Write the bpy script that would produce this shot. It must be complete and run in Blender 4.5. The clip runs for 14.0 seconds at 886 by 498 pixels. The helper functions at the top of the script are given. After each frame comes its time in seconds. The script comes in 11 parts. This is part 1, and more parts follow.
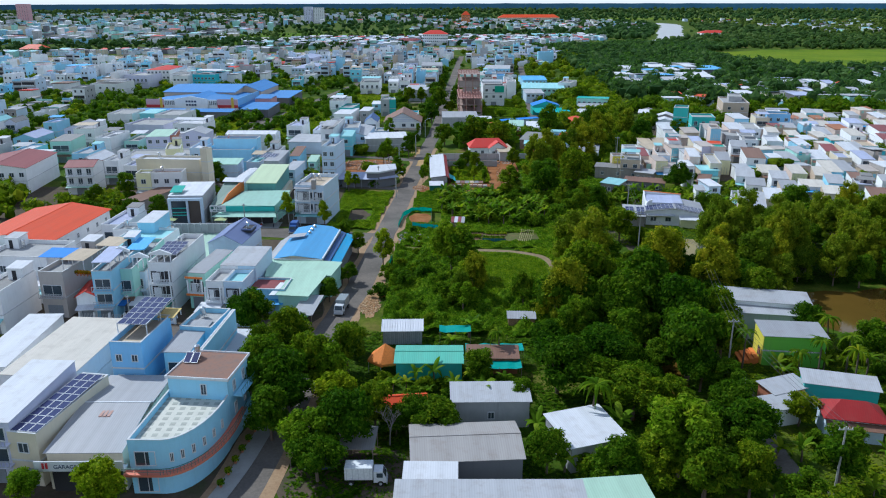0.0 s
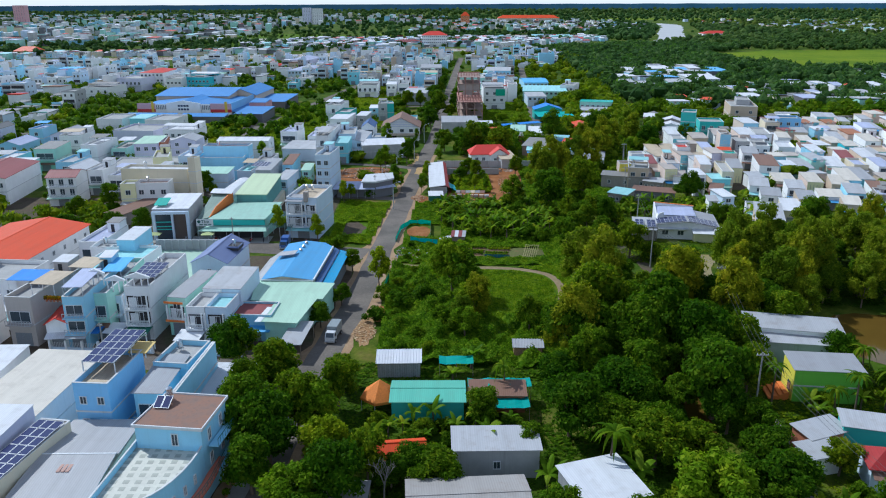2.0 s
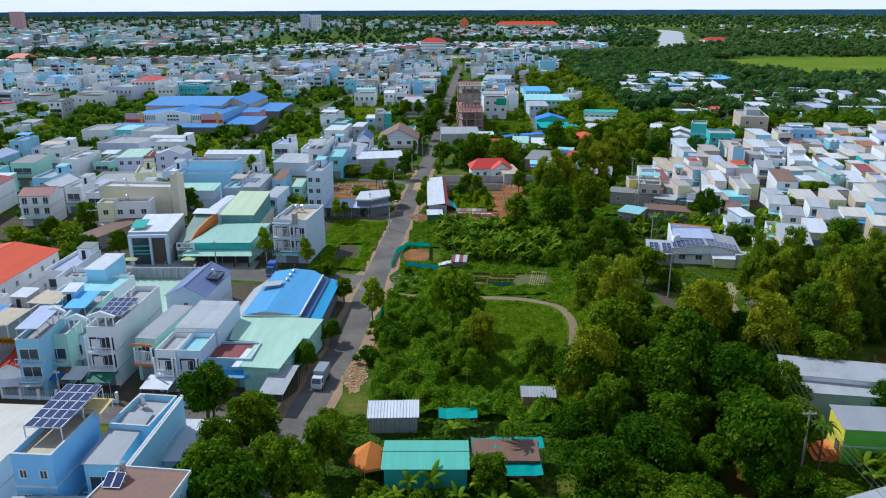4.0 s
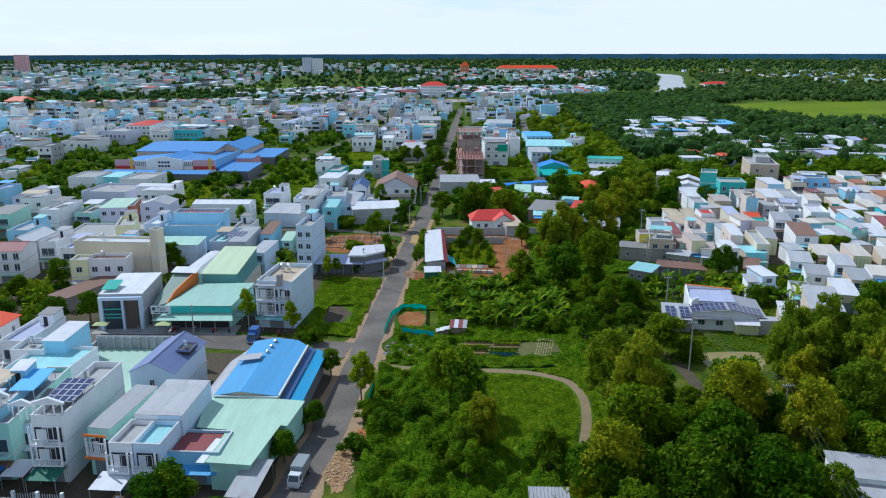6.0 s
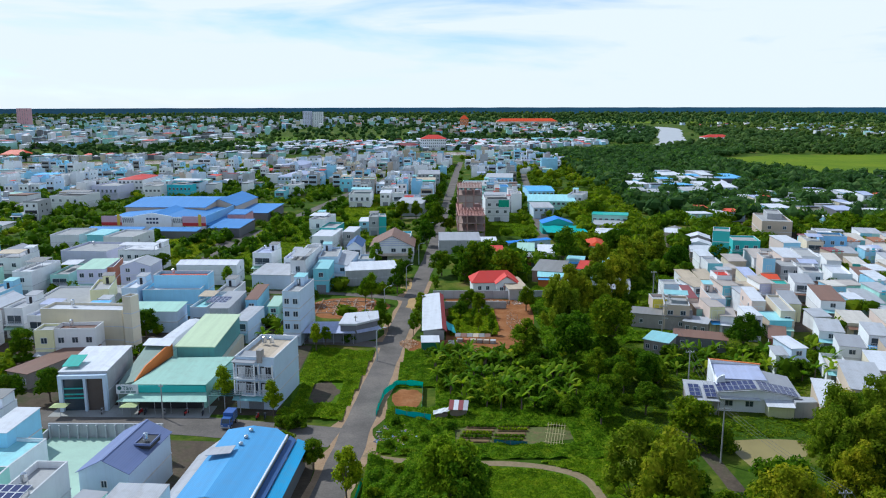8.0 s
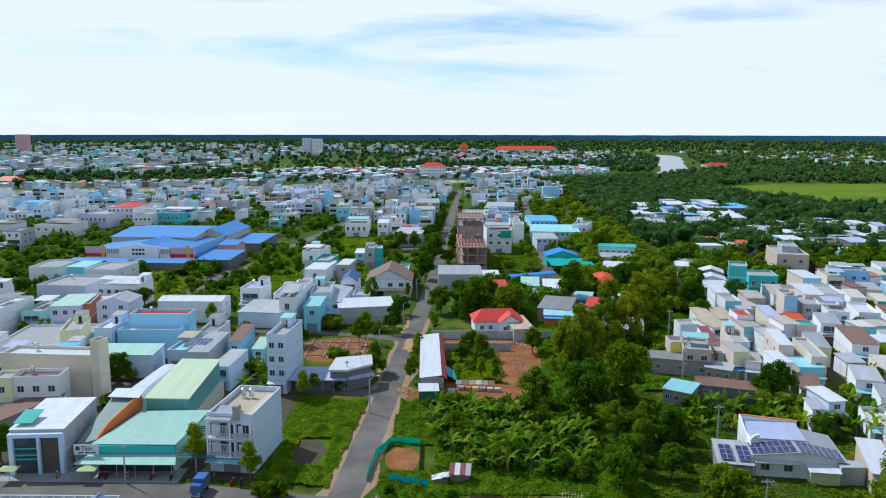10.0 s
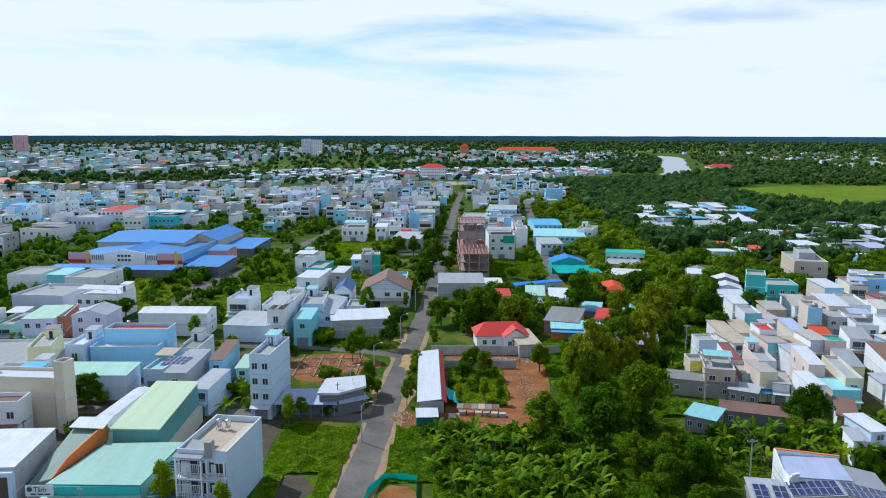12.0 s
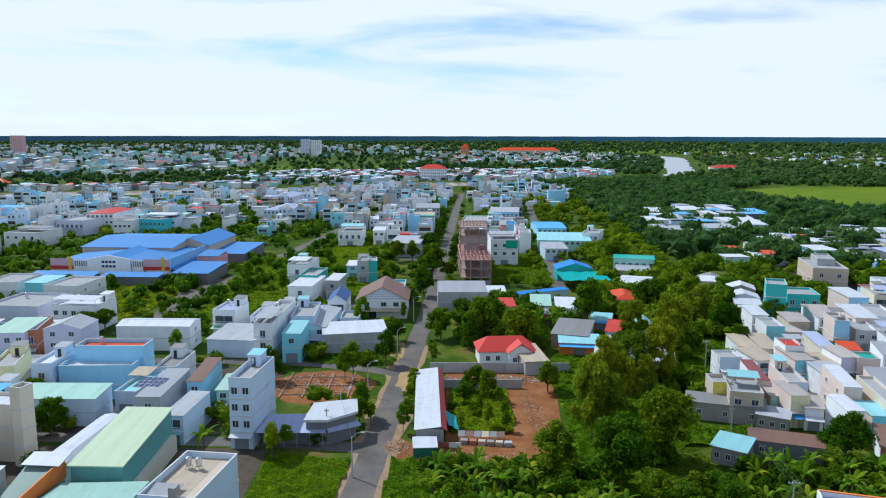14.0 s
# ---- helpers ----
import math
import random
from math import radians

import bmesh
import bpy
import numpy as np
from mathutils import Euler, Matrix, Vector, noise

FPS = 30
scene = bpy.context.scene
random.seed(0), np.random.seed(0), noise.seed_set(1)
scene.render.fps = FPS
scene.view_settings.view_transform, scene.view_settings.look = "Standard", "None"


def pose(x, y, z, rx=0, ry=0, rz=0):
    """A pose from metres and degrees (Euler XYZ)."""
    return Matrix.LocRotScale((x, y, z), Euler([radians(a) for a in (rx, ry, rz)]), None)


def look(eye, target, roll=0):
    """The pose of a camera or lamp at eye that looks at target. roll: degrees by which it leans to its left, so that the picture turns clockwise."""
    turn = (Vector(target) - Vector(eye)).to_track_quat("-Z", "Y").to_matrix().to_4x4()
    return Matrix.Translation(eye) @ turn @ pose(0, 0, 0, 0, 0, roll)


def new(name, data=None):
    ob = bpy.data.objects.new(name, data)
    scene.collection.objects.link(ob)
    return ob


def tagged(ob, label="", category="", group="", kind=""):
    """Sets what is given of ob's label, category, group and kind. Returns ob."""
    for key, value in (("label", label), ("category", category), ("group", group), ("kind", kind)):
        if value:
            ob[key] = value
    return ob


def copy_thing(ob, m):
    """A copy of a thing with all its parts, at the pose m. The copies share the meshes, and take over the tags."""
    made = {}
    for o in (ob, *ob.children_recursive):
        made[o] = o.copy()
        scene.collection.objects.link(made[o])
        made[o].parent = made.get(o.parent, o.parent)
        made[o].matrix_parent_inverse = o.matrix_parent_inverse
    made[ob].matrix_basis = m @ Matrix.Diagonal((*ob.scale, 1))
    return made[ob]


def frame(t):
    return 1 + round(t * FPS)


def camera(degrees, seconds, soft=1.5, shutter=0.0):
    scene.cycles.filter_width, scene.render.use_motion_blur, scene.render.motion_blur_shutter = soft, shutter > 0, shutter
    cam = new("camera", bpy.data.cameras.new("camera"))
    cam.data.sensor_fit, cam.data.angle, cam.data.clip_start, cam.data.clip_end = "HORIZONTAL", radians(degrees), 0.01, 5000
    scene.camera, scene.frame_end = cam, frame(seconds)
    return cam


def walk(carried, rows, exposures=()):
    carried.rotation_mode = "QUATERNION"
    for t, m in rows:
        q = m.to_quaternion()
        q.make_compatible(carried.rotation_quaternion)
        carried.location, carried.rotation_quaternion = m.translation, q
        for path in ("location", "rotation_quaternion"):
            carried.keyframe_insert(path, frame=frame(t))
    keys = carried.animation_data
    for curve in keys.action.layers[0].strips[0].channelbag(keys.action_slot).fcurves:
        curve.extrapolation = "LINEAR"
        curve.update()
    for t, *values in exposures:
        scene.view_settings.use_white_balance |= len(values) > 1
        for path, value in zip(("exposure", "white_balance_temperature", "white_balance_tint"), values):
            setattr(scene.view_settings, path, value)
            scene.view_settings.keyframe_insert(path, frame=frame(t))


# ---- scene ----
cam = camera(61.0, 14.0, soft=1.1)
PATH = [
    (0, (-2.249, 5.144, 59.173), (-2.238, 7.042, 58.544), -0.1),
    (0.5, (-2.251, 7.708, 59.193), (-2.24, 9.607, 58.563), -0.2),
    (1, (-2.208, 10.597, 59.222), (-2.197, 12.496, 58.593), -0.2),
    (1.5, (-2.166, 13.754, 59.349), (-2.155, 15.652, 58.719), -0.2),
    (2, (-2.208, 16.957, 59.423), (-2.196, 18.856, 58.795), -0.2),
    (2.5, (-2.305, 20.595, 59.437), (-2.291, 22.494, 58.809), -0.2),
    (5, (-1.986, 39.535, 59.876), (-1.971, 41.45, 59.301), -0.2),
    (5.5, (-1.704, 43.265, 60.06), (-1.69, 45.19, 59.516), -0.2),
    (6, (-1.528, 47.257, 60.24), (-1.514, 49.191, 59.729), -0.1),
    (6.5, (-1.367, 51.376, 60.341), (-1.353, 53.318, 59.862), -0.1),
    (7, (-1.306, 55.423, 60.415), (-1.292, 57.372, 59.969), -0.1),
    (7.5, (-1.178, 59.223, 60.463), (-1.164, 61.18, 60.05), -0.1),
    (8, (-1.096, 63.175, 60.448), (-1.081, 65.138, 60.069), -0.1),
    (8.5, (-1.204, 67.287, 60.455), (-1.188, 69.257, 60.11), -0.1),
    (9, (-1.222, 71.422, 60.387), (-1.204, 73.398, 60.074), -0.0),
    (11.5, (-0.943, 90.861, 60.283), (-0.926, 92.838, 59.975), 0.1),
    (12, (-0.882, 94.792, 60.206), (-0.866, 96.768, 59.899), 0.1),
    (12.5, (-0.82, 98.491, 60.219), (-0.805, 100.467, 59.912), 0.2),
    (13, (-0.817, 102.311, 60.289), (-0.802, 104.287, 59.981), 0.2),
    (13.5, (-0.811, 106.328, 60.286), (-0.796, 108.304, 59.978), 0.2),
    (14, (-0.637, 110.099, 60.077), (-0.622, 112.075, 59.771), 0.1),
]
walk(cam, [(t, look(eye, target, roll)) for t, eye, target, roll in PATH], [(0, -0.41, 5450, 5), (5, -0.43, 5450, 5), (9, -0.38, 5500, 5), (14, -0.38, 5500, 5)])

# ---- light ----
SUN = Vector((-0.715, 0.55, 1.0)).normalized()
sun_data = bpy.data.lights.new("sun", "SUN")
sun_data.energy, sun_data.angle, sun_data.color = 4.7, radians(0.6), (1.0, 0.95, 0.86)
sun_lamp = new("sun", sun_data)
sun_lamp.matrix_world = look(SUN * 500, (0, 0, 0))

world = bpy.data.worlds.new("world")
scene.world = world
world.use_nodes = True
wn, wl = world.node_tree.nodes, world.node_tree.links
wn.clear()
sky = wn.new("ShaderNodeTexSky")
sky.sky_type, sky.sun_disc = "NISHITA", False
sky.sun_elevation, sky.sun_rotation = math.asin(SUN.z), math.atan2(SUN.x, SUN.y)
sky.air_density, sky.dust_density, sky.ozone_density = 1.0, 0.0, 4.0
bg_sky = wn.new("ShaderNodeBackground")
bg_sky.inputs["Strength"].default_value = 0.15
wl.new(sky.outputs[0], bg_sky.inputs["Color"])
bg_cloud = wn.new("ShaderNodeBackground")
bg_cloud.inputs["Color"].default_value = (1.0, 0.99, 0.98, 1)
bg_cloud.inputs["Strength"].default_value = 1.22
coord = wn.new("ShaderNodeTexCoord")
stretch = wn.new("ShaderNodeMapping")
stretch.inputs["Scale"].default_value = (2.0, 2.0, 13.0)
stretch.inputs["Location"].default_value = (1.9, 0.4, 0.75)
wl.new(coord.outputs["Generated"], stretch.inputs["Vector"])
cloud_noise = wn.new("ShaderNodeTexNoise")
cloud_noise.inputs["Scale"].default_value = 1.3
cloud_noise.inputs["Detail"].default_value = 9
cloud_noise.inputs["Roughness"].default_value = 0.55
cloud_noise.inputs["Distortion"].default_value = 0.4
wl.new(stretch.outputs[0], cloud_noise.inputs["Vector"])
cloud_ramp = wn.new("ShaderNodeValToRGB")
cloud_ramp.color_ramp.elements[0].position, cloud_ramp.color_ramp.elements[0].color = 0.29, (0, 0, 0, 1)
cloud_ramp.color_ramp.elements[1].position, cloud_ramp.color_ramp.elements[1].color = 0.50, (1, 1, 1, 1)
wl.new(cloud_noise.outputs["Fac"], cloud_ramp.inputs["Fac"])
sky_mix = wn.new("ShaderNodeMixShader")
split = wn.new("ShaderNodeSeparateXYZ")
wl.new(coord.outputs["Generated"], split.inputs[0])
height = wn.new("ShaderNodeMapRange")
height.inputs["From Min"].default_value, height.inputs["From Max"].default_value = 0.15, 0.6
height.inputs["To Min"].default_value, height.inputs["To Max"].default_value = 1.0, 0.26
wl.new(split.outputs["Z"], height.inputs["Value"])
thin = wn.new("ShaderNodeMath")
thin.operation = "MULTIPLY"
wl.new(cloud_ramp.outputs["Color"], thin.inputs[0])
wl.new(height.outputs[0], thin.inputs[1])
wl.new(thin.outputs[0], sky_mix.inputs["Fac"])
wl.new(bg_sky.outputs[0], sky_mix.inputs[1])
wl.new(bg_cloud.outputs[0], sky_mix.inputs[2])
world_out = wn.new("ShaderNodeOutputWorld")
wl.new(sky_mix.outputs[0], world_out.inputs["Surface"])

# ---- materials ----
MATS = {}


def tree_of(name):
    m = bpy.data.materials.new(name)
    m.use_nodes = True
    return m, m.node_tree.nodes, m.node_tree.links, m.node_tree.nodes["Principled BSDF"]


def noise_node(n, l, vec, scale, detail=4, rough=0.6):
    t = n.new("ShaderNodeTexNoise")
    t.inputs["Scale"].default_value, t.inputs["Detail"].default_value, t.inputs["Roughness"].default_value = scale, detail, rough
    if vec:
        l.new(vec, t.inputs["Vector"])
    return t.outputs["Fac"]


def ramp_node(n, l, fac, stops):
    r = n.new("ShaderNodeValToRGB")
    el = r.color_ramp.elements
    while len(el) < len(stops):
        el.new(0.5)
    for e, (pos, col) in zip(el, stops):
        e.position, e.color = pos, (*col, 1)
    l.new(fac, r.inputs["Fac"])
    return r.outputs["Color"]


def mixed(n, l, fac, a, b, mode="MIX"):
    x = n.new("ShaderNodeMix")
    x.data_type, x.blend_type = "RGBA", mode
    for socket, value in (("Factor", fac), ("A", a), ("B", b)):
        s = [i for i in x.inputs if i.name == socket and (i.type == "RGBA" or socket == "Factor" and i.type == "VALUE")][0]
        if hasattr(value, "is_output"):
            l.new(value, s)
        elif socket == "Factor":
            s.default_value = value
        else:
            s.default_value = (*value, 1)
    return [o for o in x.outputs if o.type == "RGBA"][0]


def shade(c, k):
    return tuple(min(1.0, v * k) for v in c)


def paint(name, col, rough=0.75, dirt=0.35, metal=0.0, scale=0.35, bump=0.15):
    """Painted render, concrete or plaster: broad stains, rain streaks and fine grain."""
    if name in MATS:
        return MATS[name]
    m, n, l, p = tree_of(name)
    tc = n.new("ShaderNodeTexCoord").outputs["Object"]
    inf = n.new("ShaderNodeObjectInfo").outputs["Random"]
    broad = noise_node(n, l, tc, scale, 5, 0.65)
    st = n.new("ShaderNodeMapping")
    st.inputs["Scale"].default_value = (2.2, 2.2, 0.12)
    l.new(tc, st.inputs["Vector"])
    streak = noise_node(n, l, st.outputs[0], 1.0, 4, 0.7)
    grain = noise_node(n, l, tc, 9.0, 3, 0.7)
    c = ramp_node(n, l, inf, [(0.0, shade(col, 0.93)), (1.0, shade(col, 1.07))])
    stained = mixed(n, l, ramp_node(n, l, broad, [(0.42, (0, 0, 0)), (0.72, (dirt, dirt, dirt))]), c, tuple(0.5 * v * 0.75 + 0.09 for v in col))
    streaked = mixed(n, l, ramp_node(n, l, streak, [(0.52, (0, 0, 0)), (0.75, (dirt, dirt, dirt))]), stained, tuple(0.42 * v + 0.05 for v in col))
    final = mixed(n, l, ramp_node(n, l, grain, [(0.3, (0.95, 0.95, 0.95)), (0.7, (1.0, 1.0, 1.0))]), (0, 0, 0), streaked)
    l.new(final, p.inputs["Base Color"])
    p.inputs["Roughness"].default_value, p.inputs["Metallic"].default_value = rough, metal
    b = n.new("ShaderNodeBump")
    b.inputs["Strength"].default_value, b.inputs["Distance"].default_value = bump, 0.05
    l.new(grain, b.inputs["Height"])
    l.new(b.outputs[0], p.inputs["Normal"])
    MATS[name] = m
    return m


def sheeting(name, col, rough=0.55, rust=0.25, pitch=0.9, metal=0.0):
    """Corrugated roof sheets: ribs across x, sheets of slightly different age, rust and dust."""
    if name in MATS:
        return MATS[name]
    m, n, l, p = tree_of(name)
    tc = n.new("ShaderNodeTexCoord").outputs["Object"]
    inf = n.new("ShaderNodeObjectInfo").outputs["Random"]
    w = n.new("ShaderNodeTexWave")
    w.wave_type, w.bands_direction = "BANDS", "X"
    w.inputs["Scale"].default_value, w.inputs["Distortion"].default_value = 0.314 / 0.3, 0.0
    l.new(tc, w.inputs["Vector"])
    st = n.new("ShaderNodeMapping")
    st.inputs["Scale"].default_value = (1.0 / pitch, 0.06, 0.06)
    l.new(tc, st.inputs["Vector"])
    sheet_tone = noise_node(n, l, st.outputs[0], 1.0, 2, 0.5)
    blot = noise_node(n, l, tc, 0.5, 6, 0.7)
    c0 = ramp_node(n, l, inf, [(0, shade(col, 0.88)), (1, shade(col, 1.05))])
    c1 = mixed(n, l, ramp_node(n, l, sheet_tone, [(0.35, (0, 0, 0)), (0.65, (0.35, 0.35, 0.35))]), c0, shade(col, 0.7))
    c2 = mixed(n, l, ramp_node(n, l, blot, [(0.5, (0, 0, 0)), (0.8, (rust, rust, rust))]), c1, (0.22, 0.16, 0.12))
    c3 = mixed(n, l, ramp_node(n, l, w.outputs["Color"], [(0.0, (0.9, 0.9, 0.9)), (0.35, (1, 1, 1))]), (0.02, 0.02, 0.02), c2)
    l.new(c3, p.inputs["Base Color"])
    p.inputs["Roughness"].default_value, p.inputs["Metallic"].default_value = rough, metal
    p.inputs["Specular IOR Level"].default_value = 0.22
    b = n.new("ShaderNodeBump")
    b.inputs["Strength"].default_value, b.inputs["Distance"].default_value = 0.28, 0.03
    l.new(w.outputs["Color"], b.inputs["Height"])
    l.new(b.outputs[0], p.inputs["Normal"])
    MATS[name] = m
    return m


def foliage(name, dark, light, tip, rough=0.55):
    """Leaves: each clump its own green, with translucent light through it."""
    if name in MATS:
        return MATS[name]
    m, n, l, p = tree_of(name)
    isl = n.new("ShaderNodeNewGeometry").outputs["Random Per Island"]
    inf = n.new("ShaderNodeObjectInfo").outputs["Random"]
    c = ramp_node(n, l, isl, [(0.0, dark), (0.6, light), (1.0, tip)])
    tone = ramp_node(n, l, inf, [(0.0, (0.58, 0.72, 0.6)), (0.4, (0.95, 1, 0.9)), (0.7, (1.1, 1.02, 0.8)), (1.0, (1.5, 1.2, 0.7))])
    c = mixed(n, l, 1.0, c, tone, "MULTIPLY")
    patchy = noise_node(n, l, n.new("ShaderNodeNewGeometry").outputs["Position"], 0.35, 4, 0.6)
    c = mixed(n, l, 1.0, c, ramp_node(n, l, patchy, [(0.3, (0.62, 0.72, 0.6)), (0.5, (1, 1, 1)), (0.72, (1.35, 1.15, 0.9))]), "MULTIPLY")
    c = mixed(n, l, 1.0, c, (0.9, 0.88, 0.9), "MULTIPLY")
    l.new(c, p.inputs["Base Color"])
    p.inputs["Roughness"].default_value = rough
    p.inputs["Specular IOR Level"].default_value = 0.02
    tr = n.new("ShaderNodeBsdfTranslucent")
    l.new(mixed(n, l, 1.0, c, (1.3, 1.5, 0.5), "MULTIPLY"), tr.inputs["Color"])
    mx = n.new("ShaderNodeMixShader")
    mx.inputs[0].default_value = 0.42
    l.new(p.outputs[0], mx.inputs[1])
    l.new(tr.outputs[0], mx.inputs[2])
    l.new(mx.outputs[0], n["Material Output"].inputs["Surface"])
    MATS[name] = m
    return m


def soil(name, cols, scale=0.08, fine=1.6, rough=0.95, bump=0.4):
    """Ground of two or more tones at a broad and a fine scale, in world metres."""
    if name in MATS:
        return MATS[name]
    m, n, l, p = tree_of(name)
    pos = n.new("ShaderNodeNewGeometry").outputs["Position"]
    a = noise_node(n, l, pos, scale, 6, 0.62)
    f = noise_node(n, l, pos, fine, 5, 0.7)
    k = len(cols) - 1
    c = ramp_node(n, l, a, [(0.3 + 0.4 * i / k, col) for i, col in enumerate(cols)])
    c = mixed(n, l, ramp_node(n, l, f, [(0.3, (0.55, 0.55, 0.55)), (0.7, (1, 1, 1))]), tuple(0.5 * v for v in cols[0]), c)
    l.new(c, p.inputs["Base Color"])
    p.inputs["Roughness"].default_value = rough
    p.inputs["Specular IOR Level"].default_value = 0.08
    b = n.new("ShaderNodeBump")
    b.inputs["Strength"].default_value, b.inputs["Distance"].default_value = bump, 0.2
    l.new(f, b.inputs["Height"])
    l.new(b.outputs[0], p.inputs["Normal"])
    MATS[name] = m
    return m


def water(name, col, rough=0.12, gloss=0.5):
    m, n, l, p = tree_of(name)
    p.inputs["Specular IOR Level"].default_value = gloss
    pos = n.new("ShaderNodeNewGeometry").outputs["Position"]
    a = noise_node(n, l, pos, 0.05, 4)
    l.new(ramp_node(n, l, a, [(0.3, shade(col, 0.8)), (0.7, shade(col, 1.15))]), p.inputs["Base Color"])
    p.inputs["Roughness"].default_value = rough
    b = n.new("ShaderNodeBump")
    b.inputs["Strength"].default_value, b.inputs["Distance"].default_value = 0.08, 0.05
    l.new(noise_node(n, l, pos, 1.2, 3), b.inputs["Height"])
    l.new(b.outputs[0], p.inputs["Normal"])
    return m


def plain(name, col, rough=0.5, metal=0.0):
    if name not in MATS:
        m, n, l, p = tree_of(name)
        tc = n.new("ShaderNodeTexCoord").outputs["Object"]
        f = noise_node(n, l, tc, 4.0, 3)
        l.new(ramp_node(n, l, f, [(0.3, shade(col, 0.85)), (0.7, shade(col, 1.08))]), p.inputs["Base Color"])
        p.inputs["Roughness"].default_value, p.inputs["Metallic"].default_value = rough, metal
        MATS[name] = m
    return MATS[name]


def solar_cells():
    m, n, l, p = tree_of("solar_cells")
    p.inputs["Base Color"].default_value = (0.03, 0.035, 0.11, 1)
    p.inputs["Roughness"].default_value = 0.18
    return m


WALL = {
    "white": (0.88, 0.885, 0.895), "cream": (0.74, 0.66, 0.50), "grey": (0.46, 0.46, 0.47), "dark": (0.18, 0.18, 0.20),
    "sky": (0.36, 0.68, 0.88), "blue": (0.27, 0.56, 0.88), "cyan": (0.26, 0.68, 0.78), "teal": (0.07, 0.50, 0.46),
    "mint": (0.44, 0.76, 0.66), "pale": (0.64, 0.76, 0.90), "lilac": (0.66, 0.66, 0.82), "yellow": (0.82, 0.74, 0.08),
    "lime": (0.22, 0.60, 0.06), "brick": (0.46, 0.17, 0.09), "orange": (0.78, 0.22, 0.04), "block": (0.36, 0.32, 0.29),
    "pink": (0.80, 0.42, 0.48), "tan": (0.60, 0.48, 0.36), "butter": (0.82, 0.78, 0.46), "turq": (0.08, 0.62, 0.74),
    "peach": (0.74, 0.60, 0.52), "render": (0.50, 0.45, 0.42),
}
ROOF = {
    "tin": (0.46, 0.46, 0.48), "white": (0.70, 0.70, 0.73), "old": (0.27, 0.26, 0.25), "blue": (0.04, 0.25, 0.74), "lightblue": (0.14, 0.46, 0.86),
    "navy": (0.05, 0.12, 0.30), "green": (0.42, 0.63, 0.51), "paleg": (0.44, 0.62, 0.48), "teal": (0.04, 0.42, 0.34), "red": (0.62, 0.05, 0.03),
    "orange": (0.72, 0.075, 0.012), "maroon": (0.26, 0.07, 0.07), "brown": (0.24, 0.13, 0.09), "tan": (0.56, 0.45, 0.32), "lilac": (0.46, 0.49, 0.66),
    "hallblue": (0.11, 0.36, 0.66), "slate": (0.20, 0.24, 0.42), "workshop": (0.40, 0.37, 0.35), "seaglass": (0.15, 0.50, 0.38), "grey": (0.38, 0.38, 0.40), "aqua": (0.35, 0.66, 0.68), "cream": (0.66, 0.60, 0.52), "sand": (0.50, 0.43, 0.38), "rust": (0.40, 0.15, 0.06), "darkred": (0.36, 0.03, 0.03),
}


def wall_mat(k):
    return paint("wall_" + k, WALL[k], dirt=0.45 if k in ("block", "grey", "dark") else 0.16)


def roof_mat(k):
    return sheeting("sheet_" + k, ROOF[k], rust=0.5 if k in ("old", "tin", "brown", "tan", "workshop") else 0.34 if k in ("white", "cream", "lilac", "grey", "aqua") else 0.16)


ASPHALT = soil("asphalt", [(0.13, 0.115, 0.10), (0.19, 0.165, 0.145), (0.26, 0.22, 0.185)], 0.12, 2.5, 0.9, 0.15)
SAND = soil("sandy_earth", [(0.34, 0.22, 0.13), (0.45, 0.31, 0.19)], 0.3, 2.0)
EARTH = soil("red_earth", [(0.22, 0.085, 0.032), (0.33, 0.135, 0.05), (0.41, 0.20, 0.09)], 0.22, 1.3)
MEADOW = soil("meadow", [(0.035, 0.075, 0.005), (0.075, 0.13, 0.008), (0.05, 0.095, 0.006), (0.15, 0.17, 0.02), (0.20, 0.14, 0.05)], 0.05, 0.9, bump=1.0)
LAWN = soil("lawn", [(0.05, 0.11, 0.004), (0.11, 0.19, 0.006), (0.08, 0.15, 0.005), (0.21, 0.24, 0.015)], 0.12, 1.1, bump=1.0)
FIELD = soil("rice_field", [(0.085, 0.15, 0.004), (0.15, 0.22, 0.005), (0.22, 0.26, 0.008)], 0.012, 0.2)
YARD = soil("yard_earth", [(0.08, 0.062, 0.046), (0.13, 0.10, 0.072), (0.08, 0.09, 0.04)], 0.2, 1.5)
CONCRETE = paint("concrete", (0.36, 0.35, 0.33), 0.85, 0.4)
SLAB = paint("roof_slab", (0.40, 0.39, 0.38), 0.9, 0.5)
STEEL = plain("stainless", (0.62, 0.64, 0.66), 0.25, 0.9)
GLASS = plain("window_glass", (0.05, 0.07, 0.09), 0.08)
FRAME = plain("window_frame", (0.72, 0.73, 0.75), 0.5)
# Flat near-black; across openings and recesses it stands for the shade inside.
DARK = plain("painted_dark", (0.03, 0.03, 0.035), 0.7)
RAIL = plain("rail_metal", (0.55, 0.57, 0.6), 0.4, 0.4)
BARK = paint("bark", (0.14, 0.10, 0.07), 0.95, 0.5, scale=1.5, bump=0.6)
TIMBER = paint("weathered_timber", (0.26, 0.20, 0.15), 0.9, 0.5, scale=1.0, bump=0.5)
SOLAR = solar_cells()
GRID = plain("solar_frame", (0.55, 0.56, 0.6), 0.4, 0.5)
LEAF_DARK = foliage("leaf_dark", (0.032, 0.080, 0.003), (0.070, 0.155, 0.005), (0.155, 0.25, 0.012))
LEAF_MID = foliage("leaf_mid", (0.046, 0.105, 0.003), (0.108, 0.205, 0.007), (0.215, 0.30, 0.015))
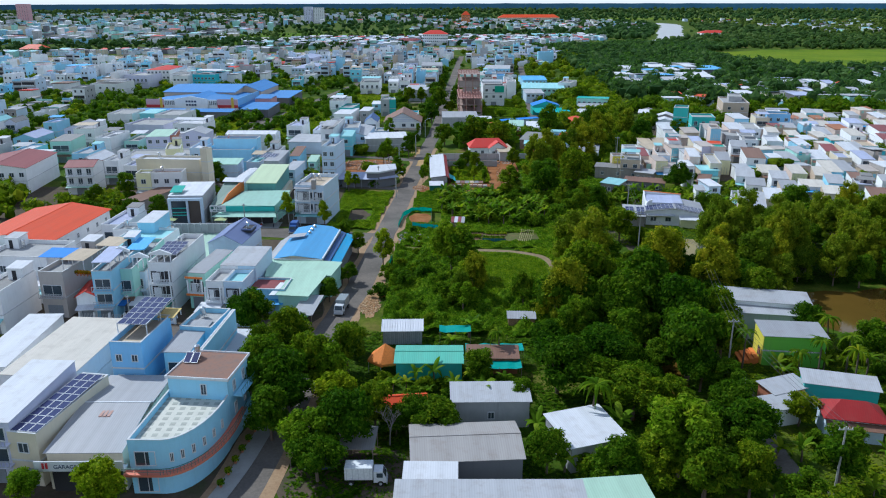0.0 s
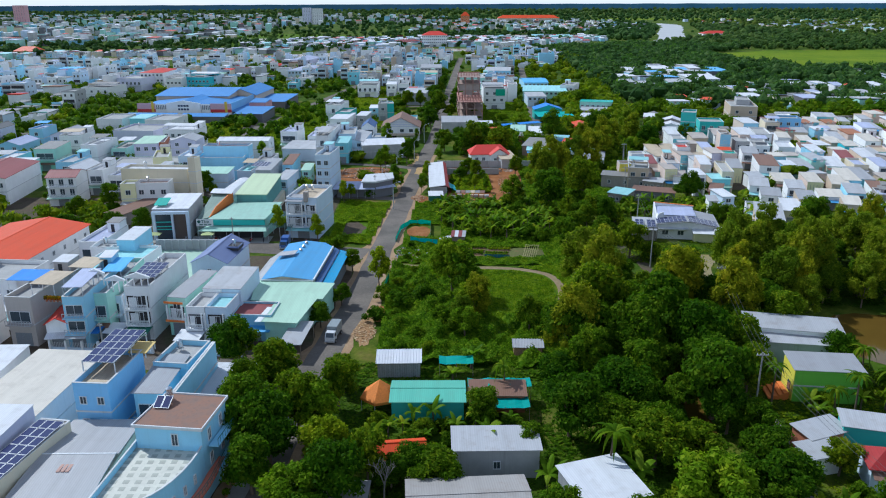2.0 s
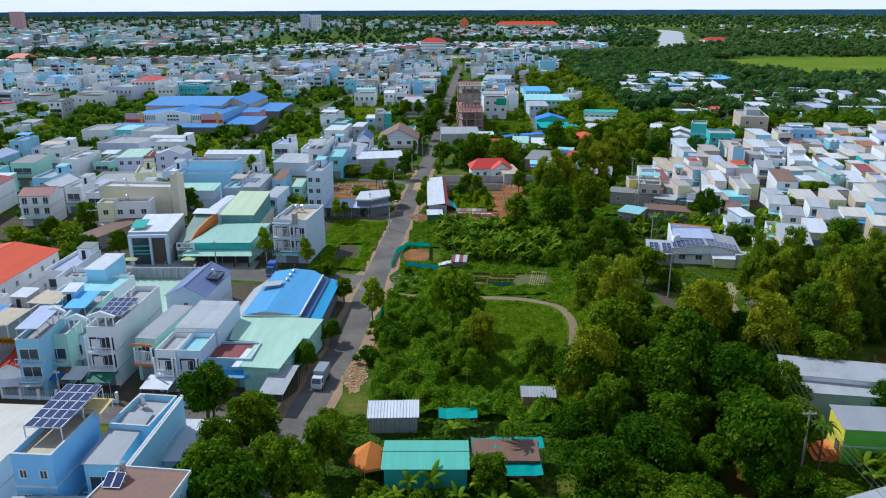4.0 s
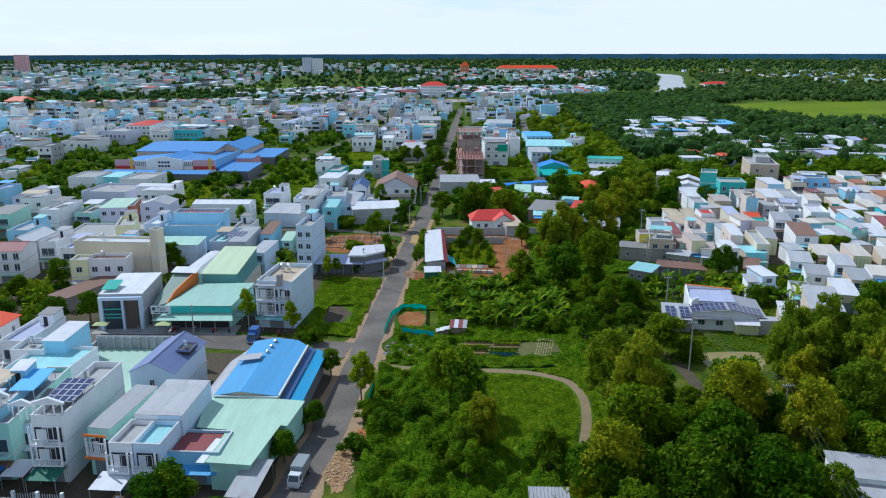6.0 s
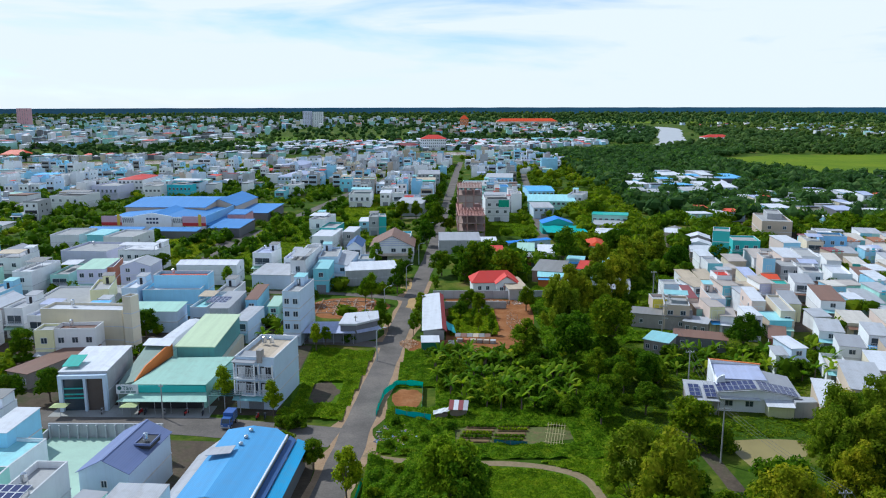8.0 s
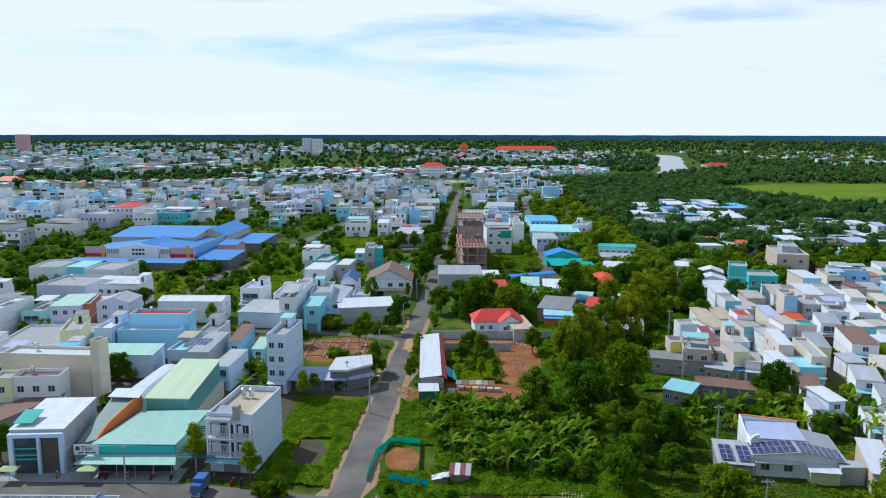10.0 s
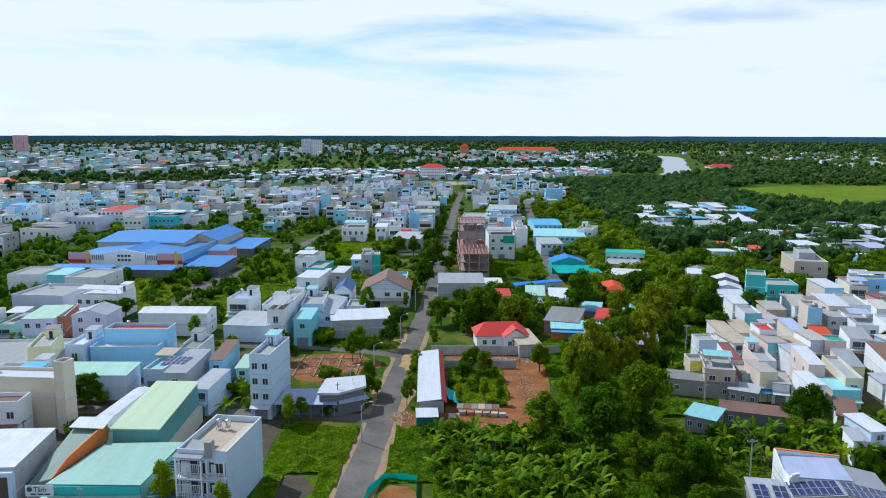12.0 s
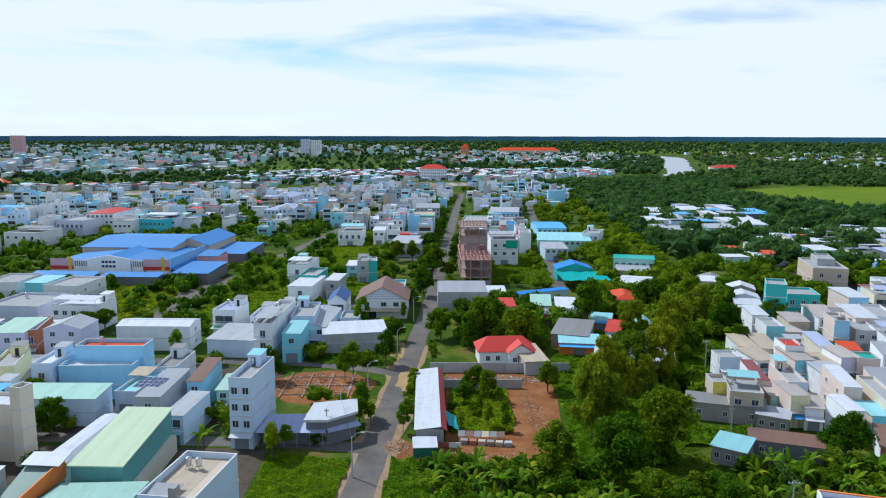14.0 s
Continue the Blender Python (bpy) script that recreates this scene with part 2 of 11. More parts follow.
LEAF_OLIVE = foliage("leaf_olive", (0.095, 0.150, 0.006), (0.195, 0.265, 0.012), (0.34, 0.38, 0.03))
LEAF_VINE = foliage("leaf_vine", (0.060, 0.140, 0.004), (0.130, 0.26, 0.009), (0.25, 0.37, 0.02))
LEAF_GRASS = foliage("leaf_grass", (0.085, 0.170, 0.004), (0.16, 0.29, 0.007), (0.29, 0.39, 0.018))
# Blue raised in the far leaves: distance haze put into the colour.
LEAF_HAZE = foliage("leaf_haze", (0.045, 0.098, 0.030), (0.085, 0.165, 0.050), (0.15, 0.235, 0.080))
LEAF_MEADOW = foliage("leaf_meadow", (0.12, 0.195, 0.006), (0.21, 0.31, 0.010), (0.35, 0.41, 0.03))
LEAF_BRIGHT = foliage("leaf_bright", (0.085, 0.160, 0.004), (0.18, 0.30, 0.008), (0.30, 0.40, 0.02))
LEAF_PALM = foliage("leaf_palm", (0.085, 0.165, 0.007), (0.190, 0.32, 0.016), (0.37, 0.45, 0.045), 0.4)

# ---- building blocks ----
def box(bm, x0, y0, z0, x1, y1, z1):
    v = [bm.verts.new((x, y, z)) for z in (z0, z1) for x, y in ((x0, y0), (x1, y0), (x1, y1), (x0, y1))]
    for f in ((3, 2, 1, 0), (4, 5, 6, 7), (0, 1, 5, 4), (1, 2, 6, 5), (2, 3, 7, 6), (3, 0, 4, 7)):
        bm.faces.new([v[i] for i in f])
    return v


def prism(bm, outline, z0, z1):
    """An upright prism over a counter-clockwise outline; z1 may be a height for each corner."""
    tops = z1 if isinstance(z1, (list, tuple)) else [z1] * len(outline)
    a = [bm.verts.new((x, y, z0)) for x, y in outline]
    b = [bm.verts.new((x, y, z)) for (x, y), z in zip(outline, tops)]
    bm.faces.new(a[::-1])
    bm.faces.new(b)
    k = len(a)
    for i in range(k):
        bm.faces.new((a[i], a[(i + 1) % k], b[(i + 1) % k], b[i]))


def tray(bm, a, b, t, z0, z1, floor=None):
    """A block with a sunken top inside a rim t wide; without a floor it is a flat ring."""
    def four(x, y, z):
        return [bm.verts.new(p) for p in ((-x, -y, z), (x, -y, z), (x, y, z), (-x, y, z))]
    lo, hi, inn = four(a, b, z0), four(a, b, z1), four(a - t, b - t, z1)
    sunk = four(a - t, b - t, z0 if floor is None else floor)
    for i in range(4):
        j = (i + 1) % 4
        bm.faces.new((lo[i], lo[j], hi[j], hi[i]))
        bm.faces.new((hi[i], hi[j], inn[j], inn[i]))
        bm.faces.new((inn[i], inn[j], sunk[j], sunk[i]))
        if floor is None:
            bm.faces.new((sunk[i], sunk[j], lo[j], lo[i]))
    if floor is not None:
        bm.faces.new(lo[::-1])
        bm.faces.new(sunk)


def plate(bm, corners, thick=0.08):
    """A sloping sheet of some thickness below its corners (counter-clockwise from above)."""
    t = [bm.verts.new(c) for c in corners]
    u = [bm.verts.new((c[0], c[1], c[2] - thick)) for c in corners]
    bm.faces.new(t)
    bm.faces.new(u[::-1])
    k = len(t)
    for i in range(k):
        bm.faces.new((u[i], u[(i + 1) % k], t[(i + 1) % k], t[i]))


def tube(bm, a, b, r0, r1, sides=8):
    """A tapered rod from a to b."""
    a, b = Vector(a), Vector(b)
    q = (b - a).to_track_quat("Z", "Y")
    rings = []
    for c, r in ((a, r0), (b, r1)):
        rings.append([bm.verts.new(c + q @ Vector((r * math.cos(i * 2 * math.pi / sides), r * math.sin(i * 2 * math.pi / sides), 0))) for i in range(sides)])
    for i in range(sides):
        j = (i + 1) % sides
        bm.faces.new((rings[0][i], rings[0][j], rings[1][j], rings[1][i]))
    bm.faces.new(rings[0][::-1])
    bm.faces.new(rings[1])


def mesh_of(name, bm, material, smooth=False):
    me = bpy.data.meshes.new(name)
    bm.to_mesh(me)
    bm.free()
    me.materials.append(material)
    if smooth:
        me.shade_smooth()
    return me


def part(name, bm, material, parent, label="", smooth=False):
    ob = new(name, mesh_of(name, bm, material, smooth))
    ob.parent = parent
    if label:
        ob["label"] = label
    return ob


def shared(name, me, parent, m):
    ob = new(name, me)
    ob.parent = parent
    ob.matrix_basis = m
    return ob


def thing(name, label, category, m, group="", kind=""):
    ob = new(name)
    ob.matrix_world = m
    return tagged(ob, label, category, group, kind)


def loose(name, bm, material, label, category, m=None, group="", kind="", smooth=False):
    """A thing that is one mesh."""
    ob = new(name, mesh_of(name, bm, material, smooth))
    if m is not None:
        ob.matrix_world = m
    return tagged(ob, label, category, group, kind)


FACES = {"f": 0, "r": 90, "b": 180, "l": -90}
CACHE = {}


def window_meshes(w, h):
    key = ("win", round(w, 1), round(h, 1))
    if key not in CACHE:
        t = 0.09
        a = bmesh.new()
        xs, zs = [-w / 2, -w / 2 + t, -t / 3, t / 3, w / 2 - t, w / 2], [0, t, h - t, h]
        g = [[a.verts.new((px, 0.04, pz)) for px in xs] for pz in zs]
        for k in range(3):
            for i in range(5):
                if k != 1 or i not in (1, 3):
                    a.faces.new((g[k][i], g[k][i + 1], g[k + 1][i + 1], g[k + 1][i]))
        made = bmesh.ops.extrude_face_region(a, geom=a.faces[:])
        for v in made["geom"]:
            if isinstance(v, bmesh.types.BMVert):
                v.co.y = -0.12
        bmesh.ops.recalc_face_normals(a, faces=a.faces[:])
        b = bmesh.new()
        box(b, -w / 2 + t, -0.03, t, w / 2 - t, 0.02, h - t)
        CACHE[key] = (mesh_of("window", a, FRAME), mesh_of("pane", b, GLASS))
    return CACHE[key]


def put_window(parent, face, along, out, z, w=1.2, h=1.4):
    """A framed window on a face of a body whose wall lies at distance out from the origin."""
    m = pose(0, 0, 0, 0, 0, FACES[face]) @ pose(along, -out, z)
    fr, pn = window_meshes(w, h)
    o = shared("window", fr, parent, m)
    shared("pane", pn, o, Matrix())
    return o


def put_door(parent, face, along, out, w, h, mat):
    bm = bmesh.new()
    box(bm, -w / 2, -0.05, 0.02, w / 2, 0.03, h)
    n = max(1, int(w / 0.8))
    for i in range(n + 1):
        x = -w / 2 + w * i / n
        box(bm, x - 0.05, -0.09, 0.02, x + 0.05, 0.0, h)
    ob = part("door", bm, mat, parent)
    ob.matrix_basis = pose(0, 0, 0, 0, 0, FACES[face]) @ pose(along, -out, 0)
    return ob


def openwork(xs, zs, y0, y1):
    """One upright openwork panel: every second cell of its middle rows is open."""
    a = bmesh.new()
    g = [[a.verts.new((px, y1, pz)) for px in xs] for pz in zs]
    for k in range(len(zs) - 1):
        for i in range(len(xs) - 1):
            if k % 2 == 0 or i % 2 == 0:
                a.faces.new((g[k][i], g[k][i + 1], g[k + 1][i + 1], g[k + 1][i]))
    made = bmesh.ops.extrude_face_region(a, geom=a.faces[:])
    for v in made["geom"]:
        if isinstance(v, bmesh.types.BMVert):
            v.co.y = y0
    bmesh.ops.recalc_face_normals(a, faces=a.faces[:])
    return a


def railing(parent, face, along, out, z, length, deep, mat, slab_mat):
    """A balcony: slab, and an open rail of posts and bars."""
    m = pose(0, 0, 0, 0, 0, FACES[face]) @ pose(along, -out, z)
    bm = bmesh.new()
    box(bm, -length / 2, -deep, -0.15, length / 2, 0.02, 0.0)
    s = part("balcony", bm, slab_mat, parent)
    s.matrix_basis = m
    k = max(2, int(length / 0.5))
    xs = [-length / 2 + c for i in range(k + 1) for c in (i * (length - 0.06) / k, i * (length - 0.06) / k + 0.06)]
    bm = openwork(xs, [0, 0.06, 0.86, 0.96], -deep + 0.02, -deep + 0.09)
    r = part("rail", bm, mat, s)
    return s


def water_tank(x, y, z, s=1.0, yaw=0):
    """A lying stainless tank on a stand."""
    if "tank" not in CACHE:
        root = thing("water_tank", "stainless steel water tank on a roof stand", "water tank", pose(x, y, z, 0, 0, yaw), "rooftop water tanks")
        bm = bmesh.new()
        tube(bm, (0, 0, 0.75), (0, 0, 2.0), 0.5, 0.5, 14)
        tube(bm, (0, 0, 2.0), (0, 0, 2.22), 0.5, 0.15, 14)
        tube(bm, (0, 0, 0.6), (0, 0, 0.75), 0.35, 0.5, 14)
        part("tank", bm, STEEL, root, smooth=False)
        bm = bmesh.new()
        for a, b in ((-0.4, -0.4), (0.4, -0.4), (0.4, 0.4), (-0.4, 0.4)):
            box(bm, a - 0.03, b - 0.03, 0, a + 0.03, b + 0.03, 0.62)
        box(bm, -0.45, -0.45, 0.58, 0.45, 0.45, 0.62)
        part("stand", bm, RAIL, root)
        CACHE["tank"] = root
        root.scale = (s, s, s)
        return root
    o = copy_thing(CACHE["tank"], pose(x, y, z, 0, 0, yaw))
    o.scale = (s, s, s)
    return o


def solar_panels(parent_m, nx, ny, pw=1.05, ph=1.9, label="dark blue solar panels on a roof"):
    """A field of framed panels lying in the local xy plane of parent_m."""
    root = thing("solar_array", label, "solar panels", parent_m)
    key = ("pv", pw, ph)
    if key not in CACHE:
        a = bmesh.new()
        box(a, -pw / 2, -ph / 2, 0.05, pw / 2, ph / 2, 0.09)
        b = bmesh.new()
        t = 0.05
        for c in ((-pw / 2, -ph / 2, -pw / 2 + t, ph / 2), (pw / 2 - t, -ph / 2, pw / 2, ph / 2), (-pw / 2, -ph / 2, pw / 2, -ph / 2 + t), (-pw / 2, ph / 2 - t, pw / 2, ph / 2)):
            box(b, c[0], c[1], 0.0, c[2], c[3], 0.11)
        CACHE[key] = (mesh_of("panel", a, SOLAR), mesh_of("panel_frame", b, GRID))
    for i in range(nx):
        for j in range(ny):
            o = shared("panel", CACHE[key][0], root, pose((i - (nx - 1) / 2) * (pw + 0.05), (j - (ny - 1) / 2) * (ph + 0.05), 0))
            shared("panel_frame", CACHE[key][1], o, Matrix())
    return root


# houses whose roof terraces are furnished one by one
OWN_ROOFS = [(-56.3, 154.8), (-48.0, 112.8), (-52.9, 96.3), (-56.6, 151.0)]


def roof_life(root, rng, a, b, z, wm):
    """What stands on a lived-in flat roof: a stair head, a sheet canopy on posts, a rail."""
    k = rng.random()
    if k < 0.5:
        w2, d2 = min(a * 1.2, 3.0), min(b * 0.7, 3.6)
        x0 = rng.choice([-a + 0.2, a - 0.2 - w2])
        bm = bmesh.new()
        box(bm, x0, b - 0.2 - d2, z, x0 + w2, b - 0.2, z + 2.4)
        o = part("stair_head", bm, wm, root)
        bm = bmesh.new()
        plate(bm, [(x0 - 0.2, b - 0.4 - d2, z + 2.45), (x0 + w2 + 0.2, b - 0.4 - d2, z + 2.45), (x0 + w2 + 0.2, b, z + 2.75), (x0 - 0.2, b, z + 2.75)])
        part("lid", bm, roof_mat(rng.choice(["tin", "white", "old", "aqua"])), o)
        bm = bmesh.new()
        box(bm, x0 + w2 * 0.3, b - 0.26 - d2, z + 0.05, x0 + w2 * 0.3 + 0.8, b - 0.18 - d2, z + 1.95)
        part("door", bm, DARK, o)
    if 0.35 < k < 0.9:
        y0, y1 = (-b + 0.3, -b * 0.1) if k < 0.6 else (-b * 0.2, b * 0.55)
        t = rng.uniform(2.1, 2.5)
        bm = bmesh.new()
        plate(bm, [(-a + 0.1, y0, z + t), (a - 0.1, y0, z + t), (a - 0.1, y1, z + t + 0.35), (-a + 0.1, y1, z + t + 0.35)], 0.07)
        c = part("canopy", bm, roof_mat(rng.choice(["tin", "white", "lilac", "aqua", "lightblue", "old", "tan"])), root)
        for px in (-a + 0.25, a - 0.25):
            for py in (y0 + 0.2, y1 - 0.2):
                bm = bmesh.new()
                box(bm, px - 0.05, py - 0.05, z, px + 0.05, py + 0.05, z + t + 0.05)
                part("post", bm, RAIL, c)


def house(x, y, w, d, h, wall="white", roof="flat", rm="tin", yaw=0.0, label="", rise=1.0, over=0.35, st=0, front=True, sides="", tank=0,
          balcony=False, shop="", ridge="y", low="f", par=0.8, wins=0, group="", name="house", base=0.0, side_n=0):
    """A house: walls to height h over a w x d plan centred on (x, y), with its roof, windows, doors and balconies. Its front is its local -y side."""
    tall = "%d-storey" % max(1, round(h / 3.6)) if h > 4.6 else "single-storey"
    if label and len(label.split()) < 6:
        label += " and a flat parapet roof" if roof == "flat" and "roof" not in label else " in the %s" % ("village" if x > 60 else "town")
    root = thing(name, label or "%s %s painted house with a %s roof" % (tall, wall, "flat parapet" if roof == "flat" else rm + " sheet"), "house", pose(x, y, base, 0, 0, yaw), group)
    a, b = w / 2, d / 2
    skin = front and w < 9 and x > 58 and 240 < y < 460 and roof != "hip" and wall not in ("white", "cream", "tan", "grey", "block")
    wm = wall_mat(("white", "cream", "peach", "tan", "white", "peach")[int(abs(x * 7 + y * 3)) % 6] if skin else wall)
    if skin:
        bm = bmesh.new()
        box(bm, -a - 0.02, -b - 0.07, 0, a + 0.02, -b, h - 0.1)
        part("facade", bm, wall_mat(wall), root, "%s painted front" % wall)
    bm = bmesh.new()
    corners = [(-a, -b), (a, -b), (a, b), (-a, b)]
    if roof == "flat":
        t = 0.16
        tray(bm, a, b, t, 0, h, h - par)
        body = part("wall", bm, wm, root)
        bm = bmesh.new()
        box(bm, -a + t, -b + t, h - par - 0.05, a - t, b - t, h - par + 0.06)
        part("roof", bm, SLAB if rm in ("tin", "slab") else roof_mat(rm), root)
        bm = bmesh.new()
        o = 0.05
        tray(bm, a + o, b + o, t + 2 * o, h, h + 0.07)
        part("coping", bm, paint("coping", (0.62, 0.62, 0.62), dirt=0.5), root)
    elif roof == "shed":
        f = {"f": (0, 0, 1, 1), "b": (1, 1, 0, 0), "l": (0, 1, 1, 0), "r": (1, 0, 0, 1)}[low]
        zs = [h + rise * k for k in f]
        prism(bm, corners, 0, [z - 0.1 for z in zs])
        part("wall", bm, wm, root)
        bm = bmesh.new()
        sx, sy = (zs[1] - zs[0]) / w, (zs[3] - zs[0]) / d
        plate(bm, [(px, py, zs[0] + sx * (px + a) + sy * (py + b)) for px, py in ((-a - over, -b - over), (a + over, -b - over), (a + over, b + over), (-a - over, b + over))])
        part("roof", bm, roof_mat(rm), root)
    elif roof == "gable":
        if ridge == "y":
            prism(bm, [(-a, -b), (0, -b), (a, -b), (a, b), (0, b), (-a, b)], 0, [h - 0.1, h + rise - 0.1, h - 0.1] * 2)
            k = rise / a * over
            quads = ([(-a - over, -b - over, h - k), (0, -b - over, h + rise), (0, b + over, h + rise), (-a - over, b + over, h - k)],
                     [(0, -b - over, h + rise), (a + over, -b - over, h - k), (a + over, b + over, h - k), (0, b + over, h + rise)])
        else:
            prism(bm, [(-a, -b), (a, -b), (a, 0), (a, b), (-a, b), (-a, 0)], 0, [h - 0.1, h - 0.1, h + rise - 0.1] * 2)
            k = rise / b * over
            quads = ([(-a - over, -b - over, h - k), (a + over, -b - over, h - k), (a + over, 0, h + rise), (-a - over, 0, h + rise)],
                     [(-a - over, 0, h + rise), (a + over, 0, h + rise), (a + over, b + over, h - k), (-a - over, b + over, h - k)])
        part("wall", bm, wm, root)
        for q in quads:
            bm = bmesh.new()
            plate(bm, q)
            part("roof", bm, roof_mat(rm), root)
        bm = bmesh.new()
        if ridge == "y":
            box(bm, -0.15, -b - over - 0.02, h + rise - 0.02, 0.15, b + over + 0.02, h + rise + 0.05)
        else:
            box(bm, -a - over - 0.02, -0.15, h + rise - 0.02, a + over + 0.02, 0.15, h + rise + 0.05)
        part("ridge_cap", bm, roof_mat(rm), root)
    elif roof == "hip":
        prism(bm, corners, 0, h)
        part("wall", bm, wm, root)
        o = over
        e = [(-a - o, -b - o, h), (a + o, -b - o, h), (a + o, b + o, h), (-a - o, b + o, h)]
        r = min(a, b) * 0.95
        p0, p1 = ((0, -b + r, h + rise), (0, b - r, h + rise)) if d >= w else ((-a + r, 0, h + rise), (a - r, 0, h + rise))
        bm = bmesh.new()
        v = [bm.verts.new(c) for c in e]
        u = [bm.verts.new((c[0], c[1], c[2] - 0.12)) for c in e]
        q0, q1 = bm.verts.new(p0), bm.verts.new(p1)
        if d >= w:
            fs = ((v[0], v[1], q0), (v[1], v[2], q1, q0), (v[2], v[3], q1), (v[3], v[0], q0, q1))
        else:
            fs = ((v[0], v[1], q1, q0), (v[1], v[2], q1), (v[2], v[3], q0, q1), (v[3], v[0], q0))
        for fc in fs:
            bm.faces.new(fc)
        for i in range(4):
            bm.faces.new((u[i], u[(i + 1) % 4], v[(i + 1) % 4], v[i]))
        bm.faces.new(u[::-1])
        part("roof", bm, roof_mat(rm), root)
    st = st or max(1, round((h - (par if roof == "flat" else 0)) / 3.5))
    fh = (h - (par if roof == "flat" else 0)) / st
    if st > 1:
        for s in range(1, st):
            bm = bmesh.new()
            box(bm, -a - 0.08, -b - 0.08, s * fh - 0.12, a + 0.08, b + 0.08, s * fh + 0.1)
            part("band", bm, paint("band", (0.66, 0.66, 0.68), dirt=0.4), root)
    wh = min(1.5, fh * 0.45)
    rng = random.Random(int(x * 31 + y * 17))
    lived = front and y < 900
    loggia = lived and st > 1 and w < 8 and rng.random() < 0.55
    balcony = balcony or loggia
    if lived and roof == "flat" and w > 3.4 and d > 7 and (x < 60 or rng.random() < 0.35) and min(math.hypot(x - bx, y - by) for bx, by in OWN_ROOFS) > 3:
        roof_life(root, rng, a, b, h - par, wm)
    if lived and rng.random() < 0.5 and y < 420:
        bm = bmesh.new()
        out_ = rng.uniform(1.2, 2.4)
        plate(bm, [(-a, -b - out_, 2.7), (a, -b - out_, 2.7), (a, -b, 3.15), (-a, -b, 3.15)], 0.06)
        part("awning", bm, roof_mat(rng.choice(["tin", "lightblue", "green", "white", "aqua", "brown"])), root)
    if front:
        n = wins or max(1, int(w / 2.6))
        for s in range(st):
            if s == 0:
                dw = min(w * 0.6, 3.0)
                put_door(root, "f", 0, b, dw, min(2.6, fh * 0.8), plain("shutter_" + (shop or "grey"), {"": (0.25, 0.27, 0.3), "grey": (0.25, 0.27, 0.3), "dark": (0.06, 0.06, 0.07), "red": (0.4, 0.05, 0.05)}[shop or "grey"], 0.5))
                continue
            if balcony:
                railing(root, "f", 0, b + 0.1, s * fh + 0.1, w * 0.96, 1.1, RAIL, wm)
            if loggia:
                put_window(root, "f", 0, b, s * fh + 0.2, round(w * 0.78, 1), min(2.3, fh * 0.68))
                continue
            for i in range(n):
                put_window(root, "f", -a + w * (i + 0.5) / n, b, s * fh + (0.35 if balcony else fh * 0.3), min(1.5, w / n * 0.6), wh + (0.6 if balcony else 0))
    for face in sides:
        length, out = (d, a) if face in "rl" else (w, b)
        n = side_n or max(1, int(length / 6))
        for s in range(st):
            for i in range(n):
                put_window(root, face, -length / 2 + length * (i + 0.5) / n, out, s * fh + fh * 0.32, 1.0, min(1.2, wh))
    z = base + h - (par if roof == "flat" else 0)
    for i in range(tank):
        q = pose(x, y, z + 0.05, 0, 0, yaw) @ Vector((-a * 0.45 + 1.6 * i, b * 0.45, 0))
        if roof == "flat":
            water_tank(q.x, q.y, q.z, 0.9, yaw)
    return root

# ---- ground, roads and water ----
def flat(name, outline, z, material, label, category="ground", thick=0.0):
    bm = bmesh.new()
    if thick:
        prism(bm, outline, z - thick, z)
    else:
        bm.faces.new([bm.verts.new((px, py, z)) for px, py in outline])
    ob = loose(name, bm, material, label, category, kind="structure")
    return ob


def smooth_line(points, n=8):
    """Points along a soft curve through the given ones."""
    out = []
    for i in range(len(points) - 1):
        p0, p1, p2, p3 = (Vector(points[max(0, min(len(points) - 1, i + k))]) for k in (-1, 0, 1, 2))
        for j in range(n):
            t = j / n
            out.append(0.5 * ((2 * p1) + (p2 - p0) * t + (2 * p0 - 5 * p1 + 4 * p2 - p3) * t * t + (3 * p1 - p0 - 3 * p2 + p3) * t ** 3))
    return out + [Vector(points[-1])]


def band_outline(points, width, n=8, wobble=0.0):
    line = smooth_line(points, n)
    left, right = [], []
    for i, p in enumerate(line):
        d = (line[min(i + 1, len(line) - 1)] - line[max(i - 1, 0)]).normalized()
        s = Vector((-d.y, d.x))
        wl_, wr_ = (width / 2 * (1 + wobble * noise.noise((p.x * 0.13, p.y * 0.13, k))) for k in (1.0, 7.0))
        left.append(p + s * wl_)
        right.append(p - s * wr_)
    return left, right


def strip(name, points, width, z, material, label, category="road", n=8, wobble=0.0):
    left, right = band_outline(points, width, n, wobble)
    bm = bmesh.new()
    a = [bm.verts.new((p.x, p.y, z)) for p in left]
    b = [bm.verts.new((p.x, p.y, z)) for p in right]
    for i in range(len(a) - 1):
        bm.faces.new((b[i], b[i + 1], a[i + 1], a[i]))
    return loose(name, bm, material, label, category, kind="structure")


def patch(name, cx, cy, rx, ry, z, material, label, category="ground", k=28, rough=0.35, yaw=0):
    """An uneven round patch of ground."""
    out = []
    for i in range(k):
        a = 2 * math.pi * i / k
        r = 1 + rough * noise.noise((cx + 2.2 * math.cos(a), cy + 2.2 * math.sin(a), 3))
        v = Matrix.Rotation(radians(yaw), 2) @ Vector((rx * r * math.cos(a), ry * r * math.sin(a)))
        out.append((cx + v.x, cy + v.y))
    return flat(name, out, z, material, label, category)


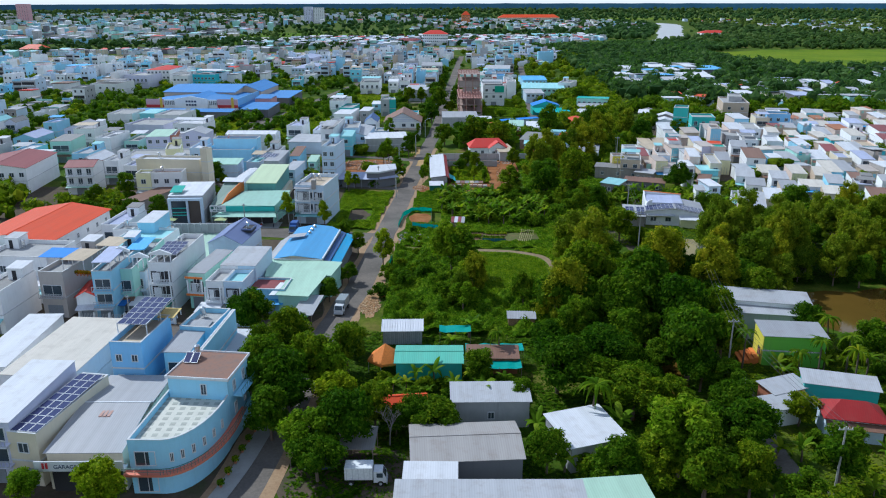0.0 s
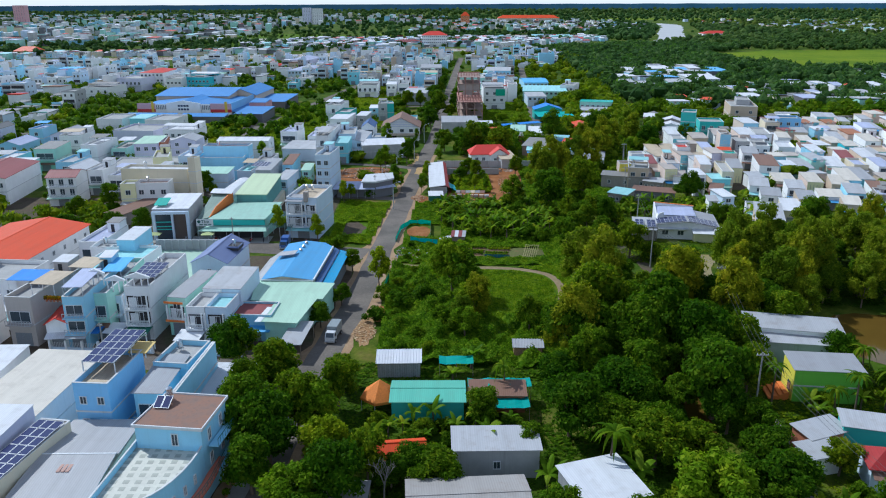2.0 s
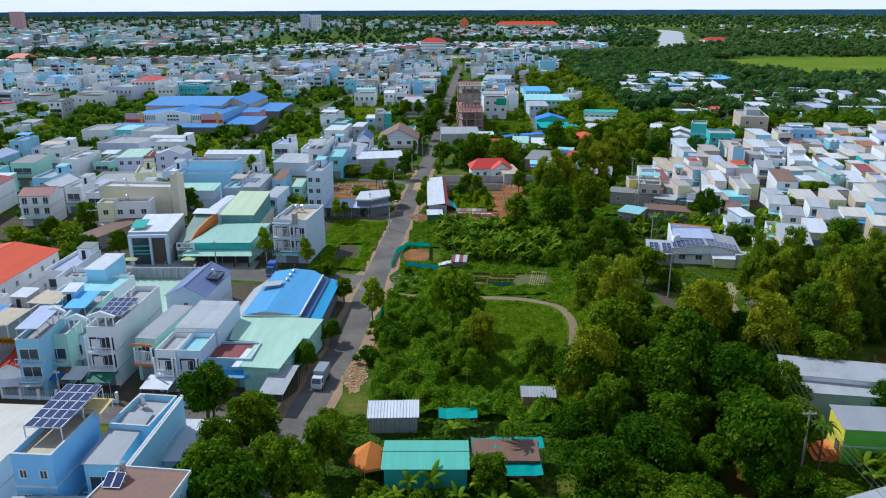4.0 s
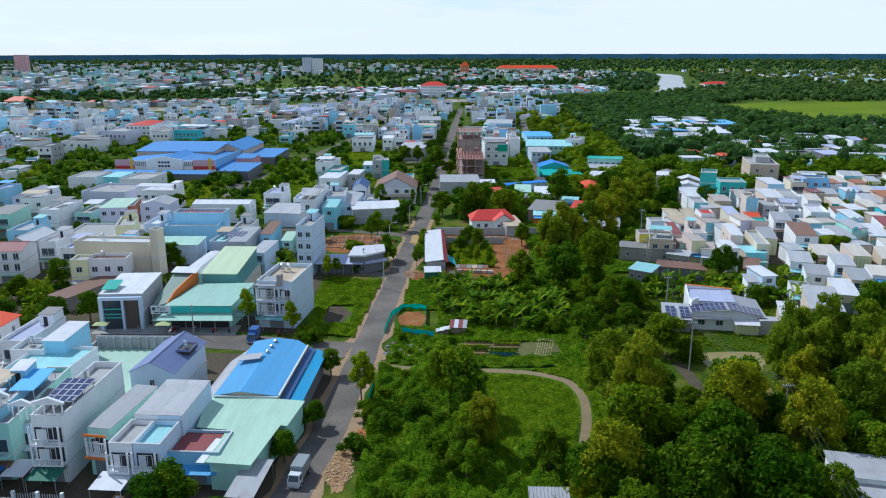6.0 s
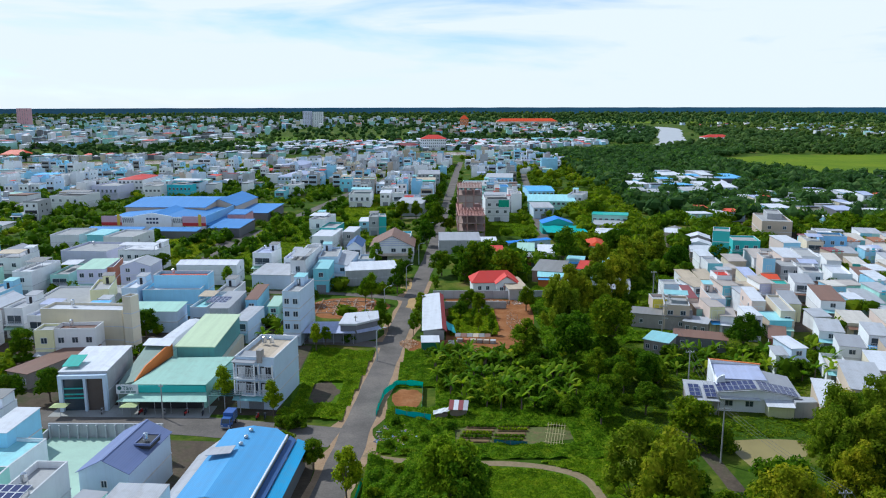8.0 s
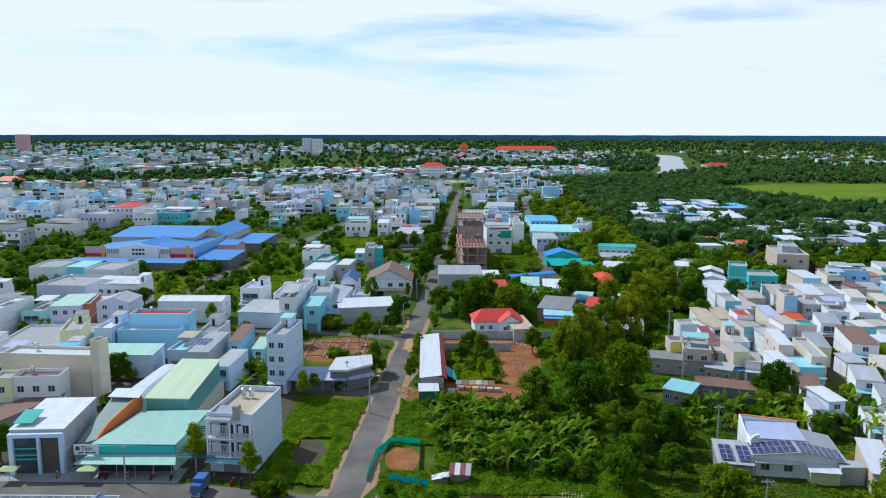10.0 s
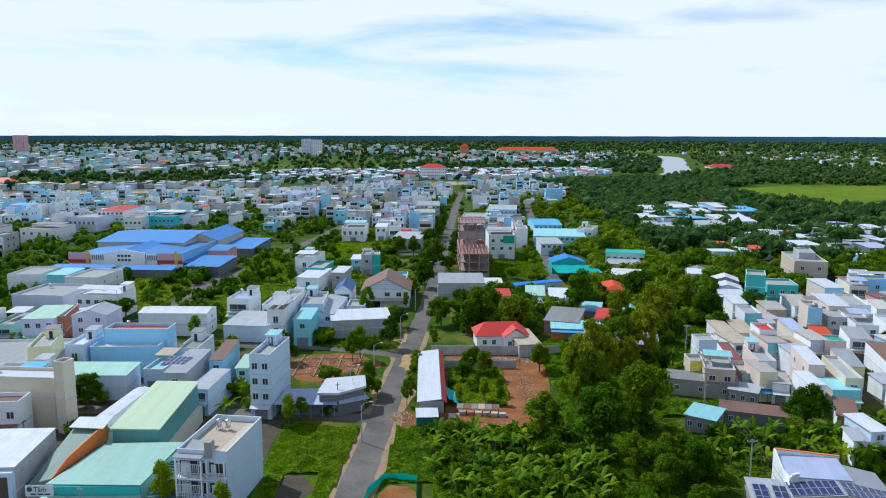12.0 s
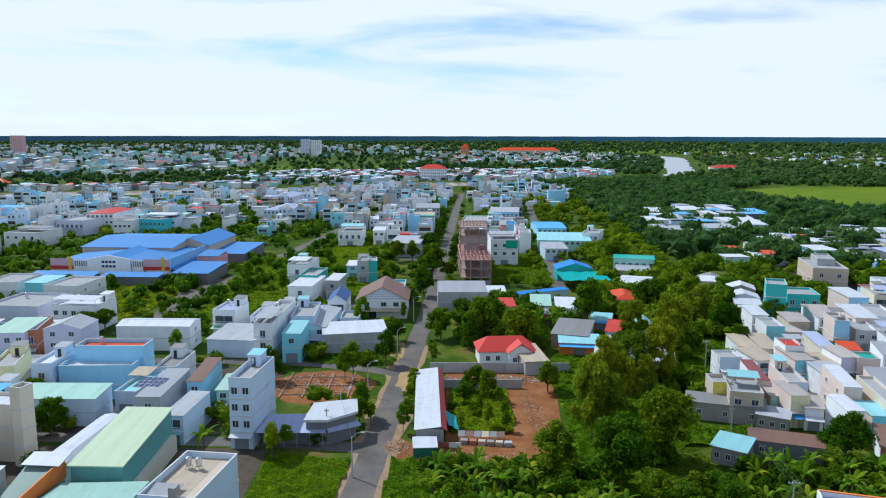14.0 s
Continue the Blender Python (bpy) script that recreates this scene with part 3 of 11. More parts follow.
flat("ground", [(-6000, -600), (6000, -600), (6000, 7000), (-6000, 7000)], 0.0, MEADOW, "green lowland ground reaching to the horizon")
ROAD_LINE = [(-33, 60), (-27.5, 87), (-22.6, 137), (-19.5, 160), (-17.3, 186), (-15.6, 208), (-13.4, 236), (-11.6, 262), (-9.8, 284), (-7, 318), (-3, 371), (2, 470), (11, 640), (21, 816), (24, 860)]
strip("road", ROAD_LINE, 5.6, 0.05, ASPHALT, "worn grey asphalt street with broken edges", wobble=0.12)
strip("road_shoulder", ROAD_LINE[:10], 8.6, 0.036, SAND, "sandy verge beside the street", wobble=0.5)
strip("road", [(-110, 206), (-78, 202), (-45, 198), (-20, 193)], 8.4, 0.046, ASPHALT, "side street of grey asphalt", wobble=0.1)
strip("road", [(-120, 256), (-51, 251), (-31, 250), (-14, 247)], 4.6, 0.046, ASPHALT, "side street of grey asphalt", wobble=0.1)
strip("road", [(-110, 305), (-45, 302), (-24, 298), (-9, 292)], 4.4, 0.046, ASPHALT, "side street of grey asphalt", wobble=0.1)
strip("road", [(-150, 140), (-90, 137), (-45, 134), (-24, 131)], 5.0, 0.046, ASPHALT, "side street between house rows", wobble=0.1)
strip("road", [(-96, 330), (-88, 400), (-81, 452), (-69, 524), (-58, 600), (-40, 700)], 6.0, 0.046, ASPHALT, "grey street past the market", wobble=0.1)
strip("road", [(-230, 372), (-150, 377), (-90, 372), (-20, 368)], 5.0, 0.05, ASPHALT, "grey cross street", wobble=0.1)
patch("forecourt", -92, 398, 11, 19, 0.04, ASPHALT, "grey paved ground beside the market", "pavement", rough=0.3)
strip("road", [(-83, 455), (-50, 462), (2, 466)], 5.0, 0.05, ASPHALT, "grey cross street", wobble=0.1)
strip("road", [(47, 395), (49, 420), (54, 482), (64, 598), (74, 720)], 5.0, 0.046, ASPHALT, "narrow grey street", wobble=0.1)
strip("pavement", [(-31.2, 80), (-28.6, 92), (-26.6, 110), (-25.4, 122)], 2.4, 0.14, CONCRETE, "pale concrete pavement beside a house", "pavement")
strip("path", [(-14, 186), (-9, 184), (0, 182.6), (9, 182.4), (17, 181), (22.5, 177.5), (24.3, 171), (23.6, 163), (21.5, 154)], 1.7, 0.04, soil("path_earth", [(0.24, 0.18, 0.10), (0.33, 0.25, 0.15)], 0.4, 2), "curving pale earth path", "path", wobble=0.3)
strip("road", [(47, 118), (45.5, 108), (44, 96), (44.5, 88), (49, 78), (54, 66)], 3.2, 0.046, ASPHALT, "narrow lane between gardens", wobble=0.12)
strip("path", [(48, 205), (44, 196), (46, 186), (46.5, 176), (46, 160), (44, 140), (46, 120)], 2.6, 0.03, YARD, "earth lane between gardens", "path", wobble=0.3)
strip("path", [(100, 420), (90, 370), (78, 320), (68, 280)], 3.0, 0.03, SAND, "sandy lane beside the village", "path", wobble=0.3)
POND = water("pond_water", (0.27, 0.215, 0.075), 0.2, 0.1)
BROWN = water("brown_water", (0.12, 0.072, 0.014), 0.06, 0.4)
RIVER = water("river_water", (0.33, 0.22, 0.13), 0.2)
flat("pond", [(p.x, p.y) for p in smooth_line([(50.8, 190.6), (51.6, 183), (53, 175.5), (55.5, 167), (58.5, 166.5), (59.6, 174), (61.5, 182), (66, 189.5), (60, 191.4), (50.8, 190.6)], 6)[:-1]], 0.03, POND, "muddy olive pond", "pond")
patch("pond", 89, 142, 20, 14, 0.03, BROWN, "brown reflecting pond", "pond")
strip("canal", [(30, 150), (33, 140), (36.5, 131), (37, 121), (36, 111), (33, 96)], 3.2, 0.03, BROWN, "narrow brown ditch among trees", "canal", wobble=0.3)
strip("river", [(-1500, 430), (-900, 660), (-400, 838), (-148, 905), (-41, 985), (78, 1005), (208, 1075)], 56, 0.06, RIVER, "broad brown river winding through the town", "river", n=12, wobble=0.2)
strip("river", [(208, 1075), (290, 1130), (352, 1196), (425, 1447), (500, 1690), (565, 1930), (560, 2060)], 46, 0.07, water("bright_water", (0.36, 0.36, 0.37), 0.3), "wide pale reach of the river", "river", n=12, wobble=0.3)
flat("field", [(290, 690), (360, 660), (700, 600), (1100, 700), (1100, 900), (700, 960), (400, 960), (310, 900)], 0.08, FIELD, "flat yellow-green rice field", "field")
flat("field", [(-330, 1120), (-240, 1100), (-150, 1130), (-140, 1420), (-300, 1500), (-480, 1400), (-500, 1180)], 0.08, LAWN, "open green flats beyond the river", "field")
flat("field", [(-370, 1230), (-210, 1225), (-190, 1300), (-350, 1315)], 0.12, soil("pale_sand", [(0.42, 0.40, 0.34), (0.55, 0.52, 0.45)], 0.03, 0.4), "pale sand fill on the flats", "ground")
flat("field", [(-120, 1380), (-60, 1360), (-50, 1480), (-120, 1500)], 0.08, FIELD, "yellow paddy strip", "field")
flat("field", [(300, 2500), (900, 2400), (1000, 2600), (400, 2700)], 0.08, FIELD, "distant pale fields", "field")
flat("field", [(900, 2100), (1500, 2000), (1600, 2200), (1000, 2250)], 0.08, FIELD, "distant pale fields", "field")
# lots
patch("building_plot", -29, 283, 13, 12, 0.03, EARTH, "red earth building plot with trenches", rough=0.2)
flat("building_plot", [(-13.0, 240.5), (-6, 238.0), (3, 238.8), (12, 237.6), (20, 240), (24.5, 249), (25.5, 262), (27, 276), (27, 290), (16, 293.5), (1.5, 294), (1.0, 250), (-5.5, 249.5), (-9.5, 254), (-12.0, 250)], 0.025, EARTH, "cleared red earth plot with rubble")
patch("meadow_plot", 8.5, 267, 6.5, 12.5, 0.05, LAWN, "weedy grass in a cleared plot", rough=0.3)
patch("meadow_plot", -24, 223, 8.5, 19, 0.03, LAWN, "overgrown grassy building plot", rough=0.2, yaw=-4)
patch("earth_patch", -25.5, 215, 3.4, 6.5, 0.045, YARD, "dark earth heap in the grass", rough=0.4)
patch("lawn", 13, 168, 12, 13, 0.028, LAWN, "bright lawn inside the bend of a path", rough=0.25)
patch("garden_soil", -7.4, 211.5, 3.2, 5.6, 0.03, EARTH, "sandy fenced garden bed", rough=0.2)
patch("garden_soil", 13, 193.5, 12, 4, 0.03, soil("garden_earth", [(0.16, 0.12, 0.06), (0.13, 0.16, 0.05), (0.22, 0.15, 0.08)], 0.5, 2), "vegetable beds with brown rows", rough=0.3)
patch("yard", -14, 88, 9, 9, 0.02, YARD, "earth yard with a parked truck", rough=0.2)
patch("yard", -16.2, 148, 1.6, 7.5, 0.06, soil("tan_sand", [(0.34, 0.20, 0.10), (0.46, 0.29, 0.15)], 0.3, 2.5), "sand and brick heap beside the street", rough=0.4)
flat("forecourt", [(-78, 203), (-46, 202), (-46, 208), (-78, 209)], 0.07, CONCRETE, "paved forecourt of the shops", "pavement")
flat("plot", [(17, 412), (48, 408), (54, 482), (26, 484)], 0.03, LAWN, "grassy plot between two streets", "ground")
flat("plot", [(-80, 380), (-40, 378), (-30, 455), (-76, 450)], 0.03, LAWN, "open grassy plots", "ground")
flat("plot", [(-66, 470), (-20, 472), (-14, 590), (-50, 590)], 0.03, LAWN, "open grassy plots", "ground")
flat("plot", [(-150, 345), (-100, 345), (-98, 400), (-150, 405)], 0.03, LAWN, "open grassy plots", "ground")
flat("yard", [(-150, 141), (-24.5, 134.5), (-22, 162), (-22, 190), (-150, 200)], 0.025, YARD, "paved and earthen yards between houses", "ground")
flat("yard", [(-150, 80), (-31, 80), (-26, 128), (-150, 134)], 0.025, YARD, "paved and earthen yards between houses", "ground")
flat("yard", [(-150, 210), (-33, 203), (-33, 247), (-150, 252)], 0.022, YARD, "earthen yards behind the shops", "ground")
flat("yard", [(-130, 256), (-36, 254), (-40, 298), (-130, 302)], 0.022, YARD, "earthen yards between houses", "ground")
flat("yard", [(64, 258), (215, 252), (245, 450), (150, 465), (108, 400)], 0.02, YARD, "narrow lanes and yards of the village", "ground")
patch("sand_spill", -7.4, 287, 3.6, 8, 0.058, soil("orange_sand", [(0.42, 0.27, 0.12), (0.55, 0.37, 0.18)], 0.4, 2.5), "orange sand spilled over the street junction", rough=0.5)
patch("sand_spill", -11.6, 312, 2.0, 9, 0.056, soil("orange_sand", [(0.42, 0.27, 0.12), (0.55, 0.37, 0.18)], 0.4, 2.5), "orange sand along the street edge", rough=0.5)

# ---- houses ----
# near left, south row
house(-53.5, 95.6, 4.0, 15.9, 7.7, yaw=-9.3, wall="cream", roof="flat", rm="white", par=0.3, label="narrow cream rendered house with solar panels on its roof")
house(-59.0, 96.4, 6.3, 16.2, 9.0, yaw=-3.4, wall="lilac", roof="shed", rm="white", rise=0.4, over=0.1, label="tall narrow house with lilac white side wall and pale sheet roof")
house(-61.7, 116.2, 10.9, 20.5, 6.2, yaw=-4.8, wall="white", roof="shed", rm="cream", rise=0.3, over=0.2, front=False, label="broad hall with a cream ribbed sheet roof")
house(-73.2, 121.1, 5.9, 20.0, 5.0, yaw=0.9, wall="white", roof="shed", rm="white", rise=0.3, over=0.2, front=False, label="long shed with a pale cream sheet roof")
house(-48.5, 112.2, 4.9, 10.3, 11.0, yaw=-4.9, wall="blue", roof="flat", rm="tan", par=0.9, label="tall bright blue rendered narrow house with a solar canopy", front=False, sides="f", side_n=2, tank=1)
house(-42.0, 114.3, 3.9, 10.6, 8.5, yaw=-2.4, wall="sky", roof="shed", rm="grey", rise=0.5, over=0.25, label="light blue house with a grey sheet roof over its terrace")
house(-37.5, 114.3, 0.5, 17.1, 9.5, yaw=-3.6, wall="sky", roof="flat", par=0.3, front=False, label="high light blue boundary wall of a narrow house")
house(-40.8, 119.7, 5.3, 7.8, 9.5, yaw=-7.9, wall="sky", roof="flat", par=0.9, front=False, tank=1, label="light blue rear block with rooftop railings")
house(-35.0, 119.4, 7.8, 9.4, 5.0, yaw=-3.0, wall="pale", roof="shed", rm="white", rise=0.3, over=0.15, front=False, label="low extension with a bright white sheet roof")
# second row
house(-56.5, 153.7, 4.5, 18.9, 10.5, yaw=-2.5, wall="white", roof="flat", par=1.0, tank=1, balcony=True, wins=1, label="tall white narrow house with a solar terrace and front balconies")
house(-49.4, 152.3, 3.6, 13.1, 7.8, yaw=-10.0, wall="mint", roof="shed", rm="grey", rise=0.5, over=0.15, label="narrow house with a grey sheet roof and teal shopfront")
house(-45.6, 145.4, 3.4, 7.0, 7.4, yaw=-4.9, wall="white", roof="flat", par=0.8, balcony=True, label="narrow white house front with a roof terrace")
house(-44.3, 154.6, 3.6, 11.4, 8.2, yaw=-4.9, wall="white", roof="shed", rm="tin", rise=0.4, over=0.05, front=False, label="rear part of a narrow white house with light roof sheets")
house(-41.9, 145.2, 3.9, 7.0, 7.4, yaw=-4.6, wall="pale", roof="flat", rm="aqua", par=0.8, balcony=True, label="narrow pale blue house front with a tarpaulin terrace")
house(-40.7, 154.4, 3.6, 11.4, 8.2, yaw=-4.6, wall="pale", roof="shed", rm="tin", rise=0.4, over=0.05, front=False, label="rear part of a narrow pale blue house with light roof sheets")
house(-36.2, 146.5, 7.4, 6.3, 5.2, yaw=-3.6, wall="sky", roof="flat", rm="maroon", par=0.4, label="low light blue house with a maroon sheet roof")
house(-29.4, 156.2, 10.6, 7.2, 5.0, yaw=-10.4, wall="mint", roof="shed", rm="paleg", rise=0.3, low="f", label="pale green sheet-roofed rear hall", front=False)
house(-70.4, 178.6, 3.9, 9.2, 10.0, yaw=-3.1, wall="sky", roof="shed", rm="white", rise=0.3, over=0.15, front=False, label="narrow light blue house block with a white roof")
house(-75.2, 176.2, 6.1, 5.6, 8.5, yaw=-0.5, wall="white", roof="flat", par=0.9, front=False, tank=1, label="white house with a teal canopy and a rooftop terrace")
house(-69.8, 168.5, 10.9, 15.8, 8.0, yaw=-5.4, wall="white", roof="flat", rm="aqua", par=0.6, front=False, label="long white house with a mossy roof terrace")
house(-63.8, 153.8, 4.1, 10.5, 7.0, yaw=-1.2, wall="pale", roof="flat", par=0.6, tank=1, label="narrow house with a brown plaster crown and pale facade")
# west of the second row
house(-98.1, 180.3, 19.6, 27.4, 8.0, yaw=-3.8, wall="white", roof="gable", rm="orange", rise=1.6, ridge="y", over=0.5, front=False, sides="r", side_n=6, label="large hall with a bright orange-red sheet roof")
house(-76.2, 151.1, 5.0, 18.6, 9.5, yaw=-6.8, wall="render", roof="flat", par=0.9, balcony=True, label="narrow unpainted three-storey house with cream awnings")
house(-90.4, 159.7, 14.0, 11.3, 8.5, yaw=-5.1, wall="white", roof="flat", par=0.9, tank=1, label="white house with a blue terrace canopy")
house(-67.1, 151.0, 3.8, 20.5, 10.0, yaw=1.2, wall="sky", roof="flat", par=0.8, balcony=True, wins=1, label="narrow light blue house with a small gabled roof terrace")
house(-65.0, 154.7, 4.0, 19.8, 9.0, yaw=1.4, wall="mint", roof="flat", par=0.8, balcony=True, wins=1, label="narrow mint house with a pedimented terrace")
house(-88.4, 153.0, 9.6, 9.5, 4.0, yaw=9.7, wall="white", roof="shed", rm="white", rise=0.5, shop="dark", label="low shop with a white awning roof")
house(-71.1, 144.9, 3.6, 8.3, 5.0, yaw=7.4, wall="white", roof="gable", rm="red", rise=1, label="small white porch house with a red tile edge")
# shops along cross street
house(-72.3, 213.7, 9.4, 14.5, 8.2, yaw=2.9, wall="grey", roof="shed", rm="white", rise=0.5, over=0.1, front=False, label="grey two-storey shop with white sheet roof and open front")
house(-36.6, 213.6, 8.2, 14.6, 11.0, yaw=-8.1, wall="pale", roof="flat", rm="tan", par=1.0, balcony=True, tank=2, sides="", label="pale blue-grey three-storey house with balconies and roof tanks")
house(-88.5, 245.6, 20.9, 6.4, 11.0, yaw=-5.1, wall="cream", roof="flat", par=0.7, rm="white", tank=1, sides="", label="large cream building with a flat roof and a corner turret", front=False)
house(-75.7, 240.8, 2.4, 2.9, 15.0, yaw=-18.1, wall="cream", roof="flat", par=0.6, front=False, label="square cream stair turret")
house(-87.0, 237.2, 9.6, 5.4, 8.5, yaw=3.4, wall="white", roof="flat", par=0.8, tank=1, label="white house with a dark roof terrace", rm="brown")
house(-93.8, 236.1, 4.3, 5.3, 8.5, yaw=3.6, wall="butter", roof="flat", par=0.6, label="cream and yellow house wing")
house(-116.9, 245.4, 8.6, 9.4, 9.0, yaw=4.5, wall="white", roof="gable", rm="maroon", rise=1.4, ridge="x", sides="", label="white house with a maroon tile roof", balcony=True)
house(-144.3, 253.9, 18.0, 26.2, 8.5, yaw=5.7, wall="white", roof="gable", rm="maroon", rise=1.5, label="white house with maroon roof slopes")
house(-105.2, 281.2, 25.2, 21.6, 5.0, yaw=3.8, wall="white", roof="flat", par=0.5, front=False, label="low white flat-roofed house")
# blocks along the northern side streets
house(-78.0, 280.5, 16.4, 12.4, 8.0, yaw=1.8, wall="sky", roof="flat", par=0.9, rm="white", tank=1, label="light blue two-storey building with parapet terraces", front=False)
house(-76.8, 282.8, 16.0, 5.8, 11.0, yaw=-1.0, wall="sky", roof="flat", par=0.9, rm="orange", tank=1, front=False, label="upper storey of a light blue building with orange deck")
house(-79.6, 262.6, 17.2, 8.0, 6.0, yaw=-0.7, wall="pale", roof="shed", rm="green", rise=0.5, over=0.3, shop="red", label="long low house with a pale green sheet roof", front=False)
house(-58.1, 262.5, 5.0, 17.0, 8.0, yaw=-1.6, wall="grey", roof="shed", rm="grey", rise=0.4, over=0.1, label="grey house with solar panels on the front roof", tank=0)
house(-51.1, 255.5, 4.2, 12.9, 6.0, yaw=-6.4, wall="pale", roof="shed", rm="tin", rise=0.4, over=0.1, label="grey ground-floor wing with a tin roof")
house(-52.6, 272.6, 3.2, 15.3, 7.5, yaw=0.3, wall="sky", roof="shed", rm="brown", rise=0.6, over=0.2, label="light blue house with a brown sheet roof")
house(-46.7, 270.0, 2.7, 9.5, 5.5, yaw=0.5, wall="mint", roof="shed", rm="paleg", rise=0.4, label="small green sheet-roofed house")
house(-37.3, 254.0, 4.4, 13.8, 14.2, yaw=-6.3, wall="pale", roof="flat", par=1.0, tank=1, wins=2, balcony=False, label="slender blue-white four-storey tower house", sides="")
house(-24.2, 317.2, 17.6, 11.6, 5.5, yaw=10.3, wall="grey", roof="shed", rm="white", rise=0.5, over=0.2, front=False, label="grey walled storehouse with a bright white roof")
house(-36.4, 328.0, 10.1, 23.7, 6.0, yaw=-3.9, wall="pale", roof="gable", rm="tin", rise=0.9, over=0.2, label="low house with a tin roof and faded blue walls")
house(-45.6, 314.7, 4.8, 27.8, 11.0, yaw=-2.3, wall="white", roof="flat", par=1.0, tank=1, balcony=True, wins=1, label="narrow white three-storey house")
house(-63.4, 333.9, 7.0, 11.2, 8.0, yaw=-6.6, wall="white", roof="flat", rm="lilac", par=0.6, balcony=True, wins=1, tank=1, label="white narrow house with roof terrace")
house(-54.1, 314.2, 15.8, 15.7, 5.0, yaw=-6.0, wall="pale", roof="shed", rm="tin", rise=0.4, label="pale ground-floor house with a tin roof", front=False)
house(-79.3, 317.6, 20.5, 9.0, 7.0, yaw=-1.6, wall="white", roof="gable", ridge="x", rm="white", rise=0.8, over=0.15, sides="r", tank=1, front=False, label="long white house with white roof and side balcony")
house(-39.0, 325.4, 6.6, 17.8, 9.0, yaw=2.6, wall="pale", roof="flat", par=0.7, wins=2, balcony=True, label="narrow pale house with green balcony plants")
house(-46.7, 372.3, 8.3, 18.2, 8.0, yaw=-6.9, wall="white", roof="shed", rm="white", rise=0.3, over=0.1, balcony=True, wins=1, label="white narrow house with upper balcony")
house(-52.4, 397.3, 7.6, 17.0, 11.0, yaw=-6.9, wall="white", roof="flat", par=1.0, tank=1, wins=1, balcony=True, label="tall white house with arched window")
house(-46.7, 385.5, 6.8, 15.5, 9.0, yaw=-6.9, wall="teal", roof="flat", par=0.7, front=False, label="green-teal painted side block")
house(-30.6, 414.4, 4.5, 11.6, 9.0, yaw=0.0, wall="grey", roof="flat", par=0.7, tank=1, wins=1, label="narrow grey and teal house with a water tank", sides="")
house(-27.1, 413.7, 3.4, 9.8, 9.0, yaw=6.9, wall="teal", roof="flat", par=0.4, front=False, label="teal side wing of a narrow house")
house(-35.9, 423.5, 4.7, 11.1, 5.5, yaw=0.0, wall="sky", roof="shed", rm="white", rise=0.3, label="small blue house with a white roof")
house(-32.5, 349.9, 5.7, 13.7, 7.5, yaw=0.0, wall="white", roof="gable", rm="navy", rise=2.0, over=0.3, label="white house with a steep dark blue roof")
house(-37.5, 379.4, 4.6, 11.9, 8.0, yaw=-6.9, wall="grey", roof="shed", rm="white", rise=0.3, label="grey house with white roof")
house(-15.4, 370.9, 7.0, 13.1, 7.5, yaw=0.0, wall="turq", roof="flat", par=0.7, front=False, label="turquoise rear house with flat roof")
house(7.9, 367.5, 16.8, 18.7, 7.0, yaw=0.0, wall="grey", roof="shed", rm="grey", rise=0.2, over=0.1, front=False, label="windowless grey rendered hall")
office = house(30.0, 460.9, 12.4, 23.6, 12.0, yaw=0.0, wall="white", roof="flat", par=1.0, wins=3, tank=0, label="white three-storey office house with green front panel", sides="")
OFFICE_PANEL = bmesh.new()
box(OFFICE_PANEL, 0.6, -11.98, 7.9, 6.0, -11.84, 11.6)
part("front_panel", OFFICE_PANEL, plain("green_panel", (0.02, 0.42, 0.26), 0.5), office, "bright green front panel")
# far west
house(-131.4, 377.7, 12.9, 17.8, 7.0, yaw=-6.9, wall="white", roof="flat", par=0.7, sides="r", label="white flat-roofed house beside an empty lot", front=False)
house(-143.3, 380.0, 7.8, 11.9, 7.0, yaw=-6.9, wall="cyan", roof="shed", rm="aqua", rise=0.4, label="small cyan house with an aqua roof", front=False)
house(-110.5, 339.8, 14.2, 11.9, 8.0, yaw=-6.9, wall="white", roof="flat", rm="white", par=0.5, tank=1, label="white house with dark green fascia")
house(-114.3, 310.1, 8.8, 15.3, 8.0, yaw=5.0, wall="lilac", roof="shed", rm="paleg", rise=0.4, over=0.15, label="lilac house with pale green roof")
house(-110.6, 313.0, 3.0, 16.0, 8.0, yaw=12.2, wall="brick", roof="flat", par=0.6, balcony=True, wins=1, label="brick-red fronted narrow house")
house(-130.2, 344.9, 17.9, 18.5, 7.5, yaw=-6.9, wall="lilac", roof="flat", par=0.7, tank=1, label="mauve rendered house with roof terrace", front=False)
house(-159.7, 388.5, 12.3, 17.8, 6.0, yaw=0.0, wall="white", roof="flat", par=0.6, label="white flat-roofed house", front=False)
house(-98.5, 277.4, 5.0, 13.8, 9.0, yaw=14.3, wall="butter", roof="flat", par=0.7, balcony=True, wins=1, label="cream narrow house with yellow balcony")
house(-111.1, 319.3, 5.6, 6.6, 6.0, yaw=13.0, wall="white", roof="shed", rm="white", rise=0.3, label="small white house with white roof")
house(-183.1, 554.6, 10.4, 21.2, 9.0, yaw=0.0, wall="white", roof="flat", par=0.7, sides="", label="white terrace house")
house(-169.2, 567.0, 18.4, 25.3, 9.0, yaw=-6.9, wall="turq", roof="flat", par=0.7, label="bright turquoise house")
house(-162.9, 571.1, 8.8, 19.0, 9.0, yaw=0.0, wall="pale", roof="flat", par=0.7, label="pale blue terrace house")
house(-206.8, 584.1, 16.4, 31.9, 11.0, yaw=0.3, wall="white", roof="hip", rm="red", rise=1.6, label="white villa with red roof trim")
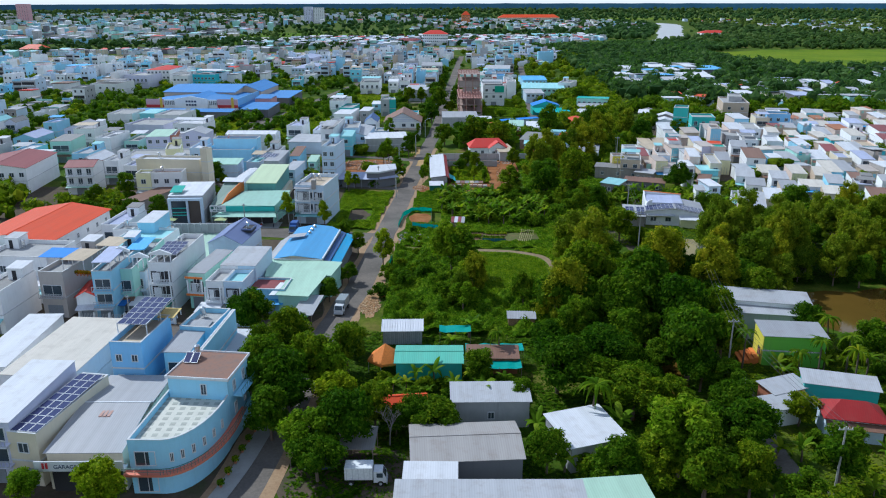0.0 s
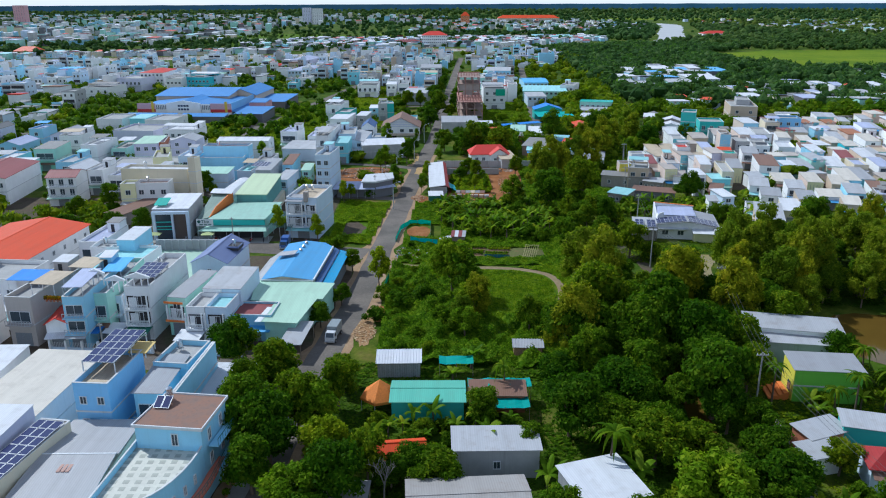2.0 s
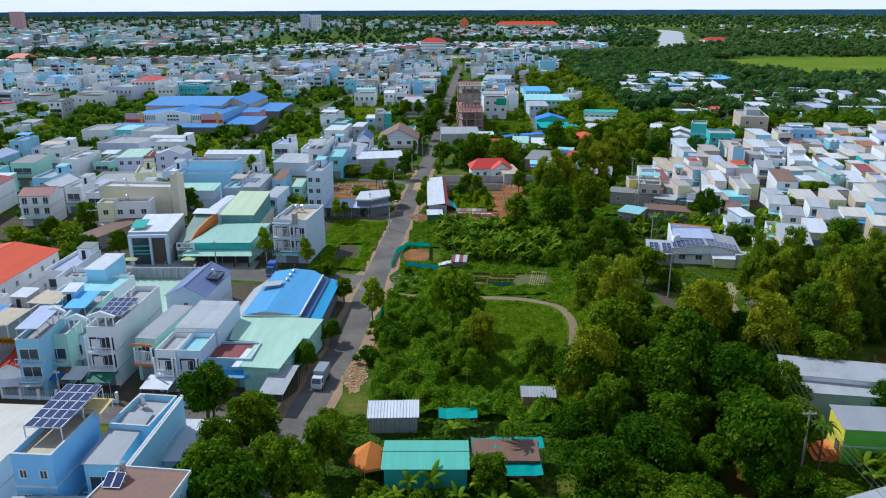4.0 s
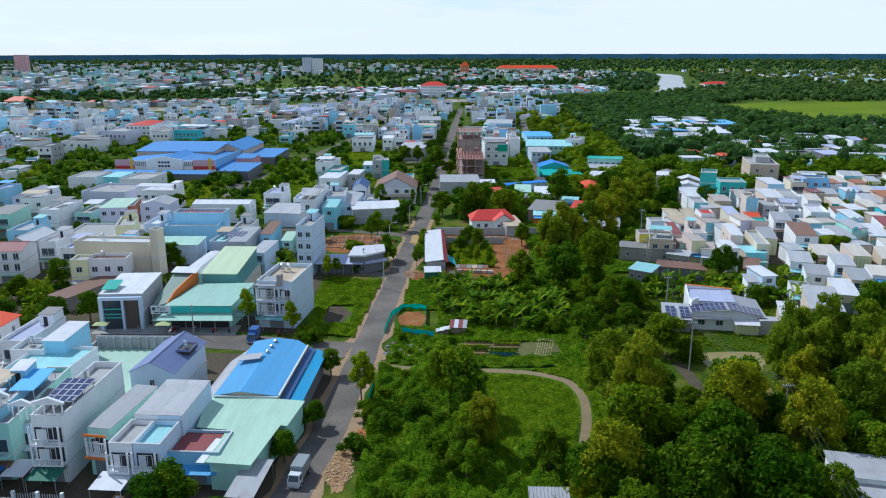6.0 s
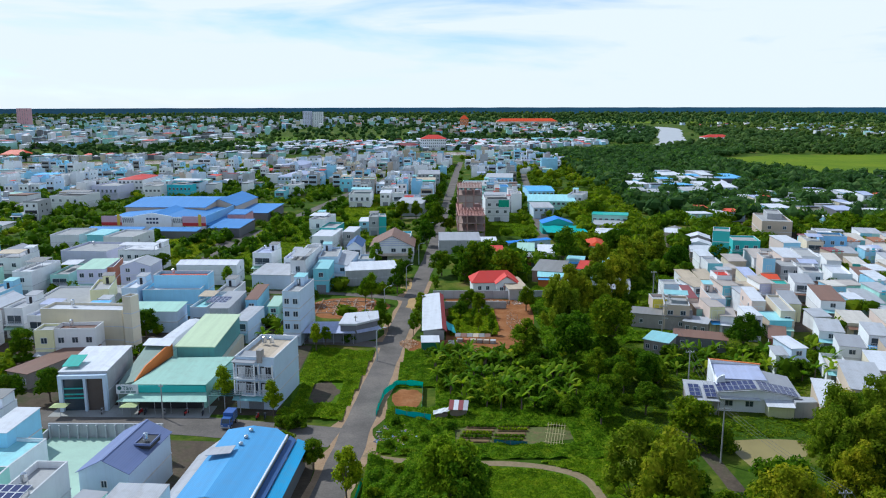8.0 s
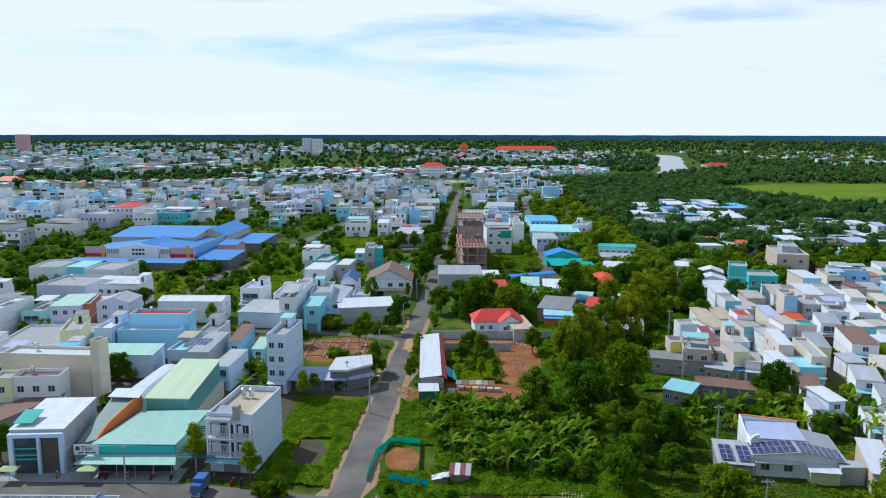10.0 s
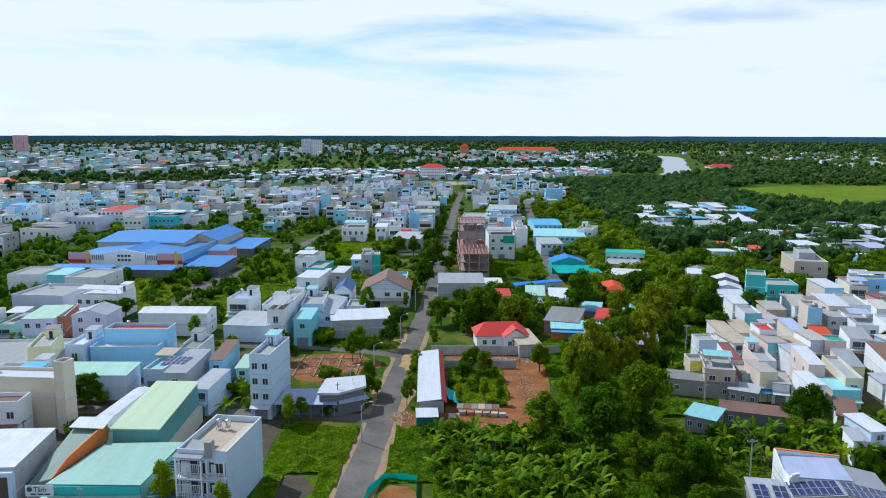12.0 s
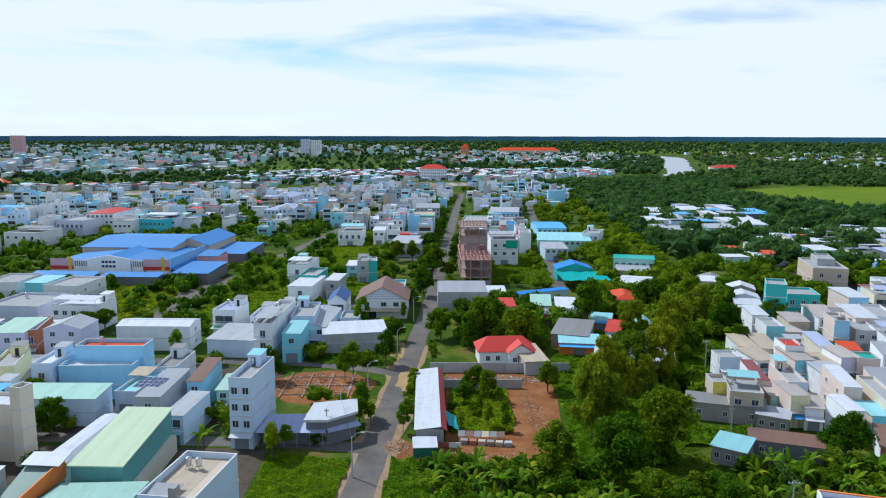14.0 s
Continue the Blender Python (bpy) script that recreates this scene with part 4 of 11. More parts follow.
house(-214.1, 560.9, 17.4, 25.3, 9.0, yaw=-6.9, wall="lilac", roof="flat", par=0.7, balcony=True, label="mauve two-storey villa with terrace")
house(-217.1, 511.7, 18.1, 22.5, 8.0, yaw=-6.9, wall="white", roof="flat", par=0.7, wins=4, label="white two-storey building")
house(-279.8, 613.2, 16.0, 31.2, 10.0, yaw=0.4, wall="white", roof="flat", par=0.7, wins=3, label="white three-storey building with small windows")
# centre north
house(-24.3, 511.7, 6.6, 15.2, 9.0, yaw=0.9, wall="white", roof="flat", par=0.7, label="white narrow house", balcony=True)
house(-47.2, 519.3, 12.6, 24.5, 8.0, yaw=0.0, wall="white", roof="flat", par=0.7, balcony=True, label="white house with terrace standing by a meadow")
house(-32.2, 518.9, 6.1, 14.4, 8.0, yaw=0.0, wall="white", roof="shed", rm="white", rise=0.3, label="narrow white house")
house(-15.2, 483.7, 14.4, 24.5, 7.0, yaw=-6.9, wall="grey", roof="shed", rm="tin", rise=0.4, label="grey house with tin roof", front=False)
house(-10.4, 581.8, 16.6, 32.2, 9.0, yaw=0.3, wall="white", roof="flat", par=0.7, rm="teal", label="white house with teal terrace")
house(-7.3, 640.7, 16.3, 31.7, 9.0, yaw=0.4, wall="grey", roof="shed", rm="grey", rise=0.3, label="grey hall with grey roof")
house(-65.0, 596.4, 7.6, 16.9, 9.0, yaw=0.0, wall="cyan", roof="flat", par=0.7, label="cyan narrow house")
house(-56.5, 584.2, 5.6, 13.5, 8.0, yaw=1.0, wall="pale", roof="flat", par=0.7, label="pale blue narrow house")
house(-94.7, 623.2, 5.7, 13.7, 9.0, yaw=0.0, wall="turq", roof="flat", par=0.7, label="turquoise tower house")
house(-89.0, 626.2, 6.5, 15.0, 8.0, yaw=0.0, wall="sky", roof="flat", par=0.7, label="sky blue narrow house")
house(-97.8, 577.0, 8.9, 19.1, 7.0, yaw=0.6, wall="white", roof="flat", par=0.7, label="white house beyond the meadow")
house(-101.7, 549.6, 6.5, 15.1, 6.0, yaw=0.9, wall="cyan", roof="flat", par=0.6, label="low cyan and white house")
house(-107.3, 647.6, 22.2, 41.8, 7.0, yaw=-6.9, wall="pale", roof="hip", rm="lilac", rise=2.0, label="villa with grey-blue hipped roof")
house(-126.1, 744.7, 19.2, 36.7, 8.0, yaw=-6.9, wall="lilac", roof="hip", rm="lilac", rise=2.5, label="violet villa with pyramid roof")
# right of the street
house(45.3, 622.2, 19.4, 29.6, 8.0, yaw=-6.9, wall="sky", roof="shed", rm="tin", rise=0.4, label="light blue house with tin roof")
house(38.0, 560.0, 15.5, 29.1, 7.0, yaw=0.0, wall="white", roof="flat", par=0.6, label="white flat-roofed house")
house(24.2, 569.6, 17.7, 34.1, 8.0, yaw=-6.9, wall="mint", roof="flat", par=0.6, label="mint flat-roofed house")
house(63.8, 545.3, 16.0, 31.2, 7.0, yaw=0.4, wall="sky", roof="gable", ridge="x", rm="lightblue", rise=1.2, label="house with bright blue sheet roof")
house(65.7, 502.5, 26.8, 29.5, 6.0, yaw=-6.9, wall="mint", roof="shed", rm="aqua", rise=0.4, label="long low house with pale aqua roof")
house(55.8, 470.7, 10.7, 19.2, 6.0, yaw=0.0, wall="pale", roof="shed", rm="tin", rise=0.4, label="pale house with tin roof")
house(83.0, 510.3, 8.7, 18.9, 8.0, yaw=-20.8, wall="white", roof="flat", par=0.7, label="white modern house with sloping parapet")
house(83.9, 428.8, 16.7, 15.6, 7.0, yaw=-14.4, wall="mint", roof="shed", rm="teal", rise=0.8, low="b", label="long green-roofed hall")
house(80.4, 416.7, 13.3, 16.5, 5.0, yaw=-14.4, wall="grey", roof="shed", rm="tin", rise=0.4, label="grey low hall with a light roof")
house(73.4, 385.1, 10.8, 14.9, 6.0, yaw=-18.4, wall="white", roof="gable", ridge="x", rm="white", rise=0.6, label="white workshop with a curved white roof")
house(63.2, 362.9, 6.5, 15.0, 5.0, yaw=-6.9, wall="white", roof="hip", rm="orange", rise=1.4, label="small house with a rust orange tile roof")
house(39.0, 323.0, 10.1, 16.8, 4.0, yaw=-17.5, wall="block", roof="shed", rm="old", rise=0.5, label="weathered shed with grey sheet roof")
house(38.7, 312.5, 10.8, 8.5, 3.5, yaw=-8.1, wall="orange", roof="shed", rm="aqua", rise=0.4, label="low shack with patched light blue roof sheets")
house(51.3, 324.5, 3.9, 12.6, 4.0, yaw=-17.0, wall="grey", roof="shed", rm="red", rise=0.4, label="little shed with a red roof")
house(20.9, 379.2, 6.3, 13.5, 3.2, yaw=0.0, wall="grey", roof="shed", rm="white", rise=0.3, label="shed with a bright white roof")
house(34.3, 358.8, 6.4, 14.9, 4.0, yaw=-6.9, wall="mint", roof="shed", rm="green", rise=0.5, label="small house with a mint green roof")
house(42.1, 354.9, 6.5, 15.0, 4.0, yaw=-6.9, wall="white", roof="shed", rm="white", rise=0.4, label="white shed")
house(22.9, 358.1, 4.5, 11.6, 3.5, yaw=0.0, wall="grey", roof="shed", rm="red", rise=0.3, label="shed with bright red sheet roof")
house(23.4, 298.8, 5.9, 14.4, 3.6, yaw=7.4, wall="grey", roof="shed", rm="tan", rise=0.4, front=False, label="lean-to with a cream sheet roof")
# riverside village
house(87.1, 266.6, 3.5, 14.6, 8.0, yaw=-10.6, wall="peach", roof="shed", rm="white", rise=0.3, over=0.1, sides="l", label="white house with peach side wall and white roof")
house(80.7, 252.8, 3.5, 8.5, 7.0, yaw=-2.4, wall="white", roof="shed", rm="white", rise=0.3, over=0.1, label="white house with pale roof")
house(92.4, 261.2, 3.6, 17.1, 7.0, yaw=-10.9, wall="cream", roof="flat", par=0.6, label="cream flat-roofed house")
house(73.8, 261.5, 4.0, 8.6, 7.0, yaw=0.5, wall="butter", roof="shed", rm="sand", rise=0.3, over=0.1, label="pale yellow two-storey house")
house(72.4, 266.2, 3.8, 7.2, 5.0, yaw=-4.2, wall="mint", roof="shed", rm="sand", rise=0.3, label="mint house with light roof")
house(77.3, 270.6, 4.1, 13.6, 7.5, yaw=-7.5, wall="pale", roof="flat", par=0.7, tank=1, label="pale house with dark roof terrace")
house(72.0, 275.5, 2.7, 14.3, 6.5, yaw=-7.5, wall="peach", roof="shed", rm="maroon", rise=0.3, over=0.1, label="pale pinkish house with a deep red roof")
house(61.0, 268.4, 3.8, 5.7, 7.0, yaw=-3.7, wall="yellow", roof="flat", par=0.8, balcony=True, wins=2, label="lime yellow balcony front of a house")
house(64.8, 264.2, 6.6, 10.5, 7.0, yaw=-13.5, wall="tan", roof="flat", par=0.6, tank=1, label="beige flat-roofed house with water tank")
house(71.1, 290.1, 5.3, 5.9, 6.0, yaw=0.5, wall="pale", roof="flat", par=0.5, label="pale blue house with white trim")
house(79.3, 291.5, 5.5, 10.3, 5.5, yaw=7.7, wall="white", roof="shed", rm="tan", rise=0.3, label="low house with beige roof")
house(86.5, 305.0, 4.5, 14.1, 5.0, yaw=-7.6, wall="cream", roof="shed", rm="tan", rise=0.3, label="cream house with long beige roof")
house(81.0, 305.7, 4.4, 11.0, 5.0, yaw=-3.7, wall="white", roof="shed", rm="tan", rise=0.3, label="house with a long tan roof")
house(87.2, 288.5, 4.5, 10.6, 6.5, yaw=0.8, wall="cyan", roof="shed", rm="sand", rise=0.3, balcony=True, label="cyan fronted two-storey house")
house(100.3, 302.3, 3.6, 15.6, 6.0, yaw=-8.4, wall="peach", roof="shed", rm="lilac", rise=0.3, label="pale pinkish house with lilac grey roof")
house(98.5, 288.3, 4.4, 8.8, 7.0, yaw=2.2, wall="lilac", roof="shed", rm="sand", rise=0.3, wins=2, label="lilac white two-storey house")
house(93.2, 288.7, 5.5, 9.4, 5.0, yaw=1.2, wall="cream", roof="shed", rm="tan", rise=0.3, label="low cream house")
house(88.2, 293.6, 4.6, 7.7, 8.0, yaw=-4.7, wall="white", roof="flat", rm="red", par=0.6, wins=1, label="white house with a red roof deck")
house(94.1, 318.0, 4.9, 10.2, 7.0, yaw=-6.1, wall="cyan", roof="flat", par=0.6, wins=1, label="cyan and white house")
house(105.8, 341.5, 5.9, 9.8, 14.0, yaw=-20.5, wall="teal", roof="flat", par=0.7, front=False, sides="l", side_n=1, label="tall teal and white house")
house(120.3, 355.7, 10.1, 11.7, 8.0, yaw=-10.5, wall="teal", roof="flat", par=0.7, balcony=True, label="deep green balconied house")
house(152.8, 404.3, 12.6, 25.4, 9.0, yaw=-13.5, wall="tan", roof="flat", par=0.7, wins=2, label="large bare beige building")
house(154.9, 408.6, 6.3, 14.7, 11.0, yaw=-16.8, wall="grey", roof="flat", par=0.5, front=False, label="grey rooftop stair house")
house(135.4, 352.9, 6.3, 14.7, 8.0, yaw=-3.7, wall="sky", roof="shed", rm="white", rise=0.3, wins=1, label="light blue house with white roof")
house(149.3, 360.1, 6.1, 14.4, 7.0, yaw=-13.0, wall="cream", roof="flat", par=0.6, label="cream house with a sky blue front")
house(158.0, 362.5, 10.5, 9.0, 8.2, yaw=-11.0, wall="blue", roof="flat", par=0.8, wins=3, label="wide blue painted house with a parapet roof")
house(117.4, 334.6, 6.7, 16.7, 6.0, yaw=-9.1, wall="white", roof="shed", rm="sand", rise=0.3, label="white house with weathered beige tin roof")
# peach wall colour holds the pink of sunlight on a white side
house(125.6, 330.7, 6.0, 16.9, 7.0, yaw=-8.7, wall="peach", roof="shed", rm="white", rise=0.3, wins=2, label="white house with pink sun-lit side")
house(133.2, 331.8, 6.4, 16.9, 7.0, yaw=-12.0, wall="white", roof="flat", par=0.6, label="white flat-roofed village house")
house(97.3, 335.9, 4.5, 11.6, 6.0, yaw=-6.6, wall="white", roof="shed", rm="white", rise=0.3, label="small white village house")
house(112.1, 316.1, 3.9, 9.9, 9.0, yaw=-11.1, wall="sky", roof="flat", par=0.7, wins=1, balcony=True, label="narrow blue three-storey house")
house(120.1, 318.9, 6.3, 13.8, 6.0, yaw=-8.7, wall="grey", roof="flat", par=0.6, label="grey house with dark terrace")
house(102.8, 285.4, 5.1, 5.9, 7.0, yaw=-10.1, wall="peach", roof="flat", rm="teal", par=0.4, label="pale pinkish house with a bright green terrace canopy")
house(107.0, 300.1, 4.4, 6.8, 5.0, yaw=-13.6, wall="cream", roof="shed", rm="orange", rise=0.4, label="low house with orange tile roof")
house(123.9, 310.2, 6.1, 15.8, 6.0, yaw=-13.9, wall="white", roof="flat", par=0.6, label="white corner house")
house(88.5, 254.8, 5.7, 7.2, 5.0, yaw=-3.1, wall="cyan", roof="shed", rm="aqua", rise=0.3, label="low house with aqua front")
house(77.2, 259.5, 3.5, 8.4, 5.0, yaw=-16.2, wall="white", roof="shed", rm="sand", rise=0.3, label="low white house with light roof")
house(83.7, 243.0, 3.6, 10.8, 4.0, yaw=-23.6, wall="brick", roof="shed", rm="brown", rise=0.4, label="low house with brown tiles")
# sheds before the village
house(75.9, 203.2, 3.7, 14.0, 4.0, yaw=-18.8, wall="tan", roof="shed", rm="white", rise=0.5, low="f", shop="dark", label="open shed with a bright white roof")
house(83.7, 205.0, 6.4, 16.2, 7.0, yaw=-19.5, wall="tan", roof="shed", rm="tin", rise=0.4, label="weathered tan house with tin roof", wins=3)
house(76.6, 226.5, 2.4, 5.4, 5.0, yaw=-9.0, wall="white", roof="shed", rm="tin", rise=0.3, label="small house with tin roof")
house(81.2, 231.0, 3.6, 7.9, 5.5, yaw=6.0, wall="pale", roof="shed", rm="white", rise=0.3, label="pale blue house with white roof")
# south centre sheds
house(-3.9, 118.2, 10.7, 6.1, 3.4, yaw=-0.7, wall="teal", roof="gable", ridge="x", rm="seaglass", rise=0.5, front=False, label="green shed with a sea-green sheet roof")
house(6.7, 119.5, 8.2, 3.9, 3.0, yaw=-1.9, wall="brick", roof="shed", rm="brown", rise=0.3, front=False, label="low shelter with brown tile roof")
house(5.2, 103.4, 11.1, 4.9, 4.4, yaw=0.4, wall="grey", roof="shed", rm="tin", rise=0.3, front=False, sides="f", side_n=1, label="grey rendered storehouse with a light tin roof")
house(1.1, 90.7, 13.9, 8.4, 4.4, yaw=3.3, wall="dark", roof="gable", ridge="x", rm="workshop", rise=0.9, front=False, label="old workshop with weathered grey corrugated roof")
house(-3.4, 83.1, 6.1, 5.3, 4.2, yaw=-1.5, wall="grey", roof="shed", rm="white", rise=0.2, front=False, label="lean-to with pale white sheet roof")
house(3.6, 79.1, 21.8, 4.9, 4.5, yaw=-0.6, wall="grey", roof="shed", rm="tin", rise=0.2, front=False, label="long workshop with a light grey sheet roof")
house(18.2, 79.6, 7.9, 4.7, 4.5, yaw=5.9, wall="mint", roof="shed", rm="paleg", rise=0.2, front=False, label="pale green sheet-roofed workshop")
# right edge
house(57.0, 132.8, 12.2, 4.9, 5.2, yaw=-9.5, wall="grey", roof="shed", rm="tin", rise=0.5, front=False, label="grey hall with a low tin roof")
house(58.6, 135.5, 15.1, 5.2, 6.4, yaw=-13.1, wall="white", roof="shed", rm="tin", rise=0.4, front=False, label="white hall with a long light roof")
house(57.8, 122.2, 10.0, 5.2, 5.6, yaw=-6.8, wall="lime", roof="shed", rm="grey", rise=0.4, front=False, label="lime green house with a grey sheet roof")
house(58.4, 106.6, 10.2, 3.6, 4.3, yaw=-17.0, wall="teal", roof="shed", rm="tin", rise=0.4, front=False, label="teal house with a grey roof")
house(50.3, 107.1, 6.6, 3.4, 3.4, yaw=20, wall="brick", roof="shed", rm="tin", rise=0.3, front=False, label="low annex with weathered pale roof sheets")
house(48.0, 102.6, 4.9, 3.2, 3.0, yaw=14, wall="white", roof="shed", rm="tin", rise=0.3, front=False, label="gate shelter with tin roof")
house(56.3, 98.9, 7.6, 4.6, 3.6, yaw=-13.0, wall="pale", roof="hip", rm="darkred", rise=1.8, over=0.5, label="pale house with a dark red hipped roof")
house(-7.8, 103.4, 7.0, 4.6, 2.9, yaw=6, wall="cream", roof="gable", ridge="x", rm="orange", rise=1.1, front=False, label="small house with an orange tile roof under trees")

# ---- buildings with a form of their own ----
def bars(bm, x0, y0, x1, y1, z0, z1, n, t=0.04):
    for i in range(n + 1):
        u = i / n
        px, py = x0 + (x1 - x0) * u, y0 + (y1 - y0) * u
        box(bm, px - t, py - t, z0, px + t, py + t, z1)


def ring(bm, pts, z0, z1, t=0.16):
    """A low closed wall inside an outline."""
    k = len(pts)
    p = [Vector(q) for q in pts]
    inner = []
    for i in range(k):
        d0, d1 = (p[i] - p[i - 1]).normalized(), (p[(i + 1) % k] - p[i]).normalized()
        n = (Vector((-d0.y, d0.x)) + Vector((-d1.y, d1.x))).normalized()
        inner.append(p[i] + n * t / max(0.4, n.dot(Vector((-d1.y, d1.x)))))
    loops = [[bm.verts.new((q.x, q.y, z)) for q in line] for line, z in ((p, z0), (p, z1), (inner, z1), (inner, z0))]
    for a in range(4):
        lo, hi = loops[a], loops[(a + 1) % 4]
        for i in range(k):
            bm.faces.new((lo[i], lo[(i + 1) % k], hi[(i + 1) % k], hi[i]))


def corner_house():
    """The sky-blue corner house with a rounded tiled terrace."""
    root = thing("corner_house", "sky blue corner house with a rounded tiled terrace and brown roof", "house", Matrix())
    sky_wall = wall_mat("sky")
    curve = [(-36.7, 85.8)] + [(-36.7 + 5.5 * math.sin(a) ** 1.0, 97.3 - 11.5 * math.cos(a)) for a in [radians(10 * i) for i in range(1, 10)]]
    low = [(-40.8, 85.9)] + curve + [(-31.2, 98.0), (-39.9, 98.6)]
    bm = bmesh.new()
    prism(bm, low, 0, 6.9)
    ring(bm, low, 6.9, 7.75)
    part("terrace_block", bm, sky_wall, root)
    bm = bmesh.new()
    ring(bm, [(px * 1.0, py) for px, py in low], 7.75, 7.83, 0.22)
    part("coping", bm, paint("coping", (0.62, 0.62, 0.62)), root)
    bm = bmesh.new()
    ins = [(-40.6, 86.1), (-36.8, 86.0)] + [(-36.8 + 5.3 * math.sin(a), 97.3 - 11.3 * math.cos(a)) for a in [radians(10 * i) for i in range(1, 10)]] + [(-31.5, 97.8), (-39.7, 98.4)]
    prism(bm, ins, 6.88, 6.95)
    deck = part("terrace_floor", bm, paint("terrace_pale", (0.62, 0.60, 0.52), 0.7, 0.3), root)
    t = bmesh.new()
    box(t, -0.36, -0.36, 0, 0.36, 0.36, 0.012)
    tm = mesh_of("tile", t, paint("terrace_tile", (0.40, 0.40, 0.34), 0.6, 0.4))
    for i in range(6):
        for j in range(9):
            px, py = -39.7 + 1.42 * i, 87.0 + 1.3 * j
            if px < -36.9 + 5.0 * math.sqrt(max(0, 1 - ((97.3 - py) / 11.0) ** 2)):
                shared("tile", tm, deck, pose(px, py, 6.95))
    up = [(-39.6, 97.9), (-31.2, 96.9), (-30.3, 104.4), (-38.1, 105.4)]
    bm = bmesh.new()
    prism(bm, [(px, py) for px, py in up], 0, 10.0)
    part("tower_block", bm, sky_wall, root)
    bm = bmesh.new()
    big = [(-39.9, 97.6), (-30.9, 96.5), (-29.9, 104.7), (-38.3, 105.8)]
    prism(bm, big, 10.0, 10.14)
    part("roof_slab", bm, paint("white_trim", (0.72, 0.73, 0.75)), root)
    bm = bmesh.new()
    ring(bm, big, 10.144, 10.4, 0.14)
    part("cornice", bm, paint("white_trim", (0.72, 0.73, 0.75)), root)
    bm = bmesh.new()
    prism(bm, [(-39.7, 97.8), (-31.1, 96.75), (-30.15, 104.5), (-38.2, 105.55)], 10.14, 10.22)
    part("roof", bm, paint("brown_deck", (0.27, 0.145, 0.10), 0.9, 0.75, scale=0.6), root, "weathered brown flat roof")
    # orange canopy band and green rail along the curve
    bm = bmesh.new()
    outer = [(-41.3, 84.6), (-36.6, 84.5)] + [(-36.6 + 6.6 * math.sin(a), 97.3 - 12.8 * math.cos(a)) for a in [radians(10 * i) for i in range(1, 10)]] + [(-29.9, 101.0)]
    inner = [(-41.3, 85.7), (-36.6, 85.6)] + [(-36.6 + 5.45 * math.sin(a), 97.3 - 11.7 * math.cos(a)) for a in [radians(10 * i) for i in range(1, 10)]] + [(-31.0, 101.0)]
    for i in range(len(outer) - 1):
        prism(bm, [outer[i], outer[i + 1], inner[i + 1], inner[i]], 3.3, 3.62)
    part("canopy", bm, paint("coral_paint", (0.72, 0.20, 0.12), 0.6, 0.3), root, "coral red canopy slab round the curve")
    bm = bmesh.new()
    for i in range(len(outer) - 1):
        a, b = Vector(outer[i]), Vector(outer[i + 1])
        for u in (0, 0.33, 0.66):
            p = a.lerp(b, u)
            tube(bm, (p.x, p.y, 3.62), (p.x, p.y, 4.5), 0.03, 0.03, 4)
        tube(bm, (a.x, a.y, 4.5), (b.x, b.y, 4.5), 0.045, 0.045, 5)
        tube(bm, (a.x, a.y, 4.05), (b.x, b.y, 4.05), 0.03, 0.03, 4)
    part("rail", bm, plain("green_rail", (0.04, 0.16, 0.13), 0.4), root)
    fr, pn = window_meshes(0.5, 1.3)
    for deg in (12, 24, 36, 48, 60, 72):
        a = radians(deg)
        px, py = -36.7 + 5.52 * math.sin(a), 97.3 - 11.52 * math.cos(a)
        o = shared("window", fr, root, pose(px, py, 4.6, 0, 0, math.degrees(math.atan2(5.5 * math.sin(a) * 1.0, 11.5 * math.cos(a) * 0.48)) if deg > 0 else 0))
        shared("pane", pn, o, Matrix())
    for x0, z0, w0, h0 in ((-38.8, 4.1, 2.6, 2.1), (-38.8, 0.3, 2.6, 2.5)):
        fr2, pn2 = window_meshes(w0, h0)
        o = shared("window", fr2, root, pose(x0, 85.87, z0))
        shared("pane", pn2, o, Matrix())
    fr3, pn3 = window_meshes(0.9, 1.7)
    o = shared("window", fr3, root, pose(-34.6, 97.3, 7.6, 0, 0, -6.5))
    shared("pane", pn3, o, Matrix())
    for py, z0 in ((99.0, 7.4), (102.4, 7.4), (99.0, 4.0), (102.4, 4.0), (102.4, 0.8)):
        o = shared("window", fr3, root, pose(-31.2 + (py - 96.9) * 0.12, py, z0, 0, 0, 83))
        shared("pane", pn3, o, Matrix())
    for z in (3.5, 7.0):
        bm = bmesh.new()
        prism(bm, [(-30.9, 98.2), (-29.6, 98.1), (-28.9, 104.2), (-30.2, 104.3)], z - 0.15, z)
        part("balcony", bm, sky_wall, root)
    bm = bmesh.new()
    for z in (3.5, 7.0):
        for i in range(9):
            u = i / 8
            tube(bm, (-29.65 + 0.7 * u, 98.15 + 6 * u, z), (-29.65 + 0.7 * u, 98.15 + 6 * u, z + 0.95), 0.03, 0.03, 4)
        tube(bm, (-29.65, 98.15, z + 0.95), (-28.95, 104.15, z + 0.95), 0.045, 0.045, 5)
    part("rail", bm, plain("green_rail", (0.04, 0.16, 0.13), 0.4), root)
    water_tank(-37.2, 103.9, 10.22, 0.85)
    solar_panels(pose(-37.5, 102.4, 10.75, 25, 0, -5), 2, 1, 1.0, 1.9, "blue tilted solar water heater panel on a roof")


